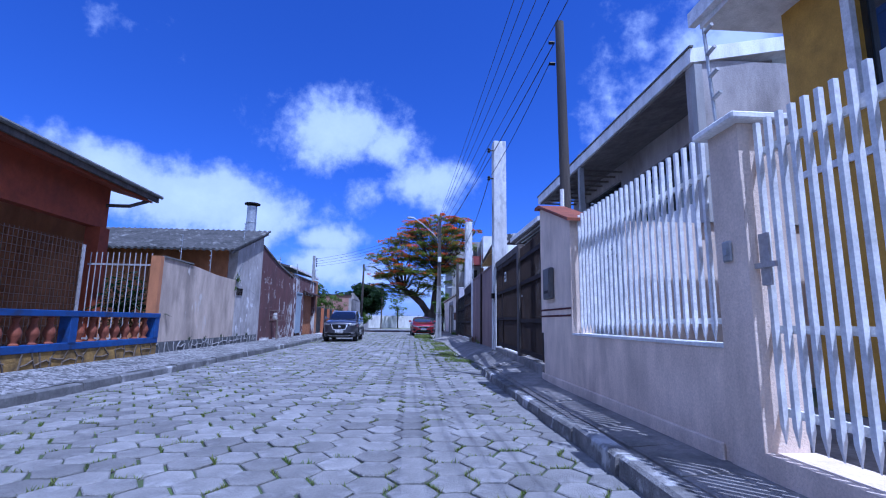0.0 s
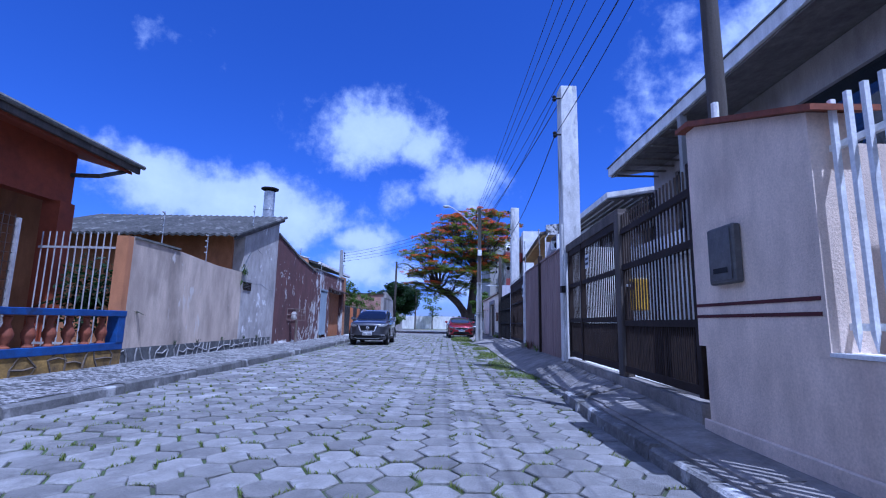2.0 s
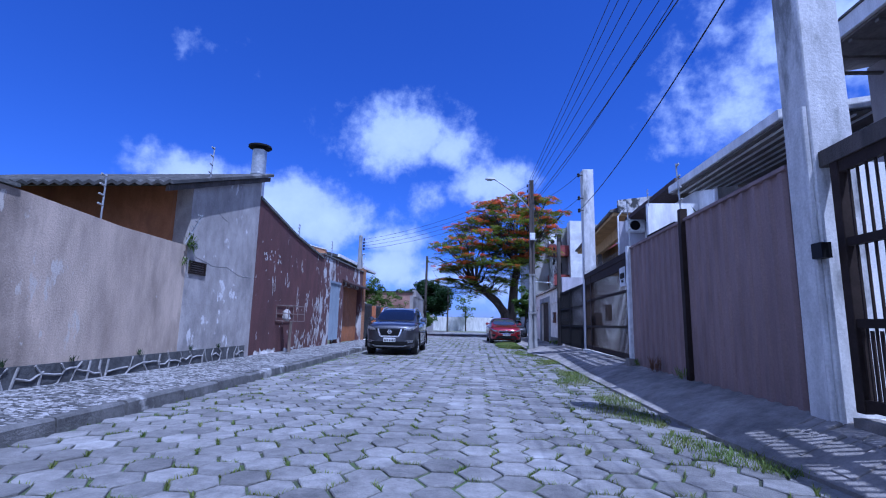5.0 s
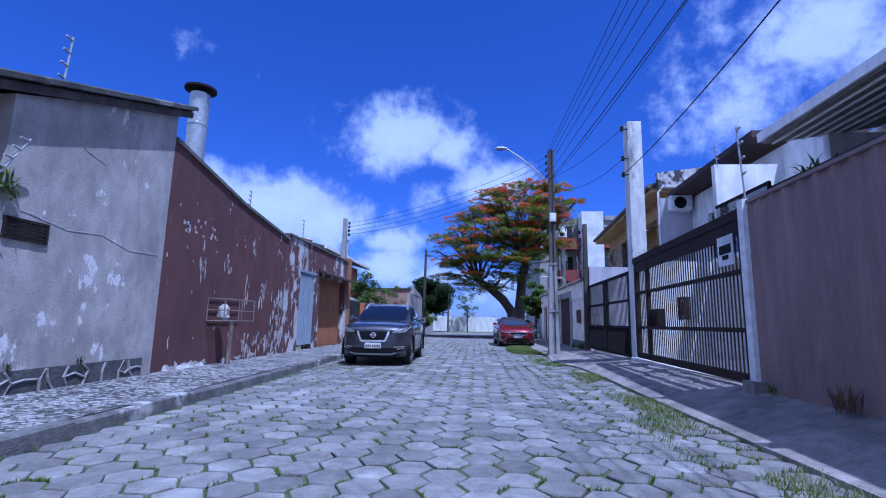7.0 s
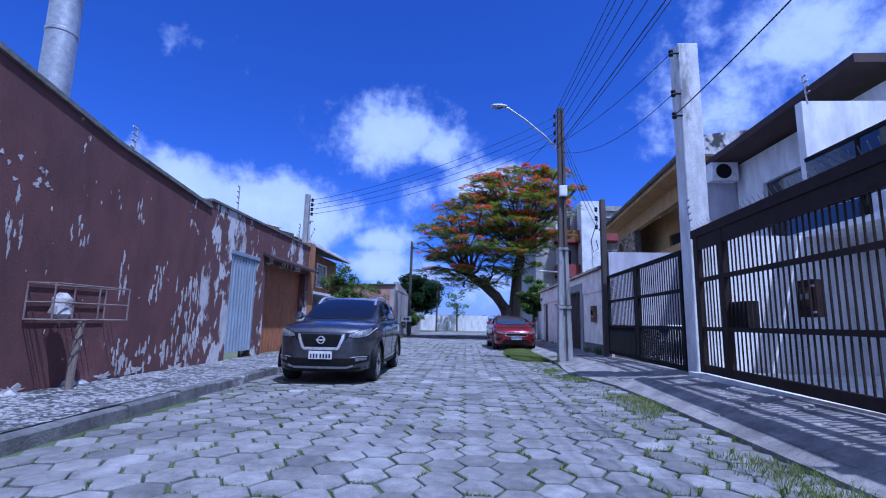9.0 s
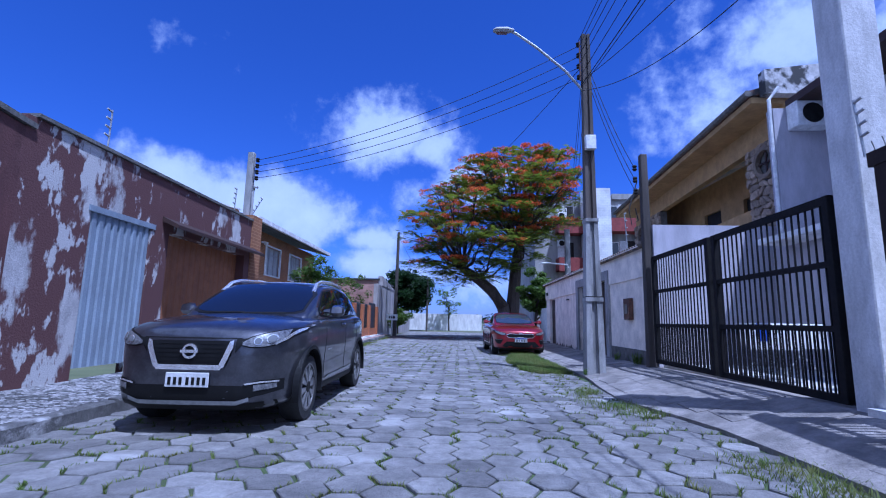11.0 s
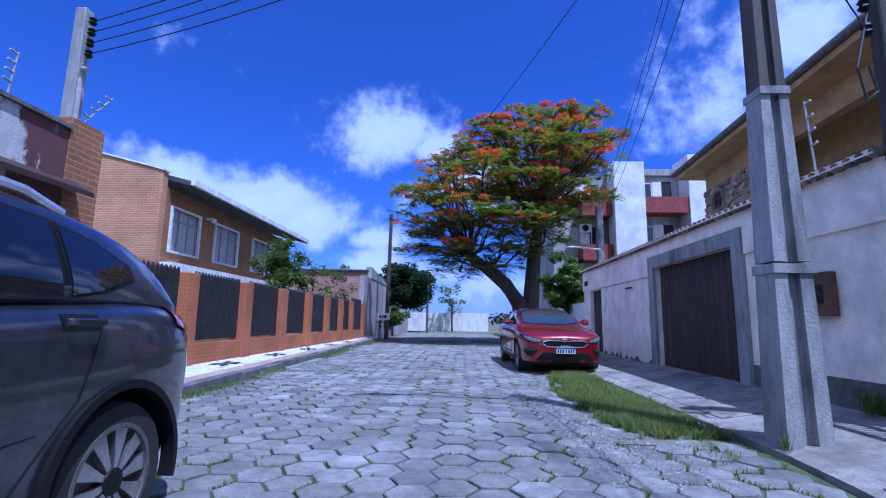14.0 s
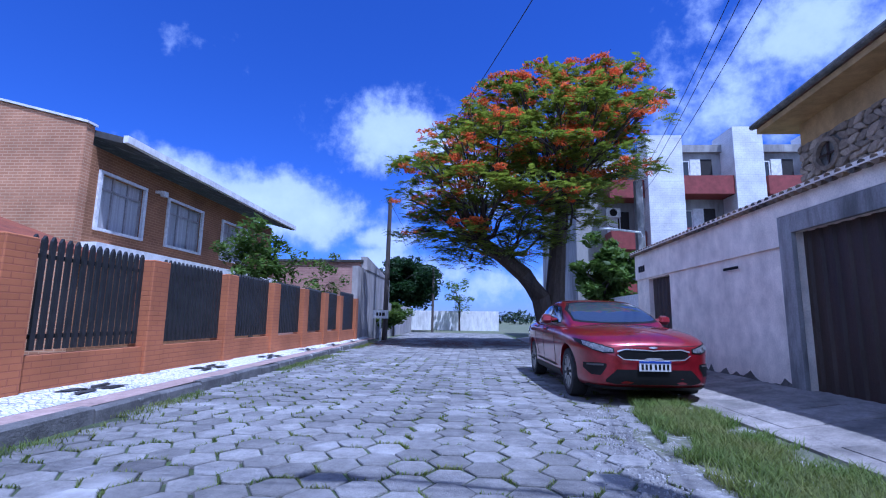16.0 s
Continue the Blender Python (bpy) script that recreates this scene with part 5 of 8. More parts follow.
# mustard house behind the white gate
mh = thing("mustard_house", (5.2, 2, 0), "mustard yellow two-storey house with white-framed windows", "house")
part("wall", wall_along_y(4.6, 4.85, -4, 5.15, 0.1, 4.9, [(2.3, 4.25, 3.35, 4.75), (2.0, 3.75, 1.2, 2.35)]), "mustard", mh)
part("end_wall", boxes((4.85, 9, 4.95, 5.15, 0.1, 4.9)), "mustard", mh)
part("floor_band", boxes((4.57, 4.598, -4, 5.15, 2.72, 2.80)), "white", mh)
for a, b, lo, hi in ((2.3, 4.25, 3.35, 4.75), (2.0, 3.75, 1.2, 2.35)):
    w = part("window", boxes((4.55, 4.62, a - 0.08, a + 0.02, lo - 0.08, hi + 0.08), (4.55, 4.62, b - 0.02, b + 0.08, lo - 0.08, hi + 0.08), (4.55, 4.62, a + 0.02, b - 0.02, hi - 0.02, hi + 0.08), (4.55, 4.62, a + 0.02, b - 0.02, lo - 0.08, lo + 0.02)), "white", mh)
    part("pane", boxes((4.70, 4.71, a, b, lo, hi)), "glass", w)
part("roof", boxes((3.75, 9, -4, 5.5, 4.9, 5.15)), "white_wall", mh, "white overhanging roof slab")
part("gutter", boxes((3.65, 3.749, -4, 5.6, 4.98, 5.18)), "white", mh)

# grey house behind the fence
gh = thing("grey_modern_house", (5.5, 12, 0), "grey two-storey house with a deep slanting balcony roof", "house")
part("end_wall", boxes((4.45, 9, 6.75, 7.0, 2.55, 5.25)), "grey_wall", gh, "grey rendered side wall")
part("yard_wall", boxes((3.2, 9, 6.8, 6.95, 0.1, 2.55)), "beige", gh)
bm = B()
prism(bm, [(4.36, 5.16), (4.36, 5.40), (9.0, 6.28), (9.0, 6.04)], "y", 6.7, 15.9)
part("roof", bm, "white_wall", gh, "pale slanting roof with a deep fascia")
part("roof_edge", boxes((4.33, 4.40, 6.65, 15.95, 5.405, 5.43)), "mould", gh)
part("upper_wall", wall_along_y(5.6, 5.8, 7.0, 15.8, 2.6, 5.3, [(8.3, 11.3, 2.9, 4.7), (12.0, 14.6, 2.9, 4.9)]), "grey_wall", gh)
for a, b, hi in ((8.3, 11.3, 4.7), (12.0, 14.6, 4.9)):
    part("pane", boxes((5.68, 5.69, a, b, 2.9, hi)), "glass", gh, "dark balcony glazing")
bm = B()
prism(bm, [(4.42, 5.16), (6.0, 5.46), (6.0, 5.42), (4.42, 5.12)], "y", 7.0, 15.85)
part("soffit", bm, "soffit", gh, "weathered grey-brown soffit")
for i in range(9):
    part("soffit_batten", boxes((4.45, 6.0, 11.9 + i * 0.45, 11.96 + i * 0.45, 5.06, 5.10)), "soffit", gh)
part("far_end_wall", boxes((5.8, 7.2, 15.6, 15.8, 2.6, 5.4)), "grey_wall", gh)
part("slab", boxes((5.2, 9, 7.0, 15.9, 2.42, 2.6)), "white_wall", gh, "white balcony slab")
part("lower_wall", boxes((6.2, 6.4, 7.0, 15.8, 0.1, 2.42)), "white_wall", gh, "white lower wall")
part("corner_post", boxes((4.42, 4.55, 6.7, 6.83, 2.55, 5.14)), "aptgrey", gh)
part("balcony_post", boxes((4.37, 4.50, 11.8, 11.93, 2.5, 5.5)), "aptgrey", gh, "weathered pale post")
part("balcony_front", boxes((4.52, 4.62, 7.0, 15.85, 2.56, 2.95)), "white_wall", gh, "low white balcony front")
part("balcony_floor", boxes((4.52, 5.2, 7.0, 15.85, 2.50, 2.56)), "white_wall", gh)

# ---- gates and walls along the right side


def on(p0, p1, s, off=0.0):
    p0, p1 = Vector(p0), Vector(p1)
    d = (p1 - p0).normalized()
    q = p0 + d * s + Vector((d.y, -d.x)) * off
    return q.x, q.y


def slab(bm, p0, p1, s0, s1, o0, o1, z0, z1):
    """A block on the line from p0 to p1, from s0 to s1 along it and o0 to o1 off it towards the yard."""
    pts = [on(p0, p1, s0, o0), on(p0, p1, s1, o0), on(p0, p1, s1, o1), on(p0, p1, s0, o1)]
    prism(bm, pts, "z", z0, z1)


def bar_gate(name, p0, p1, z0, z1, label, material, rails, bar=0.016, step=0.105, solid=None, uprights=(), frame_w=0.09):
    ln = (Vector(p1) - Vector(p0)).length
    g = thing(name, (*p0, z0), label, "gate", "driveway gates")
    for z, h in rails:
        bm = B()
        slab(bm, p0, p1, 0, ln, 0.0, 0.05, z, z + h)
        part("rail", bm, material, g)
    for s, w in [(0, frame_w), (ln - frame_w, frame_w), *uprights]:
        bm = B()
        slab(bm, p0, p1, s, s + w, -0.012, 0.065, z0, z1)
        part("upright", bm, material, g, bevel=0.006)
    s = frame_w + step / 2
    while s < ln - frame_w:
        bm = B()
        slab(bm, p0, p1, s - bar / 2, s + bar / 2, 0.017, 0.033, z0 + 0.05, z1 - 0.03)
        part("bar", bm, material, g)
        s += step
    if solid:
        bm = B()
        slab(bm, p0, p1, 0.03, ln - 0.03, 0.022, 0.03, *solid)
        part("sheet", bm, material, g)
    return g


G1A, G1B, G1C = (2.02, 7.15), (2.12, 9.3), (2.2, 12.2)
g1a = bar_gate("brown_bar_gate", G1A, G1B, 0.40, 2.5, "dark brown metal bar gate with a solid foot", "brownpaint", [(0.42, 0.08), (1.0, 0.07), (1.72, 0.07), (2.2, 0.07)], bar=0.015, step=0.09)
g1b = bar_gate("brown_bar_gate", G1B, G1C, 0.40, 2.5, "dark brown metal bar gate under a timber beam", "brownpaint", [(0.42, 0.09), (1.05, 0.07), (1.7, 0.07), (2.32, 0.1)], bar=0.015, step=0.09, uprights=((1.92, 0.07),))
for g, a, b, n in ((g1a, G1A, G1B, 22), (g1b, G1B, G1C, 30)):
    for i in range(n):
        bm = B()
        slab(bm, a, b, 0.18 + i * 0.09 - 0.012, 0.18 + i * 0.09 + 0.012, 0.018, 0.032, 0.46, 1.03)
        part("foot_bar", bm, "brownpaint", g)
bm = B()
slab(bm, G1B, G1C, -0.1, 3.0, -0.02, 0.10, 2.42, 2.56)
part("lintel", bm, "woodpole", g1b, "weathered timber lintel")
bm = B()
slab(bm, G1B, G1C, -0.12, 0.06, -0.03, 0.12, 0.3, 2.5)
part("timber_post", bm, "woodpole", g1b, "weathered timber post", bevel=0.01)
bm = B()
slab(bm, G1B, G1C, 1.38, 1.60, -0.02, -0.012, 1.94, 2.16)
part("notice", bm, "plate", g1b, "small white notice")
bm = B()
slab(bm, G1B, G1C, 1.41, 1.57, -0.0235, -0.0205, 1.99, 2.03)
slab(bm, G1B, G1C, 1.41, 1.57, -0.0235, -0.0205, 2.07, 2.11)
part("notice_lettering", bm, "black", g1b)
bm = B()
slab(bm, G1A, (2.2, 12.2), 0, 5.05, -0.04, 0.14, 0.05, 0.36)
structure(part("gate_step", bm, "walkway"), "low concrete step under the gates", "step")
yb = thing("yellow_box", (2.35, 9.2, 1.2), "yellow plastic letter box hung behind the gate bars", "letter box")
part("case", boxes((2.20, 2.38, 9.0, 9.26, 1.20, 1.60)), "yellow", yb, bevel=0.012)
part("flap", boxes((2.19, 2.199, 9.03, 9.23, 1.46, 1.56)), "rust", yb, "darker flap")
part("hanger", boxes((2.12, 2.2, 9.05, 9.07, 1.50, 1.53), (2.12, 2.2, 9.19, 9.21, 1.27, 1.30)), "steel", yb)

# mauve sheet wall
MV0, MV1 = (2.2, 12.75), (2.28, 17.7)
bm = B()
sheet(bm, MV1, MV0, 0.20, 2.56, 0.24, 0.03)
mv = structure(part("sheet_wall", bm, "mauve"), "mauve ribbed sheet metal wall and gate", "wall")
bm = B()
slab(bm, MV0, MV1, 0, 4.95, -0.02, 0.05, 2.56, 2.60)
part("top_rail", bm, "mauve", mv)
bm = B()
slab(bm, MV0, MV1, 2.35, 2.45, -0.05, 0.05, 0.3, 2.75)
part("post", bm, "brownpaint", mv, "dark brown post")
wp = structure(part("white_post", boxes((2.22, 2.32, 17.66, 17.78, 0.25, 2.62)), "white"), "slim white gate post", "post")
part("foot", boxes((2.16, 2.38, 17.6, 17.84, 0.2, 0.42)), "walkway", wp)

g2 = bar_gate("brown_bar_gate", (2.29, 17.8), (2.5, 22.6), 0.36, 2.42, "wide dark brown bar gate in a heavy frame", "brownpaint", [(0.36, 0.12), (0.98, 0.06), (1.72, 0.06), (2.22, 0.2)], bar=0.015, step=0.098, uprights=((3.9, 0.12),), frame_w=0.14)
bm = B()
slab(bm, (2.29, 17.8), (2.5, 22.6), -0.02, 4.85, -0.02, 0.14, 2.421, 2.55)
part("beam", bm, "brownpaint", g2)
bm = B()
slab(bm, (2.29, 17.8), (2.5, 22.6), 0.25, 0.68, -0.022, -0.014, 1.86, 2.26)
part("notice", bm, "plate", g2, "white notice with a dark badge")
bm = B()
slab(bm, (2.29, 17.8), (2.5, 22.6), 0.3, 0.63, -0.026, -0.0225, 2.02, 2.14)
slab(bm, (2.29, 17.8), (2.5, 22.6), 0.38, 0.55, -0.026, -0.0225, 1.94, 2.0)
part("notice_mark", bm, "darkgate", g2)
bm = B()
for i in range(44):
    s = 0.1 + i * 0.11
    q = on((2.29, 17.8), (2.5, 22.6), s, 0.05)
    tube(bm, [(q[0], q[1], 2.55), (q[0] - 0.12, q[1] - 0.1, 2.62)], 0.004, 4)
part("spikes", bm, "steel", g2, "thin wire spikes")
lb = thing("lock_box", (2.6, 21.7, 1.2), "dark metal box fixed behind the gate", "box")
part("case", boxes((2.50, 2.62, 21.25, 21.75, 1.0, 1.38)), "darkgate", lb)
ic = thing("intercom", (2.5, 20.17, 1.2), "small dark meter box fixed behind the gate bars", "meter box")
part("case", boxes((2.46, 2.56, 20.05, 20.30, 1.16, 1.55)), "brownpaint", ic, bevel=0.008)
part("window", boxes((2.452, 2.459, 20.10, 20.25, 1.26, 1.47)), "glass", ic)
part("hinge", boxes((2.44, 2.459, 20.03, 20.09, 1.20, 1.22), (2.44, 2.459, 20.03, 20.09, 1.47, 1.49)), "steel", ic)

structure(part("yard_floor", boxes((2.45, 7, 12.8, 22.9, 0.1, 0.335), (2.8, 7, 23.15, 27.8, 0.1, 0.29), (2.35, 6, 7.1, 12.7, 0.1, 0.34)), "pale_tile"), "pale tiled floor of the front yards", "floor")
structure(part("plot_wall", boxes((2.50, 6.6, 12.72, 12.90, 0.1, 2.62)), "white_wall"), "white wall between two plots", "wall")

g3a = bar_gate("black_bar_gate", (2.58, 23.25), (2.63, 25.55), 0.30, 2.34, "black metal bar gate with a solid foot", "darkgate", [(0.30, 0.08), (0.98, 0.06), (1.62, 0.06), (2.26, 0.08)], step=0.11)
g3b = bar_gate("black_bar_gate", (2.63, 25.65), (2.68, 27.85), 0.30, 2.34, "black metal bar gate with a solid foot", "darkgate", [(0.30, 0.08), (0.98, 0.06), (1.62, 0.06), (2.26, 0.08)], step=0.11)
for g, a, b in ((g3a, (2.58, 23.25), (2.63, 25.55)), (g3b, (2.63, 25.65), (2.68, 27.85))):
    for i in range(19):
        bm = B()
        slab(bm, a, b, 0.19 + i * 0.11 - 0.008, 0.19 + i * 0.11 + 0.008, 0.017, 0.033, 0.36, 1.0)
        part("foot_bar", bm, "darkgate", g)
# side and yard walls get the shade-toned lilac, else they render sunlit white
structure(part("side_wall", boxes((2.75, 6, 27.88, 28.08, 0.1, 3.0)), "lilac"), "side wall between two plots, its shade put into a lilac-grey colour", "wall")
structure(part("yard_wall", boxes((5.0, 5.2, 23.4, 27.8, 0.1, 2.6)), "lilac"), "house wall behind the black gates, coloured lilac-grey for shade", "wall")
structure(part("plot_wall", boxes((2.92, 7, 22.95, 23.1, 0.1, 2.55)), "white_wall"), "white wall between two plots", "wall")

dr = thing("drying_rack", (3.4, 25.3, 0.29), "folding laundry rack hung with white cloths", "drying rack")
part("frame", tubes(0.012, [(3.0, 24.9, 0.29), (3.7, 24.95, 1.05)], [(3.7, 24.9, 0.29), (3.0, 24.95, 1.05)], [(3.0, 25.7, 0.29), (3.7, 25.65, 1.05)], [(3.7, 25.7, 0.29), (3.0, 25.65, 1.05)], [(3.0, 24.95, 1.05), (3.0, 25.65, 1.05)], [(3.7, 24.95, 1.05), (3.7, 25.65, 1.05)], [(3.35, 24.95, 1.05), (3.35, 25.65, 1.05)]), "steel", dr)
for i, (cy, drop, tint) in enumerate(((24.95, 0.32, "white"), (25.2, 0.24, "plateblue"), (25.42, 0.36, "white"), (25.62, 0.30, "curtain"))):
    bm = B()
    loft(bm, [[(2.98 + 0.09 * k, cy + 0.012 * math.sin(k * 2.1 + i) + o, z) for k in range(9)] for o, z in ((-0.03, 1.062 - drop), (-0.014, 1.04), (0.0, 1.066), (0.014, 1.04), (0.03, 1.08 - drop * 0.8))], ends=False, closed=False)
    part("cloth", bm, tint, dr, "cloth hung over the rack", smooth=True)

# second and third houses
sh = thing("white_balcony_house", (6, 19, 0), "pale house with a deep boarded balcony roof", "house")
bm = B()
prism(bm, [(4.4, 4.62), (4.4, 4.80), (9, 5.5), (9, 5.32)], "y", 16.2, 20.9)
part("roof", bm, "white_wall", sh, "pale flat roof with a deep soffit")
bm = B()
prism(bm, [(4.46, 4.60), (9, 5.29), (9, 5.26), (4.46, 4.57)], "y", 16.25, 20.85)
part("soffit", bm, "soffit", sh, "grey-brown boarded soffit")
for i in range(6):
    part("soffit_rib", boxes((4.6 + i * 0.28, 4.64 + i * 0.28, 16.3, 20.8, 4.55 + 0.043 * i, 4.58 + 0.043 * i)), "white_wall", sh)
part("wall", wall_along_y(6.6, 6.8, 16.2, 22.6, 0.1, 4.9, [(17.2, 19.4, 2.7, 4.3)]), "white_wall", sh)
part("pane", boxes((6.7, 6.71, 17.2, 19.4, 2.7, 4.3)), "glass", sh, "dark balcony glazing")
part("side", boxes((5.6, 6.6, 20.72, 20.88, 2.6, 4.75)), "white_wall", sh)
part("balcony", boxes((4.46, 4.56, 16.2, 20.7, 2.5, 3.35)), "aptgrey", sh, "weathered balcony parapet")
part("balcony_end", boxes((4.56, 6.6, 20.6, 20.7, 2.5, 3.35)), "aptgrey", sh, "weathered balcony parapet")
part("slab", boxes((4.56, 9, 16.2, 20.6, 2.42, 2.5)), "white_wall", sh)
part("rail", boxes((4.44, 4.58, 16.2, 20.7, 3.62, 3.68)), "darkgate", sh, "dark balcony handrail")
for i in range(6):
    part("rail_post", boxes((4.49, 4.53, 16.3 + i * 0.86, 16.34 + i * 0.86, 3.35, 3.62)), "darkgate", sh)
th = thing("white_house", (6, 24, 0), "white house with a dark roof edge and a parapet block", "house")
part("block", boxes((4.5, 6.04, 22.76, 22.92, 3.3, 4.83)), "white_wall", th, "plain white dividing wall")
part("glass_rail", boxes((4.46, 4.48, 20.75, 22.75, 2.9, 3.75)), "glass", th)
part("hand_rail", boxes((4.44, 4.50, 20.75, 22.75, 3.751, 3.81), (4.44, 4.50, 20.75, 20.80, 2.6, 3.75), (4.44, 4.50, 21.7, 21.75, 2.6, 3.75)), "darkgate", th, "dark metal handrail")
part("balcony_floor", boxes((4.44, 6.04, 20.95, 27.4, 2.52, 2.62)), "white_wall", th)
bm = B()
prism(bm, [(22.6, 5.44), (27.5, 5.30), (27.5, 5.45), (22.6, 5.60)], "x", 5.30, 9)
part("roof", bm, "darkwood", th, "dark roof edge")
part("street_wall", wall_along_y(6.05, 6.25, 20.95, 27.45, 2.62, 5.28, [(23.6, 26.4, 2.9, 4.5)]), "white_wall", th)
part("pane", boxes((6.15, 6.16, 23.6, 26.4, 2.9, 4.5)), "glass", th)
# same shade-toned lilac on the end wall and the wall below
part("end_wall", boxes((5.05, 7.5, 27.5, 27.7, 2.5, 5.3)), "lilac", th, "white wall carrying the air conditioner, toned lilac-grey for shade")
part("lower_wall", boxes((6.05, 6.25, 23.1, 27.4, 0.1, 2.5)), "lilac", th)
part("drain_pipe", tubes(0.035, [(5.02, 27.55, 2.6), (5.02, 27.55, 5.5), (5.2, 27.5, 5.75)]), "white", th, "white downpipe")
bm = B()
prism(bm, [(5.12, 5.75), (5.12, 6.27), (9.0, 6.75), (9.0, 5.75)], "y", 27.75, 27.95)
part("weathered_block", bm, "black_stained", th, "black-stained parapet")


def aircon(place, label):
    x, y, z = place
    a = thing("air_conditioner", place, label, "air conditioner")
    part("case", boxes((x, x + 0.68, y, y + 0.3, z, z + 0.5)), "white", a, bevel=0.015)
    bm = B()
    for i in range(7):
        rr = 0.04 + i * 0.026
        pts = [(x + 0.3 + rr * math.cos(k * 0.5236), y - 0.008, z + 0.25 + rr * math.sin(k * 0.5236)) for k in range(13)]
        tube(bm, pts, 0.006, 4)
    part("fan_grille", bm, "black", a)
    bm = B()
    lathe(bm, [(0.2, 0.0), (0.2, 0.003)], (0, 0, 0), 20)
    bmesh.ops.rotate(bm, verts=bm.verts, cent=(0, 0, 0), matrix=Matrix.Rotation(math.pi / 2, 3, "X"))
    bmesh.ops.translate(bm, verts=bm.verts, vec=(x + 0.3, y - 0.001, z + 0.25))
    part("fan_hole", bm, "black", a)
    return a


aircon((5.28, 27.18, 4.82), "white outdoor air conditioner unit on the house side")

# yellow house with the wide eave
yh = thing("yellow_house", (6.5, 33, 0), "tan two-storey house with a wide tiled eave and rubble stone", "house")


def eave(y):
    """The eave runs slightly away from the street."""
    return 4.93 + 0.073 * (y - 28.0)


def along_eave(section, y0, y1):
    bm = B()
    loft(bm, [[(eave(y) + dx, y, z) for dx, z in section] for y in (y0, y1)])
    return bm


part("roof", along_eave([(0.0, 5.93), (0.0, 5.80), (4.0, 6.78), (4.0, 7.05)], 28.0, 39.0), "tile", yh, "dark clay tile roof")
part("gutter", tubes(0.07, [(eave(27.98) - 0.03, 27.98, 5.86), (eave(39.03) - 0.03, 39.03, 5.86)]), "mould", yh)
part("soffit", along_eave([(0.04, 5.66), (1.5, 5.66), (1.5, 5.79), (0.04, 5.79)], 28.02, 38.95), "tan", yh, "tan boarded soffit")
part("beam", along_eave([(0.72, 5.12), (0.92, 5.12), (0.92, 5.655), (0.72, 5.655)], 28.05, 38.4), "tan", yh, "tan beam over the balcony")
part("upper_wall", wall_along_y(7.2, 7.4, 28.1, 38.4, 2.6, 5.65, [(29.9, 32.2, 3.2, 4.7), (33.4, 34.4, 2.9, 4.7)]), "tan", yh)
part("balcony_front", along_eave([(0.68, 2.7), (0.82, 2.7), (0.82, 3.72), (0.68, 3.72)], 29.5, 35.4), "tan", yh)
part("pane", boxes((7.3, 7.31, 29.9, 32.2, 3.2, 4.7)), "dark", yh)
part("pane", boxes((7.3, 7.31, 33.4, 34.4, 2.9, 4.7)), "dark", yh)
part("lower_wall", along_eave([(0.68, 0.1), (0.85, 0.1), (0.85, 2.69), (0.68, 2.69)], 28.2, 38.4), "cream", yh)
part("balcony_floor", along_eave([(0.68, 2.60), (2.3, 2.60), (2.3, 2.695), (0.83, 2.695)], 28.2, 38.4), "tan", yh)


def rubble(parent, xs, y0, y1, z0, z1, seed, hole):
    """Flat irregular stones set close, cut from a jittered grid so that neighbours share their joints."""
    r = random.Random(seed)
    cols, rowsn = max(2, int((y1 - y0) / 0.22)), max(2, int((z1 - z0) / 0.16))
    node = {}
    for i in range(cols + 1):
        for j in range(rowsn + 1):
            ky = (i + (0.5 if j % 2 and 0 < i < cols else 0) + (r.uniform(-0.3, 0.3) if 0 < i < cols else 0)) / cols
            kz = (j + (r.uniform(-0.36, 0.36) if 0 < j < rowsn else 0)) / rowsn
            node[i, j] = (y0 + (y1 - y0) * min(1, ky), z0 + (z1 - z0) * kz)
    for i in range(cols):
        for j in range(rowsn):
            q = [node[i, j], node[i + 1, j], node[i + 1, j + 1], node[i, j + 1]]
            cy, cz = sum(p[0] for p in q) / 4, sum(p[1] for p in q) / 4
            if (cy - hole[0]) ** 2 + (cz - hole[1]) ** 2 < (hole[2] + 0.06) ** 2:
                continue
            out = []
            for a, b in zip(q, q[1:] + q[:1]):
                out += [(a[0] * 0.75 + b[0] * 0.25, a[1] * 0.75 + b[1] * 0.25), (a[0] * 0.25 + b[0] * 0.75, a[1] * 0.25 + b[1] * 0.75)]
            k = 0.97
            d, bm, x = r.uniform(0.03, 0.09), B(), xs(cy)
            out = [(cy + (p[0] - cy) * k, cz + (p[1] - cz) * k) for p in out]
            loft(bm, [[(x, p[0], p[1]) for p in out], [(x - d * 0.75, p[0], p[1]) for p in out], [(x - d * r.uniform(0.9, 1.15), cy + (p[0] - cy) * 0.82, cz + (p[1] - cz) * 0.82) for p in out]])
            part("stone", bm, "rubble", parent)


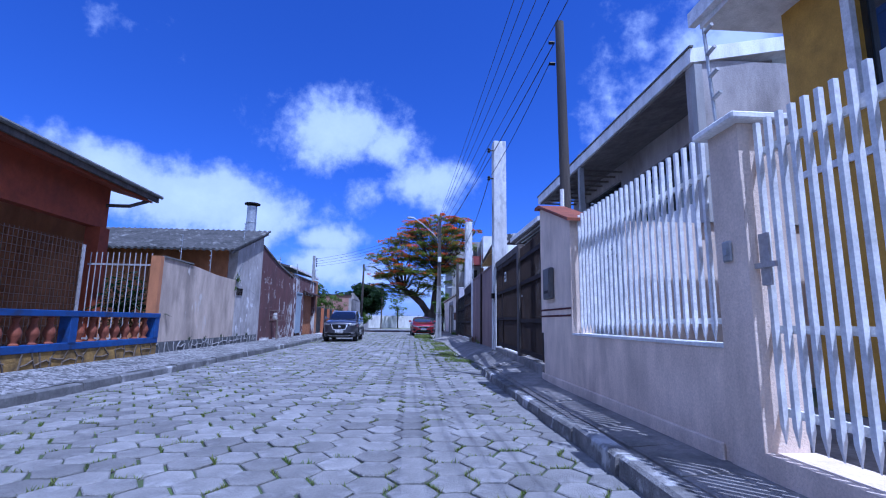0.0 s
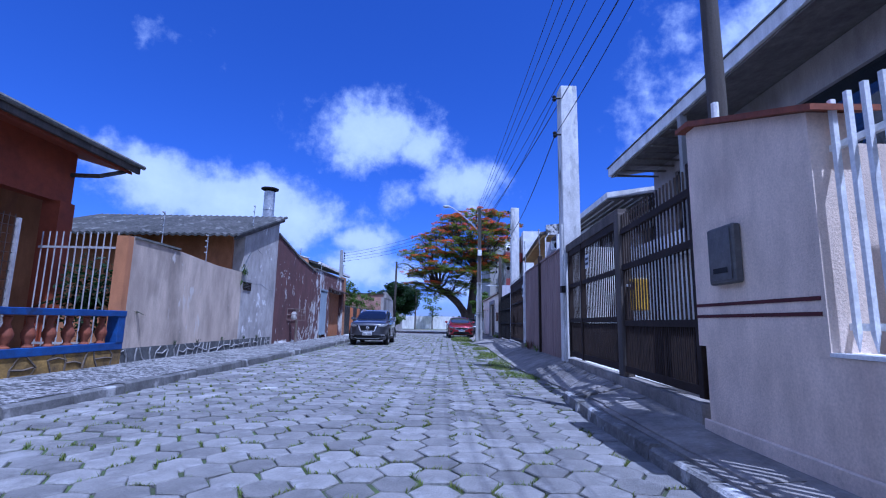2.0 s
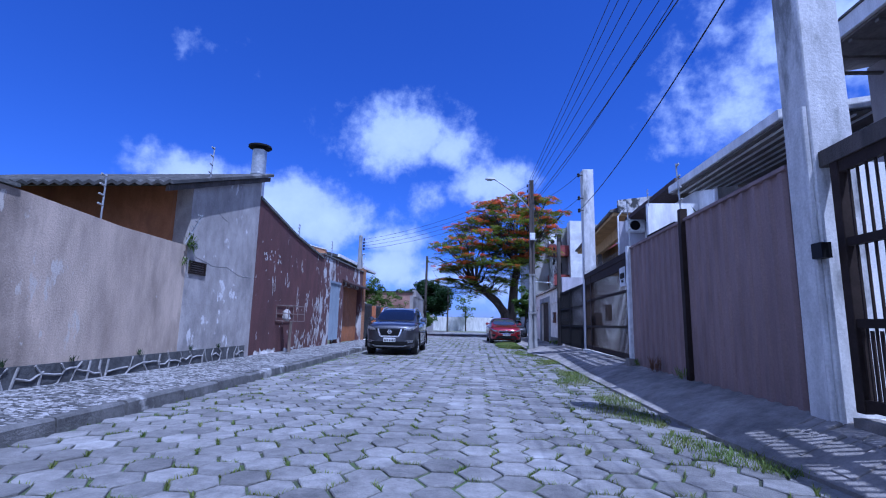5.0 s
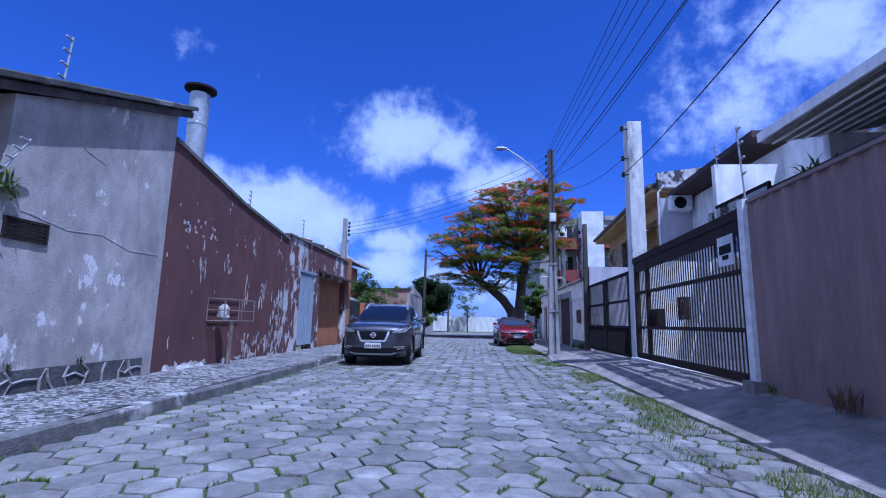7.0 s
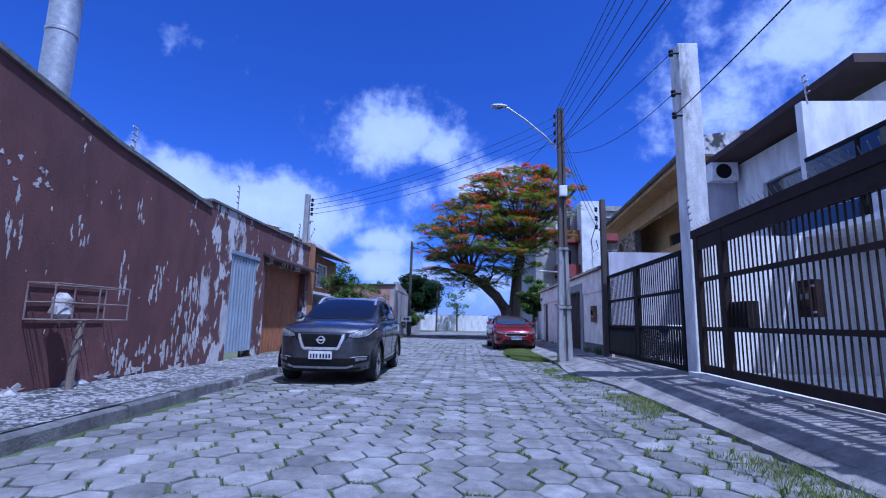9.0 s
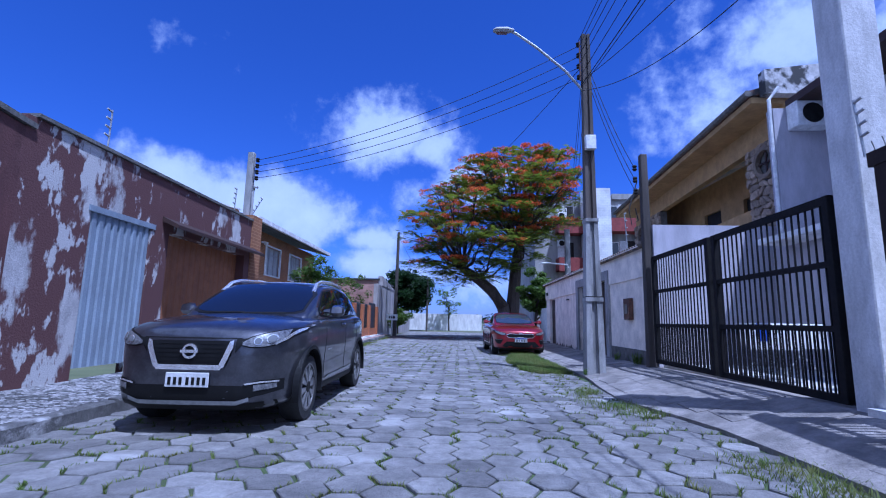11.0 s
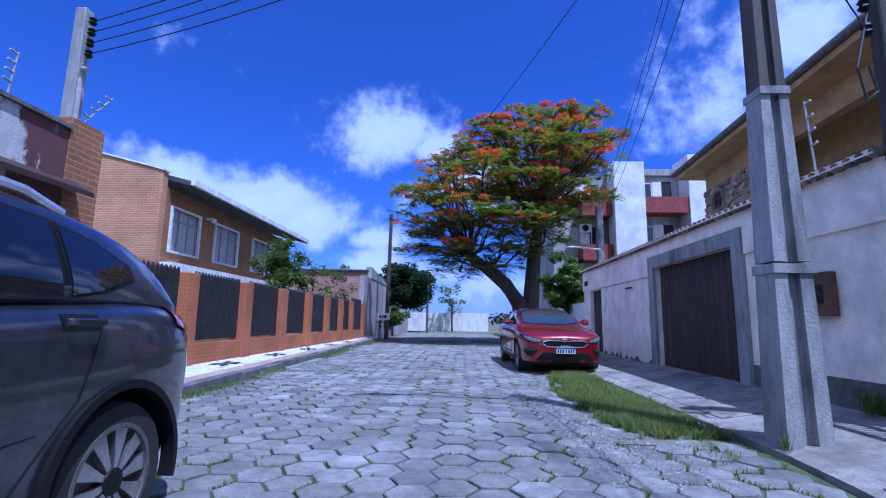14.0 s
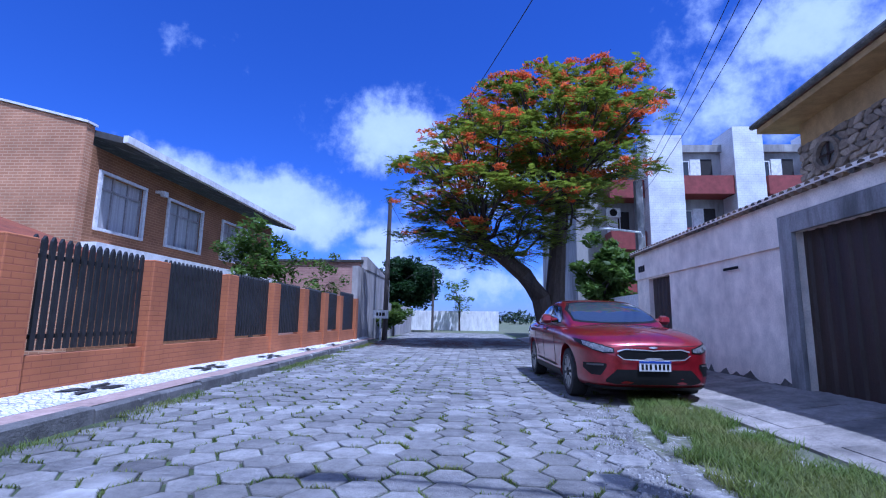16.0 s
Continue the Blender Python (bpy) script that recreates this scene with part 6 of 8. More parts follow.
for ya, yb, py, seed in ((28.15, 29.5, 28.72, 4), (35.4, 38.4, 37.47, 3)):
    st = part("stone_wall", along_eave([(0.70, 2.7), (0.92, 2.7), (0.92, 5.11), (0.70, 5.11)], ya, yb), "mould", yh, "rubble stone wall")
    rubble(st, lambda y: eave(y) + 0.702, ya, yb, 2.7, 5.1, seed, (py, 4.62, 0.30))
    xf = eave(py) + 0.70
    bm = B()
    loft(bm, [[(xf + dx, py + rr * math.cos(k * 0.2618), 4.62 + rr * math.sin(k * 0.2618)) for k in range(24)] for dx, rr in ((0.0, 0.36), (-0.11, 0.36), (-0.11, 0.27), (-0.01, 0.27))], ends=False)
    rw = part("round_window", bm, "rubble", yh, "round porthole window", smooth=True)
    part("bars", boxes((xf - 0.05, xf - 0.03, py - 0.02, py + 0.02, 4.36, 4.88), (xf - 0.05, xf - 0.03, py - 0.26, py + 0.26, 4.60, 4.64)), "darkwood", rw)

# cream wall with its tiled coping
DG, SD = (30.6, 33.4), (37.1, 38.2)
cw = structure(part("cream_wall", wall_along_y(2.66, 2.86, 28.1, 38.9, 0.05, 2.55, [(*DG, 0.05, 2.13), (*SD, 0.05, 1.95)]), "cream"), "cream rendered wall with a clay tile coping", "wall")
part("mould_band", boxes((2.652, 2.6585, 28.1, 30.4, 0.1, 0.5)), "mould", cw, "black mould at the foot")
r = random.Random(44)
for ya, yb, hi in ((33.65, 37.05, 0.13), (38.22, 38.9, 0.12)):
    n = int((yb - ya) / 0.09)
    bm = B()
    loft(bm, [[(2.6592, ya + (yb - ya) * k / n, z), (2.6555, ya + (yb - ya) * k / n, z), (2.6555, ya + (yb - ya) * k / n, 0.1), (2.6592, ya + (yb - ya) * k / n, 0.1)] for k, z in [(k, 0.2 + hi * r.uniform(0.1, 1.0) ** 1.5) for k in range(n + 1)]])
    part("mould_band", bm, "mould", cw, "ragged black mould at the foot")
part("string_course", boxes((2.62, 2.6595, 28.1, 30.35, 1.98, 2.58)), "cream", cw)
part("string_course", boxes((2.62, 2.6595, 33.65, 38.9, 1.98, 2.58)), "cream", cw)
part("string_course", boxes((2.62, 2.6595, 30.35, 33.65, 2.36, 2.58)), "cream", cw)
fr = part("garage_surround", boxes((2.60, 2.657, 30.38, 30.62, 0.1, 2.35), (2.60, 2.657, 33.38, 33.62, 0.1, 2.35), (2.60, 2.657, 30.62, 33.38, 2.12, 2.35)), "concrete", cw, "grey concrete door surround")
y = 28.1
while y < 39.0:
    bm = B()
    tube(bm, [(2.52, y, 2.585), (2.76, y, 2.66), (3.0, y, 2.60)], 0.055, 8)
    part("coping_tile", bm, "tile_y", cw, smooth=True)
    y += 0.15
part("coping_bed", boxes((2.515, 3.0, 28.1, 38.9, 2.584, 2.635)), "cream", cw)
gd = thing("garage_door", (2.75, 32, 0.1), "dark brown ribbed garage door", "garage door", kind="structure")
bm = B()
sheet(bm, (2.76, DG[1]), (2.76, DG[0]), 0.1, 2.13, 0.2, 0.03)
part("panel", bm, "ribbed_brown", gd)
sd = thing("side_door", (2.75, 37.6, 0.1), "narrow dark brown door", "door", kind="structure")
bm = B()
sheet(bm, (2.76, SD[1]), (2.76, SD[0]), 0.1, 1.95, 0.2, 0.02)
part("panel", bm, "ribbed_brown", sd)
wm = thing("wall_meter", (2.62, 28.9, 1.2), "rusty meter box set in the cream wall", "meter box")
part("case", boxes((2.56, 2.655, 28.85, 29.2, 1.12, 1.58)), "rust", wm, bevel=0.008)
part("window", boxes((2.552, 2.559, 28.93, 29.12, 1.25, 1.45)), "glass", wm)
bm = B()
for i in range(3):
    box(bm, 2.606, 2.6185, 38.3 + i * 0.13, 38.39 + i * 0.13, 2.14, 2.28)
part("number_bars", bm, "black", cw)
part("number_bars", boxes((2.606, 2.6185, 34.6, 35.0, 1.8, 1.84)), "black", cw)

# white parapet past the cream wall
structure(part("white_gate_wall", boxes((2.9, 3.1, 39.2, 42, 0, 1.7)), "white"), "low white wall and gate past the cream wall", "wall")

# ---- apartment block
ap = thing("apartment_block", (9, 52, 0), "four-storey white and grey apartment block with red balconies", "apartment building")
part("body", boxes((7.7, 26, 52.2, 64, 0, 10.3)), "aptgrey", ap, "weathered grey walls")
part("side", boxes((4.4, 7.7, 52.6, 64, 0, 10.1)), "aptgrey", ap, "stained grey side wall")
part("white_fin", boxes((7.68, 9.45, 50.9, 52.2, 0, 10.5)), "aptwhite", ap, "white tiled projecting bay")
part("white_fin", boxes((12.0, 13.45, 50.9, 52.9, 0, 10.95)), "aptwhite", ap, "white tiled projecting bay")
part("white_fin", boxes((16.2, 18.4, 50.9, 52.9, 0, 10.95)), "aptwhite", ap, "white tiled projecting bay")


def apt_bay(x0, x1, y, z):
    w = part("balcony", boxes((x0, x1, y - 1.2, y - 1.1, z, z + 0.95), (x0, x0 + 0.1, y - 1.1, y, z, z + 0.95), (x1 - 0.1, x1, y - 1.1, y, z, z + 0.95), (x0, x1, y - 1.1, y, z, z + 0.12)), "balcony", ap, "brick-red balcony")
    d = part("window", boxes((x0 + 0.15, x0 + 0.2, y - 0.04, y - 0.01, z + 0.95, z + 2.1), (x0 + 0.8, x0 + 0.85, y - 0.04, y - 0.01, z + 0.95, z + 2.1), (x0 + 0.2, x0 + 0.8, y - 0.04, y - 0.01, z + 2.05, z + 2.1)), "white", ap)
    part("pane", boxes((x0 + 0.2, x0 + 0.8, y - 0.02, y - 0.005, z + 0.9, z + 2.05)), "glass", d)
    part("balcony_door", boxes((x1 - 1.05, x1 - 0.45, y - 0.03, y - 0.005, z + 0.12, z + 2.2)), "dark", ap, "dark balcony door")
    part("shutter", boxes((x1 - 1.6, x1 - 1.06, y - 0.06, y - 0.005, z + 0.12, z + 2.2)), "white", ap)


for z in (2.1, 4.75, 7.45):
    apt_bay(9.5, 11.98, 52.2, z)
    apt_bay(13.65, 16.15, 52.2, z)
    apt_bay(5.9, 7.66, 52.6, z - 0.1)
part("parapet", boxes((9.9, 26, 52.0, 52.19, 10.0, 10.4)), "aptgrey", ap)
aircon((6.0, 52.25, 8.55), "white outdoor air conditioner on a balcony")
aircon((6.0, 52.25, 6.5), "white outdoor air conditioner on a balcony")

# ---- poles, lamp and cables


def square_pole(name, x, y, z0, top, half, material, label, notches=True, taper=0.72):
    t = thing(name, (x, y, z0), label, "utility pole", "utility poles")
    bm = B()
    h1, h2 = half, half * taper
    loft(bm, [[(x - h, y - h, z), (x + h, y - h, z), (x + h, y + h, z), (x - h, y + h, z)] for h, z in ((h1, z0 - 0.1), (h2, top))])
    part("shaft", bm, material, t, bevel=0.012)
    return t


p1 = square_pole("square_service_pole", 2.32, 12.48, 0.25, 6.0, 0.18, "pole_white", "flaking whitewashed square service pole", taper=0.95)
p2 = square_pole("square_service_pole", 2.72, 22.98, 0.2, 5.95, 0.17, "pole_white", "white square service pole at the wall", taper=1.0)
for t, x, y, zs in ((p1, 2.14, 12.3, (5.7, 4.9)), (p2, 2.55, 22.8, (5.75, 5.0, 4.6))):
    for z in zs:
        bm = B()
        tube(bm, [(x, y, z), (x - 0.12, y, z)], 0.02, 6)
        lathe(bm, [(0.03, -0.06), (0.045, -0.03), (0.03, 0.0), (0.045, 0.03), (0.03, 0.06)], (x - 0.13, y, z), 8)
        part("insulator", bm, "black", t, "dark insulator on a short arm")
conduit = part("conduit", tubes(0.03, [(2.13, 12.35, 0.3), (2.13, 12.35, 3.0)]), "pole_white", p1)
part("junction_box", boxes((2.06, 2.14, 12.2, 12.32, 1.62, 1.75)), "black", p1)

bm = B()
p3 = thing("street_lamp_pole", (1.55, 28.0, 0.05), "weathered concrete street pole with a lamp arm", "street lamp")


def i_ring(x, y, z, w, d):
    f = w * 0.32
    return [(x - w, y - d, z), (x - f, y - d, z), (x - f, y - d * 0.55, z), (x + f, y - d * 0.55, z), (x + f, y - d, z), (x + w, y - d, z), (x + w, y + d, z), (x - w, y + d, z)]


loft(bm, [i_ring(1.55, 28.0, z, w, d) for z, w, d in ((-0.1, 0.185, 0.15), (1.45, 0.155, 0.13))])
part("lower_shaft", bm, "concrete", p3, "pale ribbed foot of the pole")
bm = B()
loft(bm, [i_ring(1.55, 28.0, z, w, d) for z, w, d in ((1.55, 0.15, 0.13), (3.05, 0.12, 0.11))])
part("middle_shaft", bm, "concrete", p3)
part("collar", boxes((1.38, 1.72, 27.85, 28.15, 1.45, 1.53)), "concrete", p3)
part("collar", boxes((1.42, 1.68, 27.87, 28.13, 3.05, 3.12)), "concrete", p3)
bm = B()
loft(bm, [i_ring(1.55, 28.0, z, w, d) for z, w, d in ((3.0, 0.112, 0.10), (7.2, 0.08, 0.075))])
part("upper_shaft", bm, "woodpole", p3, "dark weathered upper shaft")
part("arm", tubes(0.028, [(1.5, 28.0, 5.9), (1.1, 27.95, 6.35), (0.5, 27.9, 6.85), (0.05, 27.85, 7.15), (-0.1, 27.82, 7.2)]), "steel", p3)
bm = B()
loft(bm, [[(x, 27.82 + a, 7.2 + c) for a, c in ((-w, 0), (-w * 0.6, h), (w * 0.6, h), (w, 0), (w * 0.6, -h * 0.6), (-w * 0.6, -h * 0.6))] for x, w, h in ((0.0, 0.04, 0.03), (-0.15, 0.09, 0.06), (-0.38, 0.09, 0.055), (-0.45, 0.04, 0.03))])
part("lamp_head", bm, "grey_plastic", p3, "cobra-head lamp")
part("lamp_glass", boxes((-0.37, -0.15, 27.76, 27.88, 7.145, 7.165)), "lamp", p3)
part("photocell_box", boxes((1.45, 1.66, 27.78, 27.9, 4.55, 4.85)), "white", p3, "small white box", bevel=0.01)
for z in (6.2, 6.45, 6.7, 6.95):
    bm = B()
    lathe(bm, [(0.03, -0.05), (0.045, -0.02), (0.03, 0.0), (0.045, 0.03), (0.03, 0.05)], (1.38, 27.95, z), 8)
    part("insulator", bm, "black", p3)
part("bracket", tubes(0.015, [(1.4, 27.9, 6.1), (1.4, 27.9, 7.0)]), "rust", p3)

p4 = square_pole("service_pole", 2.66, 28.0, 0.2, 4.5, 0.085, "woodpole", "dark stained concrete service pole by the gate", taper=0.8)
for z in (3.7, 3.95, 4.2):
    bm = B()
    lathe(bm, [(0.03, -0.06), (0.05, -0.03), (0.03, 0.0), (0.05, 0.03), (0.03, 0.06)], (2.47, 27.95, z), 8)
    part("insulator", bm, "black", p4)
part("drip_loop", tubes(0.012, [(2.5, 27.95, 3.9), (2.3, 27.9, 3.3), (2.35, 27.9, 3.0), (2.5, 27.95, 3.1), (2.45, 27.95, 3.35)]), "wire", p4)
pl = square_pole("service_pole", -6.15, 29.25, 0.2, 4.95, 0.095, "concrete", "weathered concrete service pole behind the brick pier", taper=0.75)
for z in (4.3, 4.45, 4.6, 4.75):
    bm = B()
    lathe(bm, [(0.03, -0.05), (0.05, -0.02), (0.03, 0.0), (0.05, 0.03), (0.03, 0.05)], (-5.98, 29.2, z), 8)
    part("insulator", bm, "black", pl)
part("conduit", tubes(0.03, [(-6.02, 29.18, 3.3), (-6.02, 29.18, 3.95), (-5.98, 29.15, 4.08), (-5.9, 29.13, 4.05)]), "grey_plastic", pl)
bm = B()
tube(bm, [(2.56, 7.55, 0.3), (2.50, 7.5, 6.3)], 0.10, 12, 0.075)
wpole = thing("round_service_pole", (2.55, 7.55, 0.3), "tall dark weathered service pole behind the pier", "utility pole", "utility poles")
part("shaft", bm, "woodpole", wpole, smooth=True)
part("insulators", tubes(0.03, [(2.4, 7.5, 5.9), (2.3, 7.5, 5.9)], [(2.4, 7.5, 5.5), (2.3, 7.5, 5.5)]), "black", wpole)
part("conduit", tubes(0.035, [(2.44, 7.42, 0.5), (2.44, 7.42, 3.2)]), "white_wall", wpole)
pl2 = thing("wooden_pole", (-5.3, 49.6, 0), "slim grey wooden street pole", "utility pole", "utility poles")
bm = B()
tube(bm, [(-5.3, 49.6, -0.1), (-5.22, 49.6, 6.9)], 0.13, 10, 0.09)
part("shaft", bm, "woodpole", pl2, smooth=True)
part("arm", tubes(0.02, [(-5.22, 49.6, 6.2), (-4.6, 49.4, 6.9), (-4.2, 49.3, 6.95)]), "steel", pl2)
pl3 = thing("wooden_pole", (-4.3, 66, 0), "slim grey wooden street pole", "utility pole", "utility poles")
part("shaft", tubes(0.1, [(-4.3, 66, -0.1), (-4.25, 66, 5.2)]), "woodpole", pl3)
pl4 = square_pole("street_pole", 5.0, 45.0, 0.0, 6.3, 0.16, "concrete", "dark concrete pole by the apartment block", taper=0.8)
part("arm", tubes(0.04, [(5.0, 44.8, 4.1), (4.9, 44.7, 4.25), (3.6, 44.0, 4.25), (3.2, 43.8, 4.2)]), "white", pl4, "white lamp arm")


def cable(p0, p1, sag, r=0.007, label="black overhead cable sagging between poles"):
    p0, p1 = Vector(p0), Vector(p1)
    pts = []
    for i in range(17):
        k = i / 16
        p = p0.lerp(p1, k)
        p.z -= sag * 4 * k * (1 - k)
        pts.append(p)
    bm = B()
    tube(bm, pts, r, 5)
    tagged(part("overhead_cable", bm, "wire"), label, "cable", "overhead cables")


for i, z in enumerate((7.05, 6.9, 6.7, 6.5, 6.2)):
    cable((1.40, 27.95, z), (2.15 + 0.22 * i, -14, z + 0.3 - 0.06 * i), 0.25 + 0.04 * i)
cable((1.42, 27.95, 6.0), (2.40, 7.5, 5.9), 0.30, 0.010)
cable((1.42, 27.95, 5.95), (2.02, 12.3, 5.7), 0.35)
cable((2.02, 12.3, 4.9), (2.3, 7.5, 5.5), 0.1)
cable((1.42, 27.95, 6.1), (2.42, 22.8, 5.75), 0.15)
cable((1.42, 27.95, 5.9), (2.42, 22.8, 5.0), 0.4)
cable((2.42, 22.8, 4.6), (2.02, 12.3, 4.9), 0.25, 0.010)
for i, z in enumerate((4.75, 4.6, 4.45, 4.3)):
    cable((-5.98, 29.2, z), (1.40, 28.0, 6.95 - 0.25 * i), 0.3)
for i, z in enumerate((4.2, 3.95, 3.7)):
    cable((2.47, 27.95, z), (1.6, 28.0, 6.5 - 0.2 * i), 0.15, 0.007)
for i, z in enumerate((6.9, 6.6, 5.9)):
    cable((1.55, 28.1, z), (4.95 + 0.1 * i, 44.9, 6.2 - 0.2 * i), 0.35)
cable((-5.2, 49.6, 6.7), (1.55, 28.1, 6.6), 0.7, 0.008)
cable((-5.2, 49.6, 6.6), (-4.3, 66, 5.1), 0.4, 0.01)

# ---- parked cars
from mathutils.bvhtree import BVHTree


def solved(ob):
    """The mesh of ob with its modifiers worked in."""
    bpy.context.view_layer.update()
    me = bpy.data.meshes.new_from_object(ob.evaluated_get(bpy.context.evaluated_depsgraph_get()))
    old = ob.data
    ob.modifiers.clear()
    ob.data = me
    bpy.data.meshes.remove(old)
    bm = bmesh.new()
    bm.from_mesh(me)
    finish(bm, smooth=True)
    bm.to_mesh(me)
    bm.free()


def body_ring(y, w, zb, zm, zs, zt):
    """Half the body's outline: floor, sill, hollowed door, swelling shoulder, belt and top."""
    half = [(0, zb), (0.7 * w, zb), (0.93 * w, zb + 0.03), (0.985 * w, zb + 0.13), (0.972 * w, zm - 0.04), (w, zm + 0.16), (0.992 * w, zs - 0.07), (0.955 * w, zs), (0.86 * w, zt - 0.012), (0.45 * w, zt + 0.02), (0, zt + 0.03)]
    return [(x, y, z) for x, z in half] + [(-x, y, z) for x, z in reversed(half[1:-1])]


def cabin_ring(y, wb, zb, wt, zt):
    """Half the cabin's outline: from the belt up the leaning side to the rounded roof."""
    def side(k):
        return wb + (wt - wb) * (k ** 1.25)
    h = zt - zb
    half = [(0, zb), (wb, zb), (side(0.35), zb + 0.36 * h), (side(0.72), zb + 0.74 * h), (side(0.96), zb + 0.93 * h), (wt * 0.86, zb + 0.992 * h), (wt * 0.45, zt + 0.012), (0, zt + 0.018)]
    return [(x, y, z) for x, z in half] + [(-x, y, z) for x, z in reversed(half[1:-1])]


def wheel(car, cx, cy, r, width, spokes):
    s = 1 if cx > 0 else -1
    bm = B()
    prof = [(r * 0.66, -width / 2), (r * 0.95, -width / 2), (r, -width / 2 + 0.03), (r, width / 2 - 0.03), (r * 0.95, width / 2), (r * 0.66, width / 2)]
    loft(bm, [[(cx + o, cy + q * math.cos(k * math.pi / 16), r + q * math.sin(k * math.pi / 16)) for k in range(32)] for q, o in prof], ends=False)
    tyre = part("wheel", bm, "tyre", car, "black tyre on an alloy wheel", smooth=True)
    bm = B()
    face = cx + s * (width / 2 - 0.012)
    loft(bm, [[(face + s * o, cy + q * math.cos(k * math.pi / 16), r + q * math.sin(k * math.pi / 16)) for k in range(32)] for q, o in ((r * 0.72, -0.02), (r * 0.72, 0.015), (r * 0.66, 0.016), (r * 0.64, -0.02))])
    part("rim", bm, "meter_grey", tyre, "dark rim lip", smooth=True)
    bm = B()
    loft(bm, [[(face + s * o, cy + q * math.cos(k * math.pi / 12), r + q * math.sin(k * math.pi / 12)) for k in range(24)] for q, o in ((r * 0.655, -0.035), (r * 0.655, -0.03))])
    part("brake_well", bm, "black", tyre)
    for k in range(spokes):
        a = 2 * math.pi * (k + 0.25) / spokes
        bm = B()
        rings = []
        for q, wd in ((0.04, 0.010), (0.3 * r, 0.017), (0.67 * r, 0.040)):
            c = (cy + q * math.cos(a), r + q * math.sin(a))
            n = (-math.sin(a) * wd, math.cos(a) * wd)
            lift = 0.012 if q < 0.6 * r else 0.006
            rings.append([(face + s * lift, c[0] + n[0], c[1] + n[1]), (face + s * lift, c[0] - n[0], c[1] - n[1]), (face - s * 0.025, c[0] - n[0], c[1] - n[1]), (face - s * 0.025, c[0] + n[0], c[1] + n[1])])
        loft(bm, rings)
        part("spoke", bm, "rim", tyre)
    bm = B()
    loft(bm, [[(face + s * o, cy + q * math.cos(k * 0.5236), r + q * math.sin(k * 0.5236)) for k in range(12)] for q, o in ((0.06, 0.0), (0.055, 0.018), (0.03, 0.02))])
    part("hub", bm, "black", tyre)


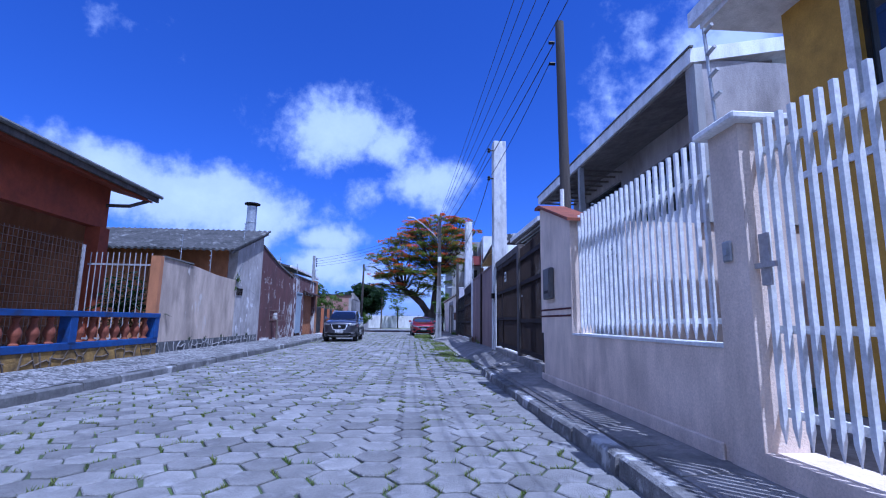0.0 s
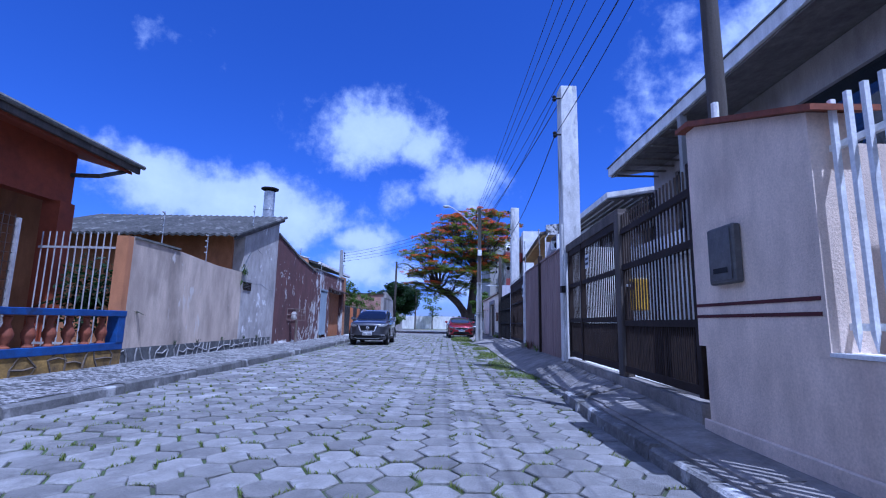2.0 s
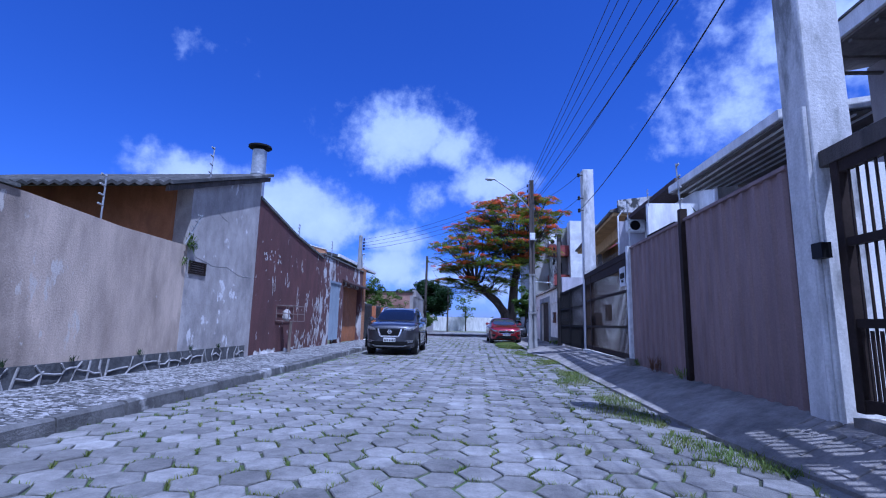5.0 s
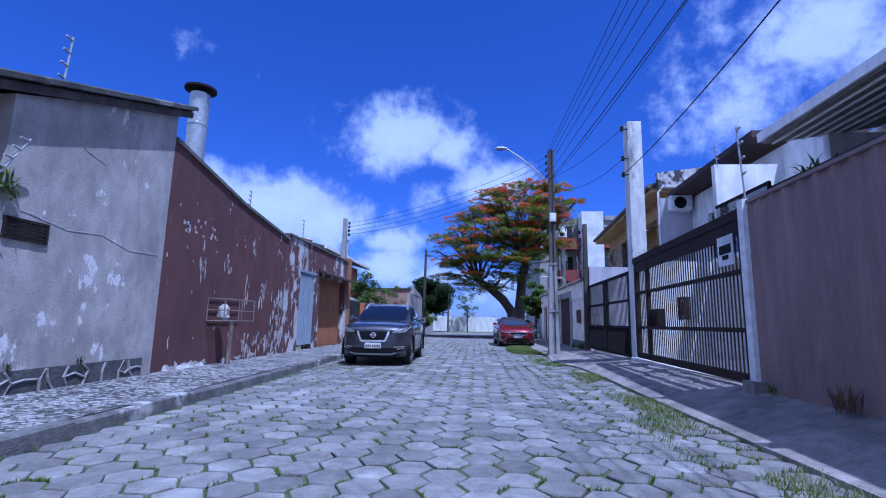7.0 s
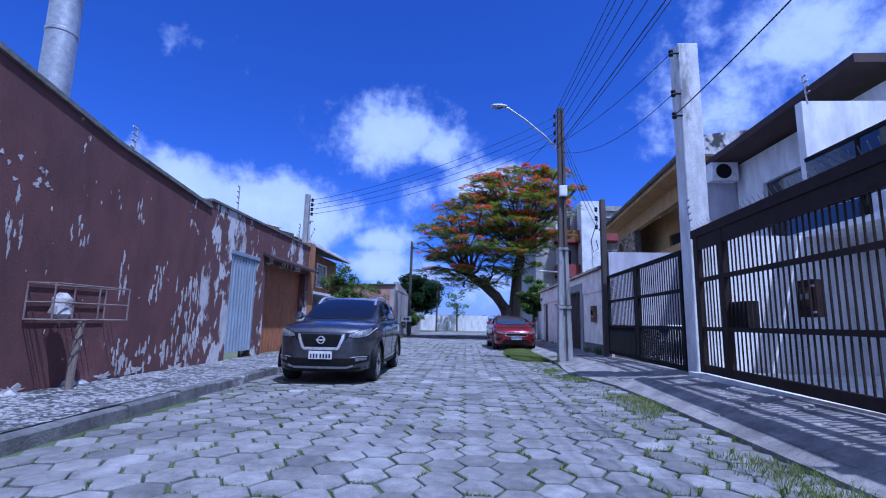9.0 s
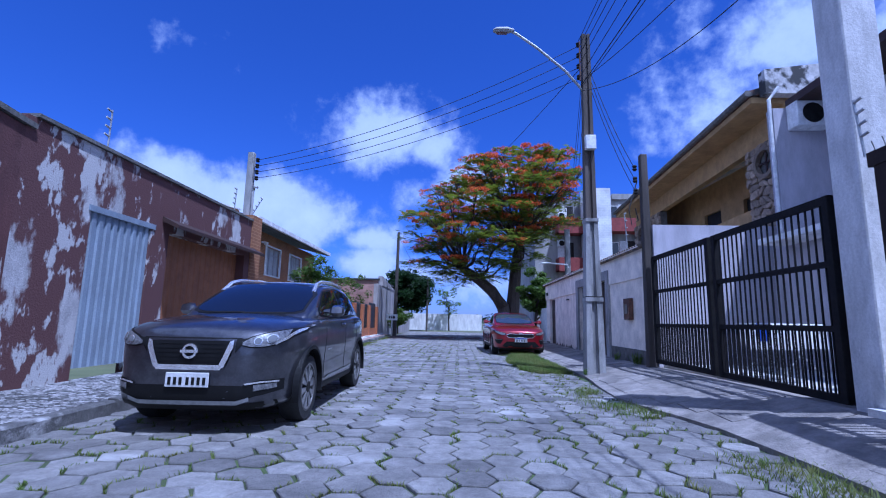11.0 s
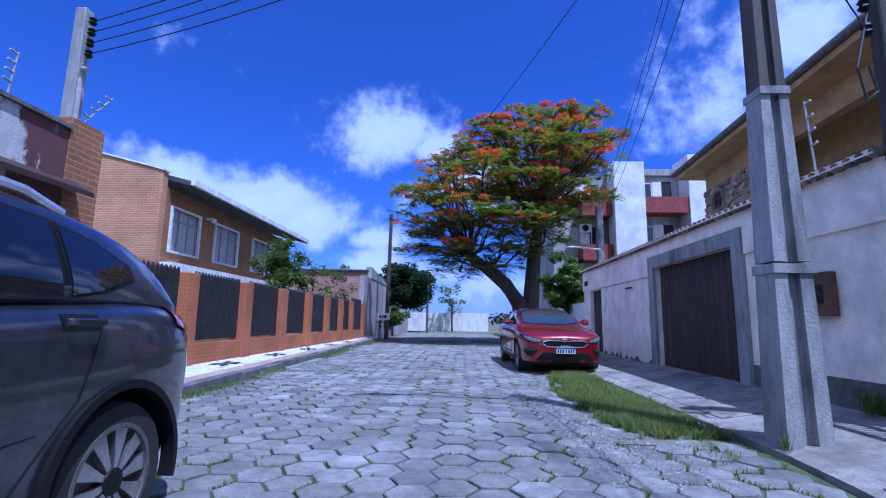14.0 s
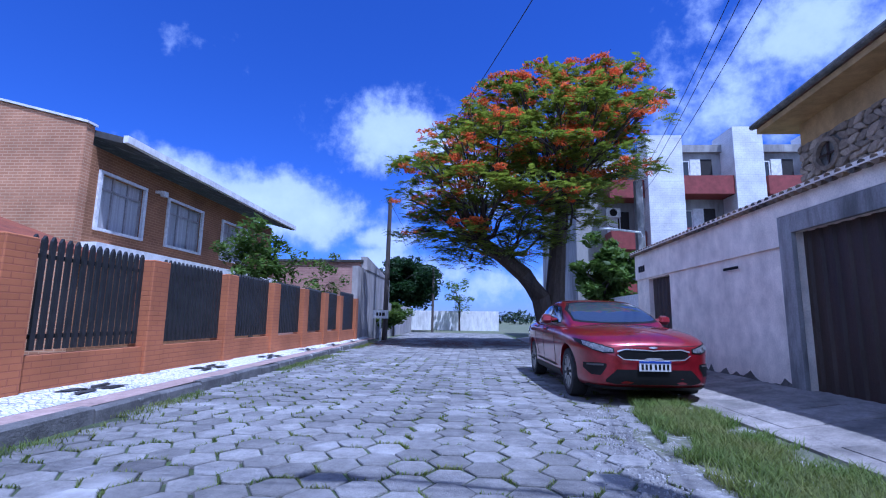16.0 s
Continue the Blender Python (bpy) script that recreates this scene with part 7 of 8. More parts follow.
def car(name, place, turn, label, paint, stations, cabin, windows, screen, axles, r, half, spokes, suv):
    """A parked car: body and cabin shells, glass laid into the cabin, doors, trim, lamps and wheels."""
    c = thing(name, place, label, "car", local=True, turn=turn)
    bm = B()
    loft(bm, [body_ring(*s) for s in stations])
    bodyo = part("body", bm, paint, c)
    sub = bodyo.modifiers.new("s", "SUBSURF")
    sub.levels = sub.render_levels = 2
    cut = B()
    for ay in axles:
        for s in (-1, 1):
            loft(cut, [[(x * s, ay + (r + 0.05) * math.cos(k * math.pi / 16), r + 0.01 + (r + 0.05) * math.sin(k * math.pi / 16)) for k in range(32)] for x in (half - 0.30, half + 0.2)])
    finish(cut)
    cme = bpy.data.meshes.new("cut")
    cut.to_mesh(cme)
    cut.free()
    cob = new("cut", cme)
    bo = bodyo.modifiers.new("b", "BOOLEAN")
    bo.object, bo.operation, bo.solver = cob, "DIFFERENCE", "EXACT"
    cob.matrix_basis = c.matrix_basis
    solved(bodyo)
    bpy.data.objects.remove(cob)
    bpy.data.meshes.remove(cme)
    part("arch_liner", boxes(*[(s * (half - 0.28) - 0.01, s * (half - 0.28) + 0.01, ay - r - 0.08, ay + r + 0.08, 0.2, 2 * r + 0.04) for ay in axles for s in (-1, 1)]), "black", c)
    bm = B()
    loft(bm, [cabin_ring(*s) for s in cabin])
    cab = part("cabin", bm, paint, c)
    sub = cab.modifiers.new("s", "SUBSURF")
    sub.levels = sub.render_levels = 2
    solved(cab)
    shell, top = skin(bodyo), skin(cab)
    decal("windscreen_surround", c, top, [(x * 1.045, lo - 0.02, hi + 0.018) for x, lo, hi in screen], "black", lift=0.003, steps=8)
    decal("windscreen", c, top, screen, "carglass" if suv else "carglass_sheen", "dark reflecting windscreen", 0.007, steps=10)
    for s in (-1, 1):
        for k, (nm, cols) in enumerate(windows):
            decal("window_surround", c, top, [(cols[0][0] - 0.022, cols[0][1] - 0.015, cols[0][2] + 0.016)] + [(y, lo - 0.018, hi + 0.016) for y, lo, hi in cols[1:-1]] + [(cols[-1][0] + 0.022, cols[-1][1] - 0.015, cols[-1][2] + 0.014)], "black", lift=0.003, steps=5, axis="x", side=s)
            decal(nm, c, top, cols, "carglass", "dark tinted side window", 0.007, steps=5, axis="x", side=s)
        ya, za = windows[0][1][0][0], windows[0][1][0][1]
        t = B()
        mx, my, mz = half - 0.05, ya + 0.10, za + 0.045
        loft(t, [[(s * (mx + o), my + a * k, mz + e * k) for a, e in ((-0.085, -0.02), (-0.06, 0.055), (0.02, 0.075), (0.06, 0.03), (0.055, -0.045), (-0.03, -0.06))] for o, k in ((-0.05, 0.25), (0.03, 0.45), (0.06, 0.95), (0.14, 1.05), (0.18, 0.8), (0.195, 0.4))])
        part("wing_mirror", t, paint, c, "body-coloured wing mirror", smooth=True)
        yb, yc = windows[1][1][0][0], windows[1][1][-1][0]
        belt = za - 0.06
        for hy, hz in ((yb - 0.20, belt - 0.05), (yc + 0.02, belt - 0.01)):
            decal("handle_cup", c, shell, [(hy - 0.10, hz - 0.028, hz + 0.03), (hy + 0.08, hz - 0.028, hz + 0.03)], "black", lift=0.004, axis="x", side=s)
            t = B()
            x = half * 0.992
            loft(t, [[(s * (x + o + a), hy + dy, hz + b) for a, b in ((0, -0.013), (0.012, -0.008), (0.012, 0.010), (0, 0.016))] for dy, o in ((-0.10, 0.0), (-0.085, 0.022), (0.06, 0.022), (0.085, 0.0))])
            part("door_handle", t, paint, c, smooth=True)
        for cols in ([(ya - 0.08, 0.36), (ya - 0.10, 0.62), (ya - 0.02, belt)], [(yb - 0.06, 0.34), (yb - 0.06, 0.62), (yb - 0.035, belt)], [(yc - 0.22, 0.42), (yc + 0.02, 0.70), (yc + 0.12, belt)]):
            t = B()
            rings = []
            for (y0, z0), (y1, z1) in zip(cols, cols[1:]):
                for k in range(5):
                    y, z = y0 + (y1 - y0) * k / 4, z0 + (z1 - z0) * k / 4
                    hit = shell.ray_cast(Vector((2 * s, y, z)), Vector((-s, 0, 0)))[0]
                    if hit is not None:
                        rings.append([(hit.x + s * 0.0035, y - 0.0035, z), (hit.x + s * 0.0035, y + 0.0035, z), (hit.x - s * 0.01, y + 0.0035, z), (hit.x - s * 0.01, y - 0.0035, z)])
            loft(t, rings)
            part("door_gap", t, "black", c)
        ys, ye = axles[0] + r + 0.06, axles[1] - r - 0.06
        decal("sill_trim", c, shell, [(ys, 0.22, 0.315), (ye, 0.22, 0.315)], "black", "black sill trim", 0.010, axis="x", side=s)
        decal("sill_strip", c, shell, [(ys + 0.18, 0.345, 0.352), (ys + 0.3, 0.345, 0.372), (ye - 0.25, 0.36, 0.388), (ye - 0.12, 0.385, 0.39)], "steel" if suv else "black", lift=0.012, steps=2, axis="x", side=s)
        if suv:
            y0, y1 = cabin[3][0] - 0.12, cabin[-4][0]
            t, pts = B(), []
            for k in range(9):
                y = y0 + (y1 - y0) * k / 8
                z = np.interp(y, [q[0] for q in cabin], [q[4] for q in cabin])
                w = np.interp(y, [q[0] for q in cabin], [q[3] for q in cabin])
                pts.append((s * (w * 0.93), y, z + (0.012 if 0 < k < 8 else -0.03)))
            tube(t, pts, 0.024, 8)
            part("roof_rail", t, "chrome", c, "silver roof rail", smooth=True)
            for ay in axles:
                t, rings = B(), []
                for k in range(-2, 27):
                    a = k * math.pi / 24
                    ca, sa = math.cos(a), math.sin(a)
                    ri, ro = r + 0.044, r + 0.080
                    rings.append([(s * (half - 0.06), ay + ri * ca, r + 0.01 + ri * sa), (s * (half + 0.006), ay + ri * ca, r + 0.01 + ri * sa), (s * (half + 0.004), ay + ro * ca, r + 0.01 + ro * sa), (s * (half - 0.06), ay + ro * ca, r + 0.01 + ro * sa)])
                loft(t, rings)
                part("arch_trim", t, "black", c, "black wheel arch trim")
    for ay in axles:
        for s in (-1, 1):
            wheel(c, s * (half - 0.13), ay, r, 0.20, spokes)
    return c, shell, top


def skin(ob):
    t = bmesh.new()
    t.from_mesh(ob.data)
    tree = BVHTree.FromBMesh(t)
    t.free()
    return tree


def decal(name, c, tree, columns, material, label="", lift=0.006, steps=4, axis="y", side=1):
    """A panel laid on the body: columns of (across, low, high), seen from the front, or from one flank."""
    fine = []
    for (xa, la, ha), (xb, lb, hb) in zip(columns, columns[1:]):
        for k in range(3):
            f = k / 3
            fine.append((xa + (xb - xa) * f, la + (lb - la) * f, ha + (hb - ha) * f))
    fine.append(columns[-1])
    rows = []
    for x, lo, hi in fine:
        col = []
        for k in range(steps + 1):
            z = lo + (hi - lo) * k / steps
            o, w = (Vector((x, -2, z)), Vector((0, 1, 0))) if axis == "y" else (Vector((2 * side, x, z)), Vector((-side, 0, 0)))
            hit, n, _, _ = tree.ray_cast(o, w)
            if hit is None:
                hit, n = Vector((x, 0.3, z)) if axis == "y" else Vector((0.8 * side, x, z)), -w
            if n.dot(w) > 0:
                n = -n
            col.append(hit + (n * 0.6 - w * 0.4).normalized() * lift)
        rows.append(col)
    bm = B()
    loft(bm, rows, ends=False, closed=False)
    return part(name, bm, material, c, label, smooth=True)


def disc(s, x, z, q):
    """Columns of a round lamp at x, z."""
    return sorted((s * x + q * math.cos(a), z - q * math.sin(a) * 0.95 - 0.001, z + q * math.sin(a) * 0.95 + 0.001) for a in (0.0, 0.5, 0.95, 1.571, 2.19, 2.64, 3.1416))


def plate(c, y, z, blue):
    pl = part("number_plate", boxes((-0.188, 0.188, y - 0.012, y, z - 0.061, z + 0.061)), "plate", c, "white number plate with dark bars", bevel=0.004)
    for i in range(7):
        bm = B()
        x = -0.163 + i * 0.048 + (0.012 if i > 2 else 0.0)
        box(bm, x, x + 0.026, y - 0.0155, y - 0.0125, z - 0.042, z + 0.022)
        part("plate_bar", bm, "black", pl)
    if blue:
        part("plate_band", boxes((-0.19, 0.19, y - 0.0155, y - 0.0125, z + 0.034, z + 0.06)), "plateblue", pl)


SUV_ST = [(0.0, 0.36, 0.35, 0.50, 0.69, 0.75), (0.025, 0.52, 0.27, 0.52, 0.775, 0.835), (0.09, 0.655, 0.21, 0.52, 0.835, 0.90), (0.20, 0.735, 0.195, 0.52, 0.875, 0.945), (0.45, 0.80, 0.19, 0.53, 0.915, 0.985), (0.80, 0.83, 0.19, 0.53, 0.945, 1.025), (1.10, 0.83, 0.19, 0.53, 0.96, 1.04),
          (1.6, 0.83, 0.19, 0.53, 0.985, 1.04), (2.6, 0.83, 0.19, 0.53, 1.01, 1.05), (3.2, 0.828, 0.20, 0.53, 1.04, 1.08), (3.6, 0.805, 0.24, 0.55, 1.04, 1.10), (3.85, 0.75, 0.32, 0.57, 0.98, 1.06), (4.0, 0.66, 0.38, 0.58, 0.90, 0.98), (4.05, 0.50, 0.42, 0.58, 0.84, 0.90)]
SUV_CABIN = [(0.95, 0.66, 0.92, 0.62, 0.99), (1.06, 0.715, 0.93, 0.66, 1.06), (1.36, 0.755, 0.94, 0.63, 1.235), (1.72, 0.77, 0.95, 0.585, 1.415), (2.02, 0.775, 0.96, 0.575, 1.475), (2.6, 0.775, 0.97, 0.575, 1.50), (3.15, 0.765, 0.99, 0.56, 1.475), (3.55, 0.74, 1.0, 0.535, 1.41), (3.82, 0.70, 1.0, 0.55, 1.24), (3.96, 0.64, 0.98, 0.58, 1.05)]
SUV_WINDOWS = [("front_window", [(1.40, 1.055, 1.10), (1.58, 1.05, 1.22), (1.78, 1.05, 1.335), (2.26, 1.055, 1.395)]), ("rear_window", [(2.36, 1.06, 1.40), (2.66, 1.07, 1.40), (2.98, 1.085, 1.375)]), ("quarter_window", [(3.03, 1.09, 1.37), (3.22, 1.125, 1.325), (3.42, 1.185, 1.235)])]
SUV_SCREEN = [(-0.59, 1.10, 1.28), (-0.50, 1.075, 1.40), (-0.25, 1.065, 1.425), (0.25, 1.065, 1.425), (0.50, 1.075, 1.40), (0.59, 1.10, 1.28)]
suv, shell, _ = car("parked_suv", (-3.42, 22.62, 0), 0.8, "dark grey compact crossover parked at the kerb", "suvpaint", SUV_ST, SUV_CABIN, SUV_WINDOWS, SUV_SCREEN, (0.81, 3.27), 0.325, 0.83, 10, True)
decal("upper_grille", suv, shell, [(-0.35, 0.68, 0.80), (-0.285, 0.60, 0.805), (0.285, 0.60, 0.805), (0.35, 0.68, 0.80)], "black", "black honeycomb grille", 0.008)
for j in range(5):
    decal("grille_slat", suv, shell, [(-0.29, 0.635 + j * 0.036, 0.643 + j * 0.036), (0.29, 0.635 + j * 0.036, 0.643 + j * 0.036)], "black", lift=0.014, steps=1)
decal("grille_trim", suv, shell, [(-0.28, 0.56, 0.602), (0.28, 0.56, 0.602)], "chrome", "chrome V-shaped trim", 0.026)
decal("hood_lip", suv, shell, [(-0.43, 0.822, 0.832), (0.43, 0.822, 0.832)], "black", lift=0.004, steps=1)
for s in (-1, 1):
    decal("grille_trim", suv, shell, sorted([(s * 0.262, 0.56, 0.602), (s * 0.305, 0.585, 0.70), (s * 0.34, 0.67, 0.80), (s * 0.372, 0.75, 0.81)]), "chrome", "chrome V-shaped trim", 0.026)
    decal("grille_mesh", suv, shell, sorted([(s * 0.385, 0.70, 0.82), (s * 0.43, 0.765, 0.825), (s * 0.47, 0.80, 0.828)]), "black", lift=0.008)
    lamp = decal("headlight", suv, shell, sorted([(s * 0.42, 0.765, 0.80), (s * 0.50, 0.748, 0.845), (s * 0.60, 0.748, 0.878), (s * 0.68, 0.768, 0.90), (s * 0.745, 0.81, 0.918), (s * 0.80, 0.88, 0.93)]), "black", "clear wraparound headlight", 0.006)
    decal("headlight_glass", lamp, shell, sorted([(s * 0.44, 0.772, 0.795), (s * 0.51, 0.758, 0.836), (s * 0.60, 0.758, 0.866), (s * 0.68, 0.778, 0.888), (s * 0.74, 0.82, 0.906)]), "reflector", lift=0.011)
    decal("headlight_bar", lamp, shell, sorted([(s * 0.68, 0.772, 0.792), (s * 0.735, 0.815, 0.845), (s * 0.765, 0.86, 0.90), (s * 0.79, 0.895, 0.92)]), "chrome", "bright daytime light bar", 0.018, steps=1)
    for x, z, q in ((0.56, 0.805, 0.026), (0.655, 0.825, 0.030)):
        decal("headlight_ring", lamp, shell, disc(s, x, z, q * 1.3), "chrome", lift=0.016)
        decal("headlight_lens", lamp, shell, disc(s, x, z, q), "lamp", lift=0.021)
    decal("fog_surround", suv, shell, sorted([(s * 0.47, 0.33, 0.44), (s * 0.60, 0.345, 0.475), (s * 0.735, 0.38, 0.475)]), "black", lift=0.006)
    decal("fog_trim", suv, shell, sorted([(s * 0.48, 0.435, 0.449), (s * 0.60, 0.452, 0.466), (s * 0.71, 0.452, 0.466)]), "chrome", lift=0.016, steps=1)
    decal("fog_lamp", suv, shell, sorted([(s * 0.55, 0.385, 0.435), (s * 0.70, 0.405, 0.445)]), "reflector", "small fog lamp", 0.014, steps=2)
    decal("tail_light", suv, shell, sorted([(3.66, 0.97, 1.06), (3.78, 0.94, 1.08), (3.90, 0.92, 1.05)]), "tail", "red tail light", 0.012, axis="x", side=s)
    decal("door_badge", suv, shell, [(1.42, 0.66, 0.676), (1.60, 0.66, 0.676)], "steel", lift=0.004, steps=1, axis="x", side=s)
    decal("door_crease", suv, shell, [(1.25, 0.515, 0.521), (2.0, 0.545, 0.557), (2.85, 0.60, 0.606)], "suvpaint", lift=0.010, steps=1, axis="x", side=s)
bm = B()
loft(bm, [[(q * math.cos(k * 0.3142), y, 0.715 + q * math.sin(k * 0.3142)) for k in range(20)] for q, y in ((0.064, 0.02), (0.064, -0.024), (0.045, -0.026), (0.045, 0.02))], ends=False)
part("badge", bm, "chrome", suv, "plain chrome ring badge", smooth=True)
part("badge_bar", boxes((-0.076, 0.076, -0.032, -0.020, 0.703, 0.727)), "chrome", suv)
decal("lower_grille", suv, shell, [(-0.60, 0.35, 0.41), (-0.44, 0.30, 0.43), (0.44, 0.30, 0.43), (0.60, 0.35, 0.41)], "black", lift=0.006)
decal("bumper_foot", suv, shell, [(-0.70, 0.225, 0.30), (-0.42, 0.215, 0.275), (0.42, 0.215, 0.275), (0.70, 0.225, 0.30)], "black", lift=0.008, steps=2)
decal("skid_strip", suv, shell, [(-0.52, 0.305, 0.335), (-0.42, 0.272, 0.305), (0.42, 0.272, 0.305), (0.52, 0.305, 0.335)], "steel", "silver skid strip", 0.020, steps=2)
plate(suv, -0.010, 0.475, False)
bm = B()
for k in range(2):
    tube(bm, [(-0.52 + 0.5 * k, 1.02 - 0.04 * k, 1.062), (0.0 + 0.45 * k, 1.0, 1.07)], 0.008, 5)
part("wiper", bm, "black", suv)
part("antenna", tubes(0.01, [(0, 3.05, 1.49), (0, 3.2, 1.60)]), "black", suv)

RED_ST = [(0.0, 0.36, 0.31, 0.45, 0.60, 0.65), (0.025, 0.53, 0.23, 0.46, 0.665, 0.71), (0.10, 0.675, 0.19, 0.47, 0.715, 0.765), (0.24, 0.76, 0.175, 0.49, 0.76, 0.825), (0.52, 0.825, 0.17, 0.50, 0.80, 0.88), (0.95, 0.85, 0.16, 0.50, 0.835, 0.925), (1.3, 0.85, 0.16, 0.50, 0.855, 0.95),
          (2.3, 0.85, 0.16, 0.50, 0.875, 0.955), (3.4, 0.85, 0.17, 0.51, 0.90, 0.97), (3.95, 0.83, 0.21, 0.53, 0.905, 0.99), (4.22, 0.78, 0.28, 0.56, 0.88, 0.97), (4.38, 0.64, 0.36, 0.56, 0.83, 0.90)]
RED_CABIN = [(1.08, 0.66, 0.86, 0.62, 0.91), (1.22, 0.72, 0.87, 0.66, 0.985), (1.55, 0.75, 0.88, 0.62, 1.145), (1.92, 0.755, 0.88, 0.575, 1.285), (2.2, 0.76, 0.89, 0.56, 1.335), (2.6, 0.76, 0.89, 0.555, 1.35), (3.05, 0.75, 0.90, 0.55, 1.32), (3.4, 0.73, 0.91, 0.55, 1.225), (3.75, 0.69, 0.91, 0.58, 1.06), (3.95, 0.62, 0.90, 0.58, 0.97)]
RED_WINDOWS = [("front_window", [(1.62, 0.975, 1.03), (1.80, 0.97, 1.13), (1.98, 0.97, 1.205), (2.34, 0.975, 1.255)]), ("rear_window", [(2.42, 0.975, 1.26), (2.72, 0.98, 1.26), (3.02, 0.99, 1.225)]), ("quarter_window", [(3.07, 0.995, 1.215), (3.24, 1.01, 1.15), (3.42, 1.04, 1.06)])]
RED_SCREEN = [(-0.59, 1.02, 1.16), (-0.50, 1.0, 1.265), (-0.25, 0.985, 1.29), (0.25, 0.985, 1.29), (0.50, 1.0, 1.265), (0.59, 1.02, 1.16)]


def sedan(name, place, turn, label, paint):
    up = 0.04

    def nose(nm, owner, tree, columns, material, text="", lift=0.006, steps=4):
        return decal(nm, owner, tree, [(x, lo + up, hi + up) for x, lo, hi in columns], material, text, lift, steps)

    c, shell, _ = car(name, place, turn, label, paint, RED_ST, RED_CABIN, RED_WINDOWS, RED_SCREEN, (0.84, 3.39), 0.315, 0.85, 10, False)
    nose("grille", c, shell, [(-0.41, 0.545, 0.605), (-0.33, 0.515, 0.622), (0.0, 0.508, 0.612), (0.33, 0.515, 0.622), (0.41, 0.545, 0.605)], "black", "black mesh grille", 0.006)
    for j in range(4):
        nose("grille_slat", c, shell, [(-0.34, 0.530 + j * 0.022, 0.535 + j * 0.022), (0.34, 0.530 + j * 0.022, 0.535 + j * 0.022)], "black", lift=0.012, steps=1)
    nose("grille_trim", c, shell, [(-0.43, 0.55, 0.565), (-0.36, 0.502, 0.517), (-0.12, 0.490, 0.508), (-0.08, 0.498, 0.530), (0.08, 0.498, 0.530), (0.12, 0.490, 0.508), (0.36, 0.502, 0.517), (0.43, 0.55, 0.565)], "chrome", "chrome grille surround", 0.018, steps=2)
    nose("grille_trim", c, shell, [(-0.43, 0.59, 0.608), (-0.33, 0.618, 0.632), (-0.10, 0.612, 0.624), (0.0, 0.604, 0.616), (0.10, 0.612, 0.624), (0.33, 0.618, 0.632), (0.43, 0.59, 0.608)], "chrome", "chrome grille surround", 0.018, steps=2)
    nose("badge", c, shell, [(-0.05, 0.642, 0.654), (0.0, 0.636, 0.660), (0.05, 0.642, 0.654)], "chrome", "plain chrome badge", 0.010)
    nose("hood_gap", c, shell, [(-0.60, 0.672, 0.678), (-0.30, 0.660, 0.665), (0.30, 0.660, 0.665), (0.60, 0.672, 0.678)], "black", lift=0.003, steps=1)
    for s in (-1, 1):
        lamp = nose("headlight", c, shell, sorted([(s * 0.46, 0.585, 0.635), (s * 0.57, 0.575, 0.668), (s * 0.68, 0.605, 0.70), (s * 0.76, 0.655, 0.725), (s * 0.80, 0.70, 0.737)]), "black", "clear swept-back headlight", 0.006)
        nose("headlight_glass", lamp, shell, sorted([(s * 0.475, 0.595, 0.627), (s * 0.57, 0.587, 0.656), (s * 0.68, 0.617, 0.688), (s * 0.755, 0.665, 0.714)]), "reflector", lift=0.011)
        for x, z, q in ((0.55, 0.622, 0.024), (0.65, 0.648, 0.026)):
            nose("headlight_lens", lamp, shell, disc(s, x, z, q), "lamp", lift=0.018)
        nose("side_intake", c, shell, sorted([(s * 0.55, 0.415, 0.455), (s * 0.61, 0.315, 0.462), (s * 0.70, 0.315, 0.458), (s * 0.755, 0.385, 0.45)]), "black", "black side intake", 0.006)
        nose("intake_fin", c, shell, sorted([(s * 0.58, 0.43, 0.452), (s * 0.73, 0.425, 0.445)]), "meter_grey", lift=0.014, steps=1)
        decal("tail_light", c, shell, sorted([(3.88, 0.80, 0.89), (4.05, 0.77, 0.91), (4.20, 0.77, 0.90)]), "tail", "red tail light", 0.010, axis="x", side=s)
    decal("lower_grille", c, shell, [(-0.56, 0.28, 0.31), (-0.44, 0.255, 0.43), (0.44, 0.255, 0.43), (0.56, 0.28, 0.31)], "black", "black lower intake", 0.006)
    decal("lip", c, shell, [(-0.72, 0.215, 0.25), (-0.4, 0.20, 0.235), (0.4, 0.20, 0.235), (0.72, 0.215, 0.25)], "black", lift=0.022, steps=2)
    plate(c, -0.016, 0.475, True)
    return c


sedan("parked_sedan", (0.82, 33.28, 0), 2.3, "glossy red sedan parked beside the grass verge", "redpaintcar")
sedan("parked_sedan", (1.75, 40.0, 0), 0.0, "dark grey sedan parked behind the red one", "suvpaint")

# ---- grass


def blades(bm, x, y, z, h, r, lean=0.5):
    a = r.uniform(0, 6.283)
    w = r.uniform(0.002, 0.0045)
    d = Vector((math.cos(a), math.sin(a), 0))
    s = Vector((-d.y, d.x, 0)) * w
    p = Vector((x, y, z))
    q = p + Vector((0, 0, h * 0.6)) + d * h * lean * 0.4
    t = p + Vector((0, 0, h)) + d * h * lean
    v = [bm.verts.new(p - s), bm.verts.new(p + s), bm.verts.new(q + s * 0.8), bm.verts.new(q - s * 0.8), bm.verts.new(t)]
    bm.faces.new(v[:4])
    bm.faces.new((v[3], v[2], v[4]))


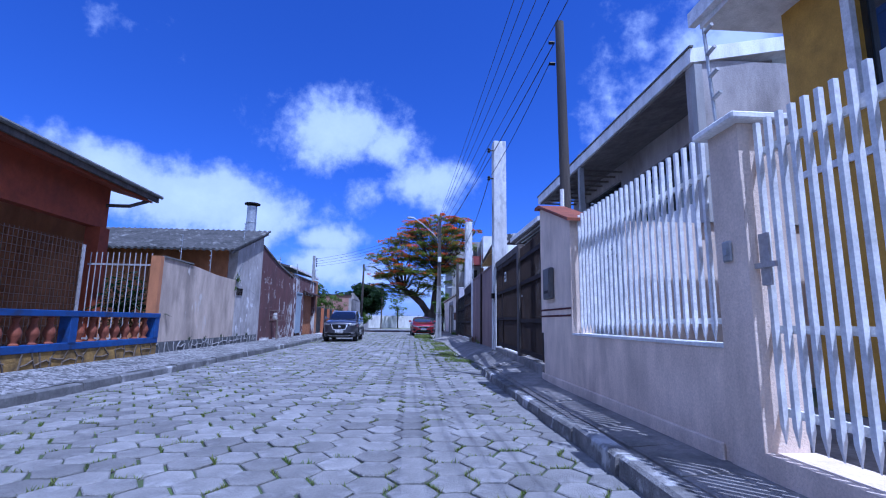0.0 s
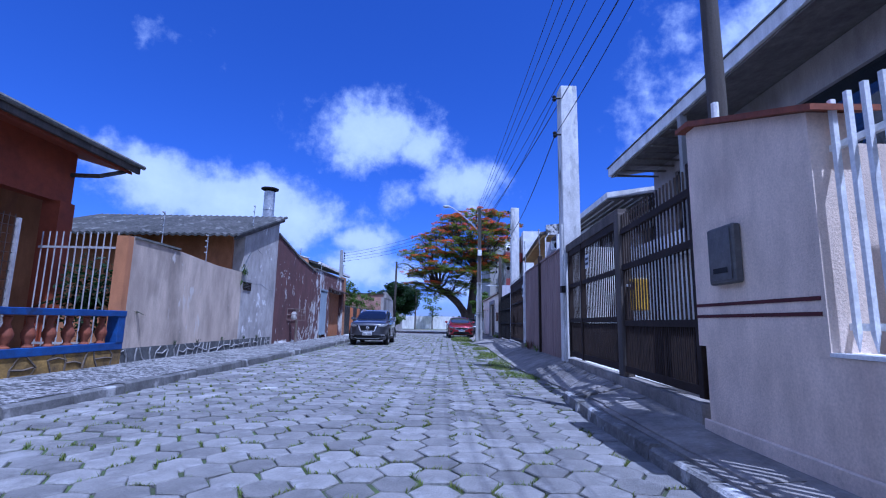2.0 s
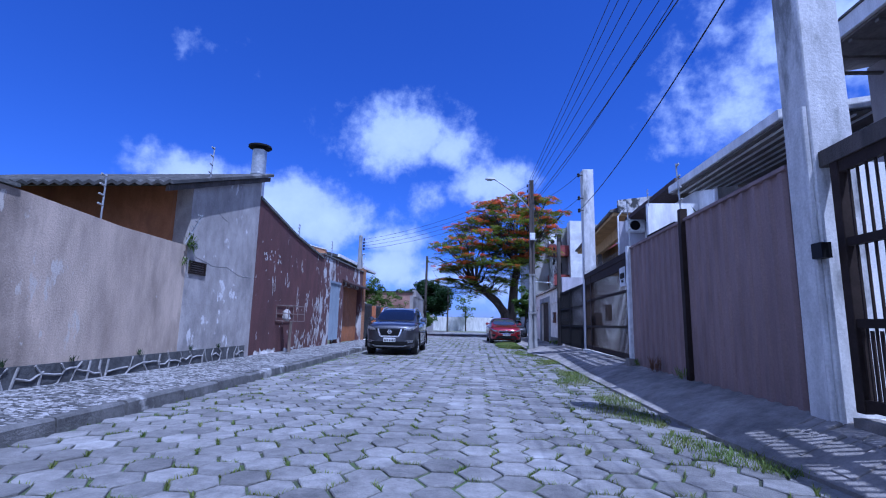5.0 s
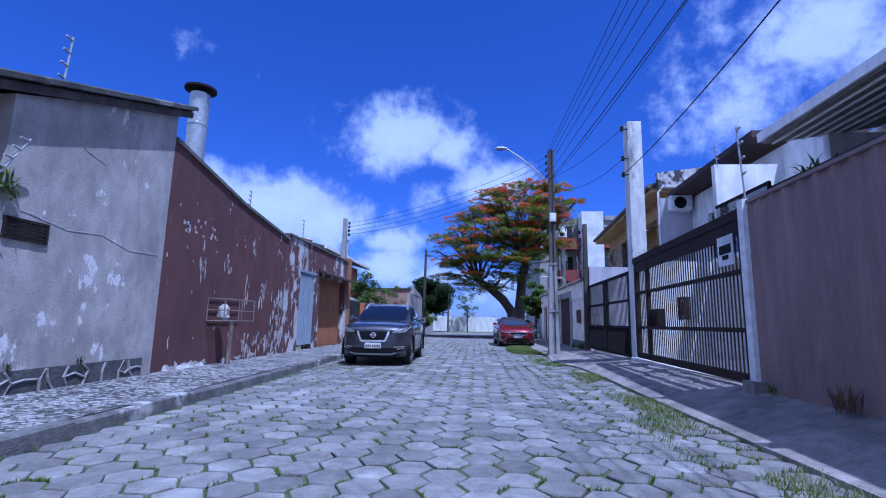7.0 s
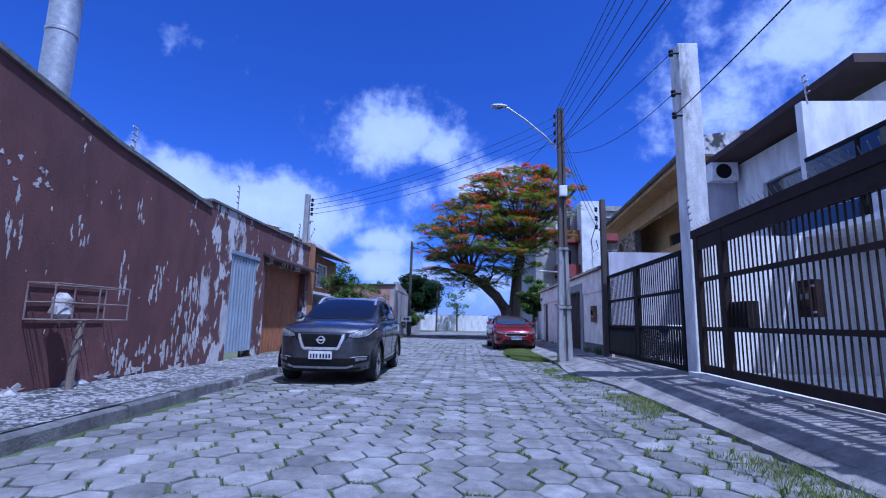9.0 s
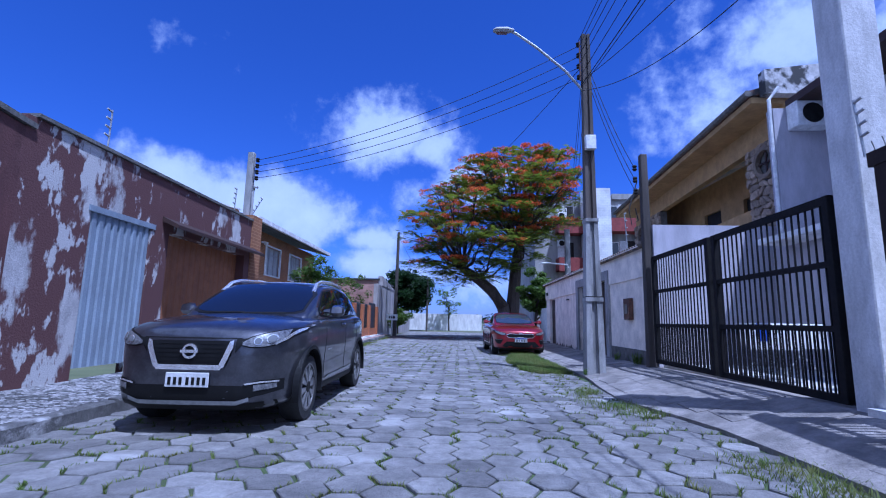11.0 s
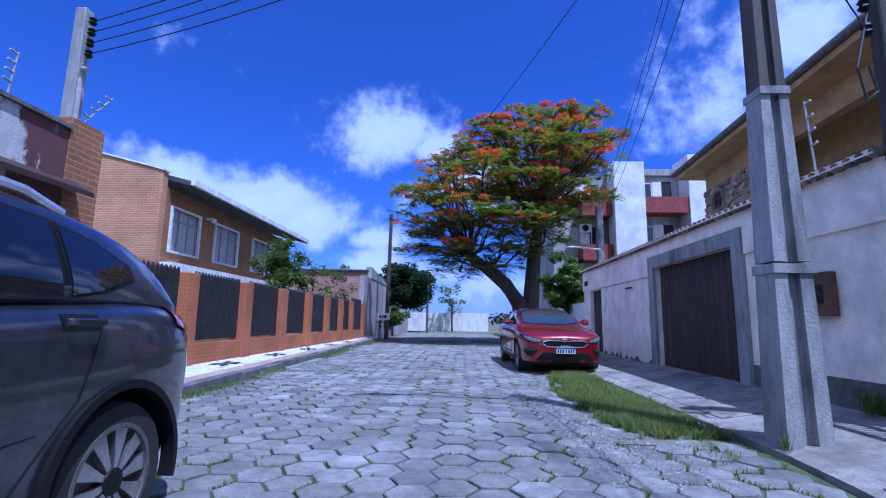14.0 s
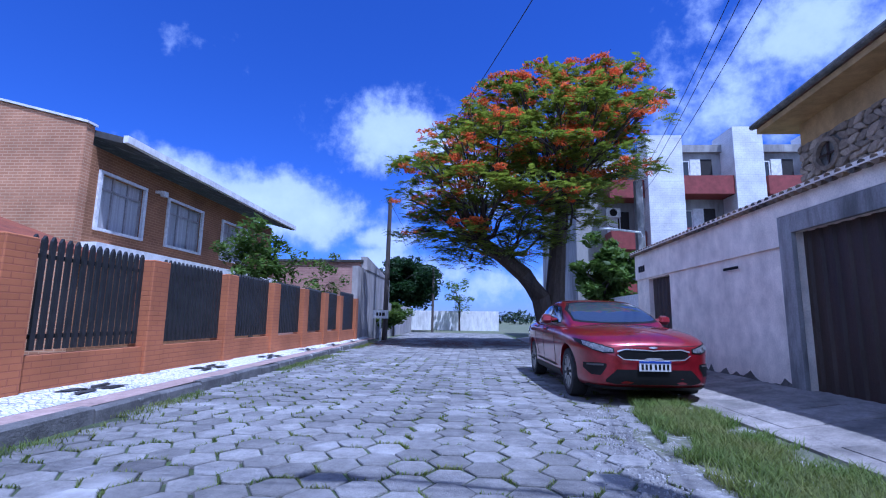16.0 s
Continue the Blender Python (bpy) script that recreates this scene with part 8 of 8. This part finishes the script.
VERGE_LEFT = [(28.2, 0.30), (29.5, 0.16), (31.0, 0.12), (33.0, 0.42), (34.3, 0.85)]
VERGE_RIGHT = [(28.2, 1.20), (29.5, 1.27), (34.3, 1.27)]
bm = B()
loft(bm, [[(between(VERGE_LEFT, y) + 0.05 * math.sin(y * 5.3) - 0.15 + (between(VERGE_RIGHT, y) + 0.2 - between(VERGE_LEFT, y)) * k / 6, y, 0.002 + 0.012 * noise.noise(Vector((k * 0.9, y * 2.2, 1.5)))) for k in range(7)] for y in [28.1 + 0.15 * i for i in range(43)]], ends=False, closed=False)
structure(part("verge_soil", bm, "verge_soil"), "dusty gravelly soil of the verge", "ground")
r = random.Random(77)
bm = B()
for _ in range(34000):
    y = r.uniform(28.3, 34.2)
    x0, x1 = between(VERGE_LEFT, y), between(VERGE_RIGHT, y)
    x = r.uniform(x0, x1)
    if noise.noise(Vector((x * 3.1, y * 2.3, 3))) * 0.55 + noise.noise(Vector((x * 9, y * 7, 8))) * 0.3 + 0.42 < abs((x - x0) / (x1 - x0) - 0.5):
        continue
    blades(bm, x, y, 0.0, r.uniform(0.03, 0.12), r, 1.0)
tagged(part("grass_verge", bm, "grass"), "strip of tall green grass on the verge", "grass", kind="stuff")
bm = B()
for _ in range(16000):
    y = r.uniform(11.8, 28.0)
    e = between(RIGHT_EDGE, y)
    x = e + r.gauss(-0.22, 0.2) - (0.35 if 12.5 < y < 17.5 else 0.0) * r.random()
    if noise.noise(Vector((x * 1.3, y * 0.8, 9))) < 0.06:
        continue
    blades(bm, x, y, 0.0, r.uniform(0.02, 0.075), r, 0.9)
for _ in range(9000):
    y = r.uniform(29.5, 48)
    e = between(LEFT_EDGE, y)
    x = e + abs(r.gauss(0.0, 0.16)) + 0.02
    if noise.noise(Vector((x * 1.3, y * 0.7, 2))) < -0.05:
        continue
    blades(bm, x, y, 0.0, r.uniform(0.02, 0.06), r, 0.9)
tagged(part("verge_tufts", bm, "grass"), "patchy grass tufts along the edges of the street", "grass", kind="stuff")

r = random.Random(31)
gv, gf = [], []
for _ in range(2600):
    y = r.uniform(27.0, 33.2)
    x = between(VERGE_LEFT, y) + r.gauss(-0.22, 0.2)
    if x > 1.2:
        continue
    s, b0 = r.uniform(0.004, 0.015) * (1.6 if r.random() < 0.06 else 1), len(gv)
    pts = [(x + s * r.uniform(0.7, 1.2) * math.cos(k * 1.257), y + s * r.uniform(0.7, 1.2) * math.sin(k * 1.257), 0.0) for k in range(5)]
    gv += [(p[0], p[1], -0.004) for p in pts] + [(x + (p[0] - x) * 0.7, y + (p[1] - y) * 0.7, 0.004 + s * r.uniform(0.15, 0.5)) for p in pts]
    gf += [tuple(b0 + 5 + k for k in range(5))] + [(b0 + k, b0 + (k + 1) % 5, b0 + 5 + (k + 1) % 5, b0 + 5 + k) for k in range(5)]
me = bpy.data.meshes.new("rubble")
me.from_pydata(gv, [], gf)
me.materials.append(M["gravel"])
tagged(new("verge_gravel", me), "loose pale gravel and mortar crumbs by the verge", "gravel", kind="stuff")

# ---- rough setts of the driveway and slabs of the pavement


def sett(bm, x0, x1, y0, y1, r):
    """A rough block lying on the sloping pavement."""
    q = []
    for x, y in ((x0, y0), (x1, y0), (x1, y1), (x0, y1)):
        ed, wl = between(RIGHT_EDGE, y), between(RIGHT_WALL, y)
        k = max(0.0, min(1.0, (x - ed) / max(0.1, wl - ed)))
        q.append((x + r.uniform(-0.012, 0.012), y + r.uniform(-0.012, 0.012), between(EDGE_Z, y) + (between(WALL_Z, y) - between(EDGE_Z, y)) * k))
    cx, cy = sum(p[0] for p in q) / 4, sum(p[1] for p in q) / 4
    up = 0.016 + r.uniform(-0.006, 0.008)
    loft(bm, [[(p[0], p[1], p[2] - 0.03) for p in q], [(p[0], p[1], p[2] + up - 0.01) for p in q], [(cx + (p[0] - cx) * 0.88, cy + (p[1] - cy) * 0.88, p[2] + up) for p in q]])


r = random.Random(15)
pave = bpy.data.objects["pavement_right"]
y = 9.0
while y < 12.6:
    w = r.uniform(0.12, 0.2)
    x, x1 = between(RIGHT_EDGE, y) + 0.05 + r.uniform(0, 0.1), between(RIGHT_WALL, y) - 0.06
    while x < x1 - 0.1:
        d = r.uniform(0.2, 0.36)
        bm = B()
        sett(bm, x, min(x + d, x1) - 0.018, y, y + w - 0.02, r)
        part("sett", bm, "walkway", pave)
        x += d
    y += w
for ya, yb, dx, dy in ((-1.0, 8.8, 0.31, 0.62), (18.0, 27.2, 0.42, 0.5), (29.0, 39.0, 0.48, 0.6)):
    y = ya
    while y < yb:
        x, x1 = between(RIGHT_EDGE, y) + 0.18, between(RIGHT_WALL, y) - 0.04
        while x < x1 - 0.12:
            bm = B()
            sett(bm, x, min(x + dx, x1) - 0.016, y, y + dy - 0.016, r)
            for v in bm.verts:
                v.co.z -= 0.001
            part("paving_slab", bm, "walkway", pave)
            x += dx
        y += dy

# ---- hexagonal pavers
HEX_W, HEX_H = 0.34, 0.2945


def hex_verts(seed):
    q = random.Random(seed)
    out = []
    k = 0.93
    lip = []
    for i in range(6):
        a = i * math.pi / 3
        px, py = HEX_W / 2 * k * math.cos(a) + q.uniform(-0.006, 0.006), HEX_W / 2 * k * math.sin(a) + q.uniform(-0.006, 0.006)
        lip.append((px, py))
    low = [(x, y, -0.03) for x, y in lip]
    mid = [(x, y, -0.007) for x, y in lip]
    top = [(x * 0.955, y * 0.955, 0.0) for x, y in lip]
    faces = [tuple(range(12, 18))]
    for i in range(6):
        j = (i + 1) % 6
        faces += [(i, j, 6 + j, 6 + i), (6 + i, 6 + j, 12 + j, 12 + i)]
    return low + mid + top, faces


HEXES = [hex_verts(s) for s in range(5)]
shared = []
for vs, fs in HEXES:
    me = bpy.data.meshes.new("hex_paver")
    me.from_pydata(vs, [], fs)
    me.materials.append(M["paver"])
    shared.append(me)
r = random.Random(5)
rest_v, rest_f, count = [], [], 0
tuft = B()
for col in range(-26, 12):
    x = col * HEX_W * 0.75 + 0.02
    for row in range(-10, 215):
        y = (row + 0.5 * (col % 2)) * HEX_H
        if not between(LEFT_EDGE, y) + 0.05 < x < between(RIGHT_EDGE, y) - 0.01:
            continue
        if 28.2 < y < 34.2 and x > between(VERGE_LEFT, y) + 0.05:
            continue
        z = r.uniform(-0.006, 0.006) + 0.012 * noise.noise(Vector((x * 0.8, y * 0.8, 0)))
        tilt = pose(x + r.uniform(-0.006, 0.006), y + r.uniform(-0.006, 0.006), z, r.uniform(-0.8, 0.8), r.uniform(-0.8, 0.8), r.uniform(-2, 2) + 60 * r.randint(0, 5))
        k = r.randrange(5)
        if -2.6 < x < 1.3 and 2.6 < y < 8.2 and count < 300:
            ob = new("hex_paver", shared[k])
            ob.parent = road
            ob.matrix_basis = tilt
            count += 1
        else:
            base = len(rest_v)
            rest_v += [tuple(tilt @ Vector(p)) for p in HEXES[k][0]]
            rest_f += [tuple(base + i for i in f) for f in HEXES[k][1]]
        # grass in the joints
        wild = noise.noise(Vector((x * 0.45, y * 0.3, 4))) + (0.45 if x > 0.2 and y > 11 else 0.0) + (0.12 if x < -3 else 0)
        if y < 40 and r.random() < 0.85 + 1.0 * wild:
            e = r.randrange(6)
            a0, a1 = e * math.pi / 3, (e + 1) * math.pi / 3
            for _ in range(r.randint(8, 38)):
                t = r.random()
                gx = x + HEX_W / 2 * (math.cos(a0) * (1 - t) + math.cos(a1) * t) + r.gauss(0, 0.006)
                gy = y + HEX_W / 2 * (math.sin(a0) * (1 - t) + math.sin(a1) * t) + r.gauss(0, 0.006)
                blades(tuft, gx, gy, -0.012, r.uniform(0.014, 0.04) * (1.5 if x > 0.2 and y > 11 else 1.0), r, 0.9)
me = bpy.data.meshes.new("hex_pavers")
me.from_pydata(rest_v, [], rest_f)
me.materials.append(M["paver"])
rest = new("hex_pavers", me)
rest.parent = road
tagged(rest, kind="stuff")
tagged(part("joint_grass", tuft, "grass"), "short grass growing in the joints between pavers", "grass", kind="stuff")

r = random.Random(61)
pv, pf = [], []
for _ in range(7000):
    x, y = r.uniform(-5.3, 2.2), 47.2 + r.gauss(0, 1.5)
    if noise.noise(Vector((x * 0.7, y * 0.5, 6))) < -0.2:
        continue
    a, s, b0 = r.uniform(0, 6.283), r.uniform(0.02, 0.045), len(pv)
    pv += [(x + s * math.cos(a + k * 1.571), y + s * math.sin(a + k * 1.571), 0.022 + r.uniform(0, 0.01)) for k in range(4)]
    pf.append((b0, b0 + 1, b0 + 2, b0 + 3))
me = bpy.data.meshes.new("petals")
me.from_pydata(pv, [], pf)
me.materials.append(M["petal"])
tagged(new("fallen_petals", me), "dry reddish petals strewn on the road below the tree", "petals", kind="stuff")
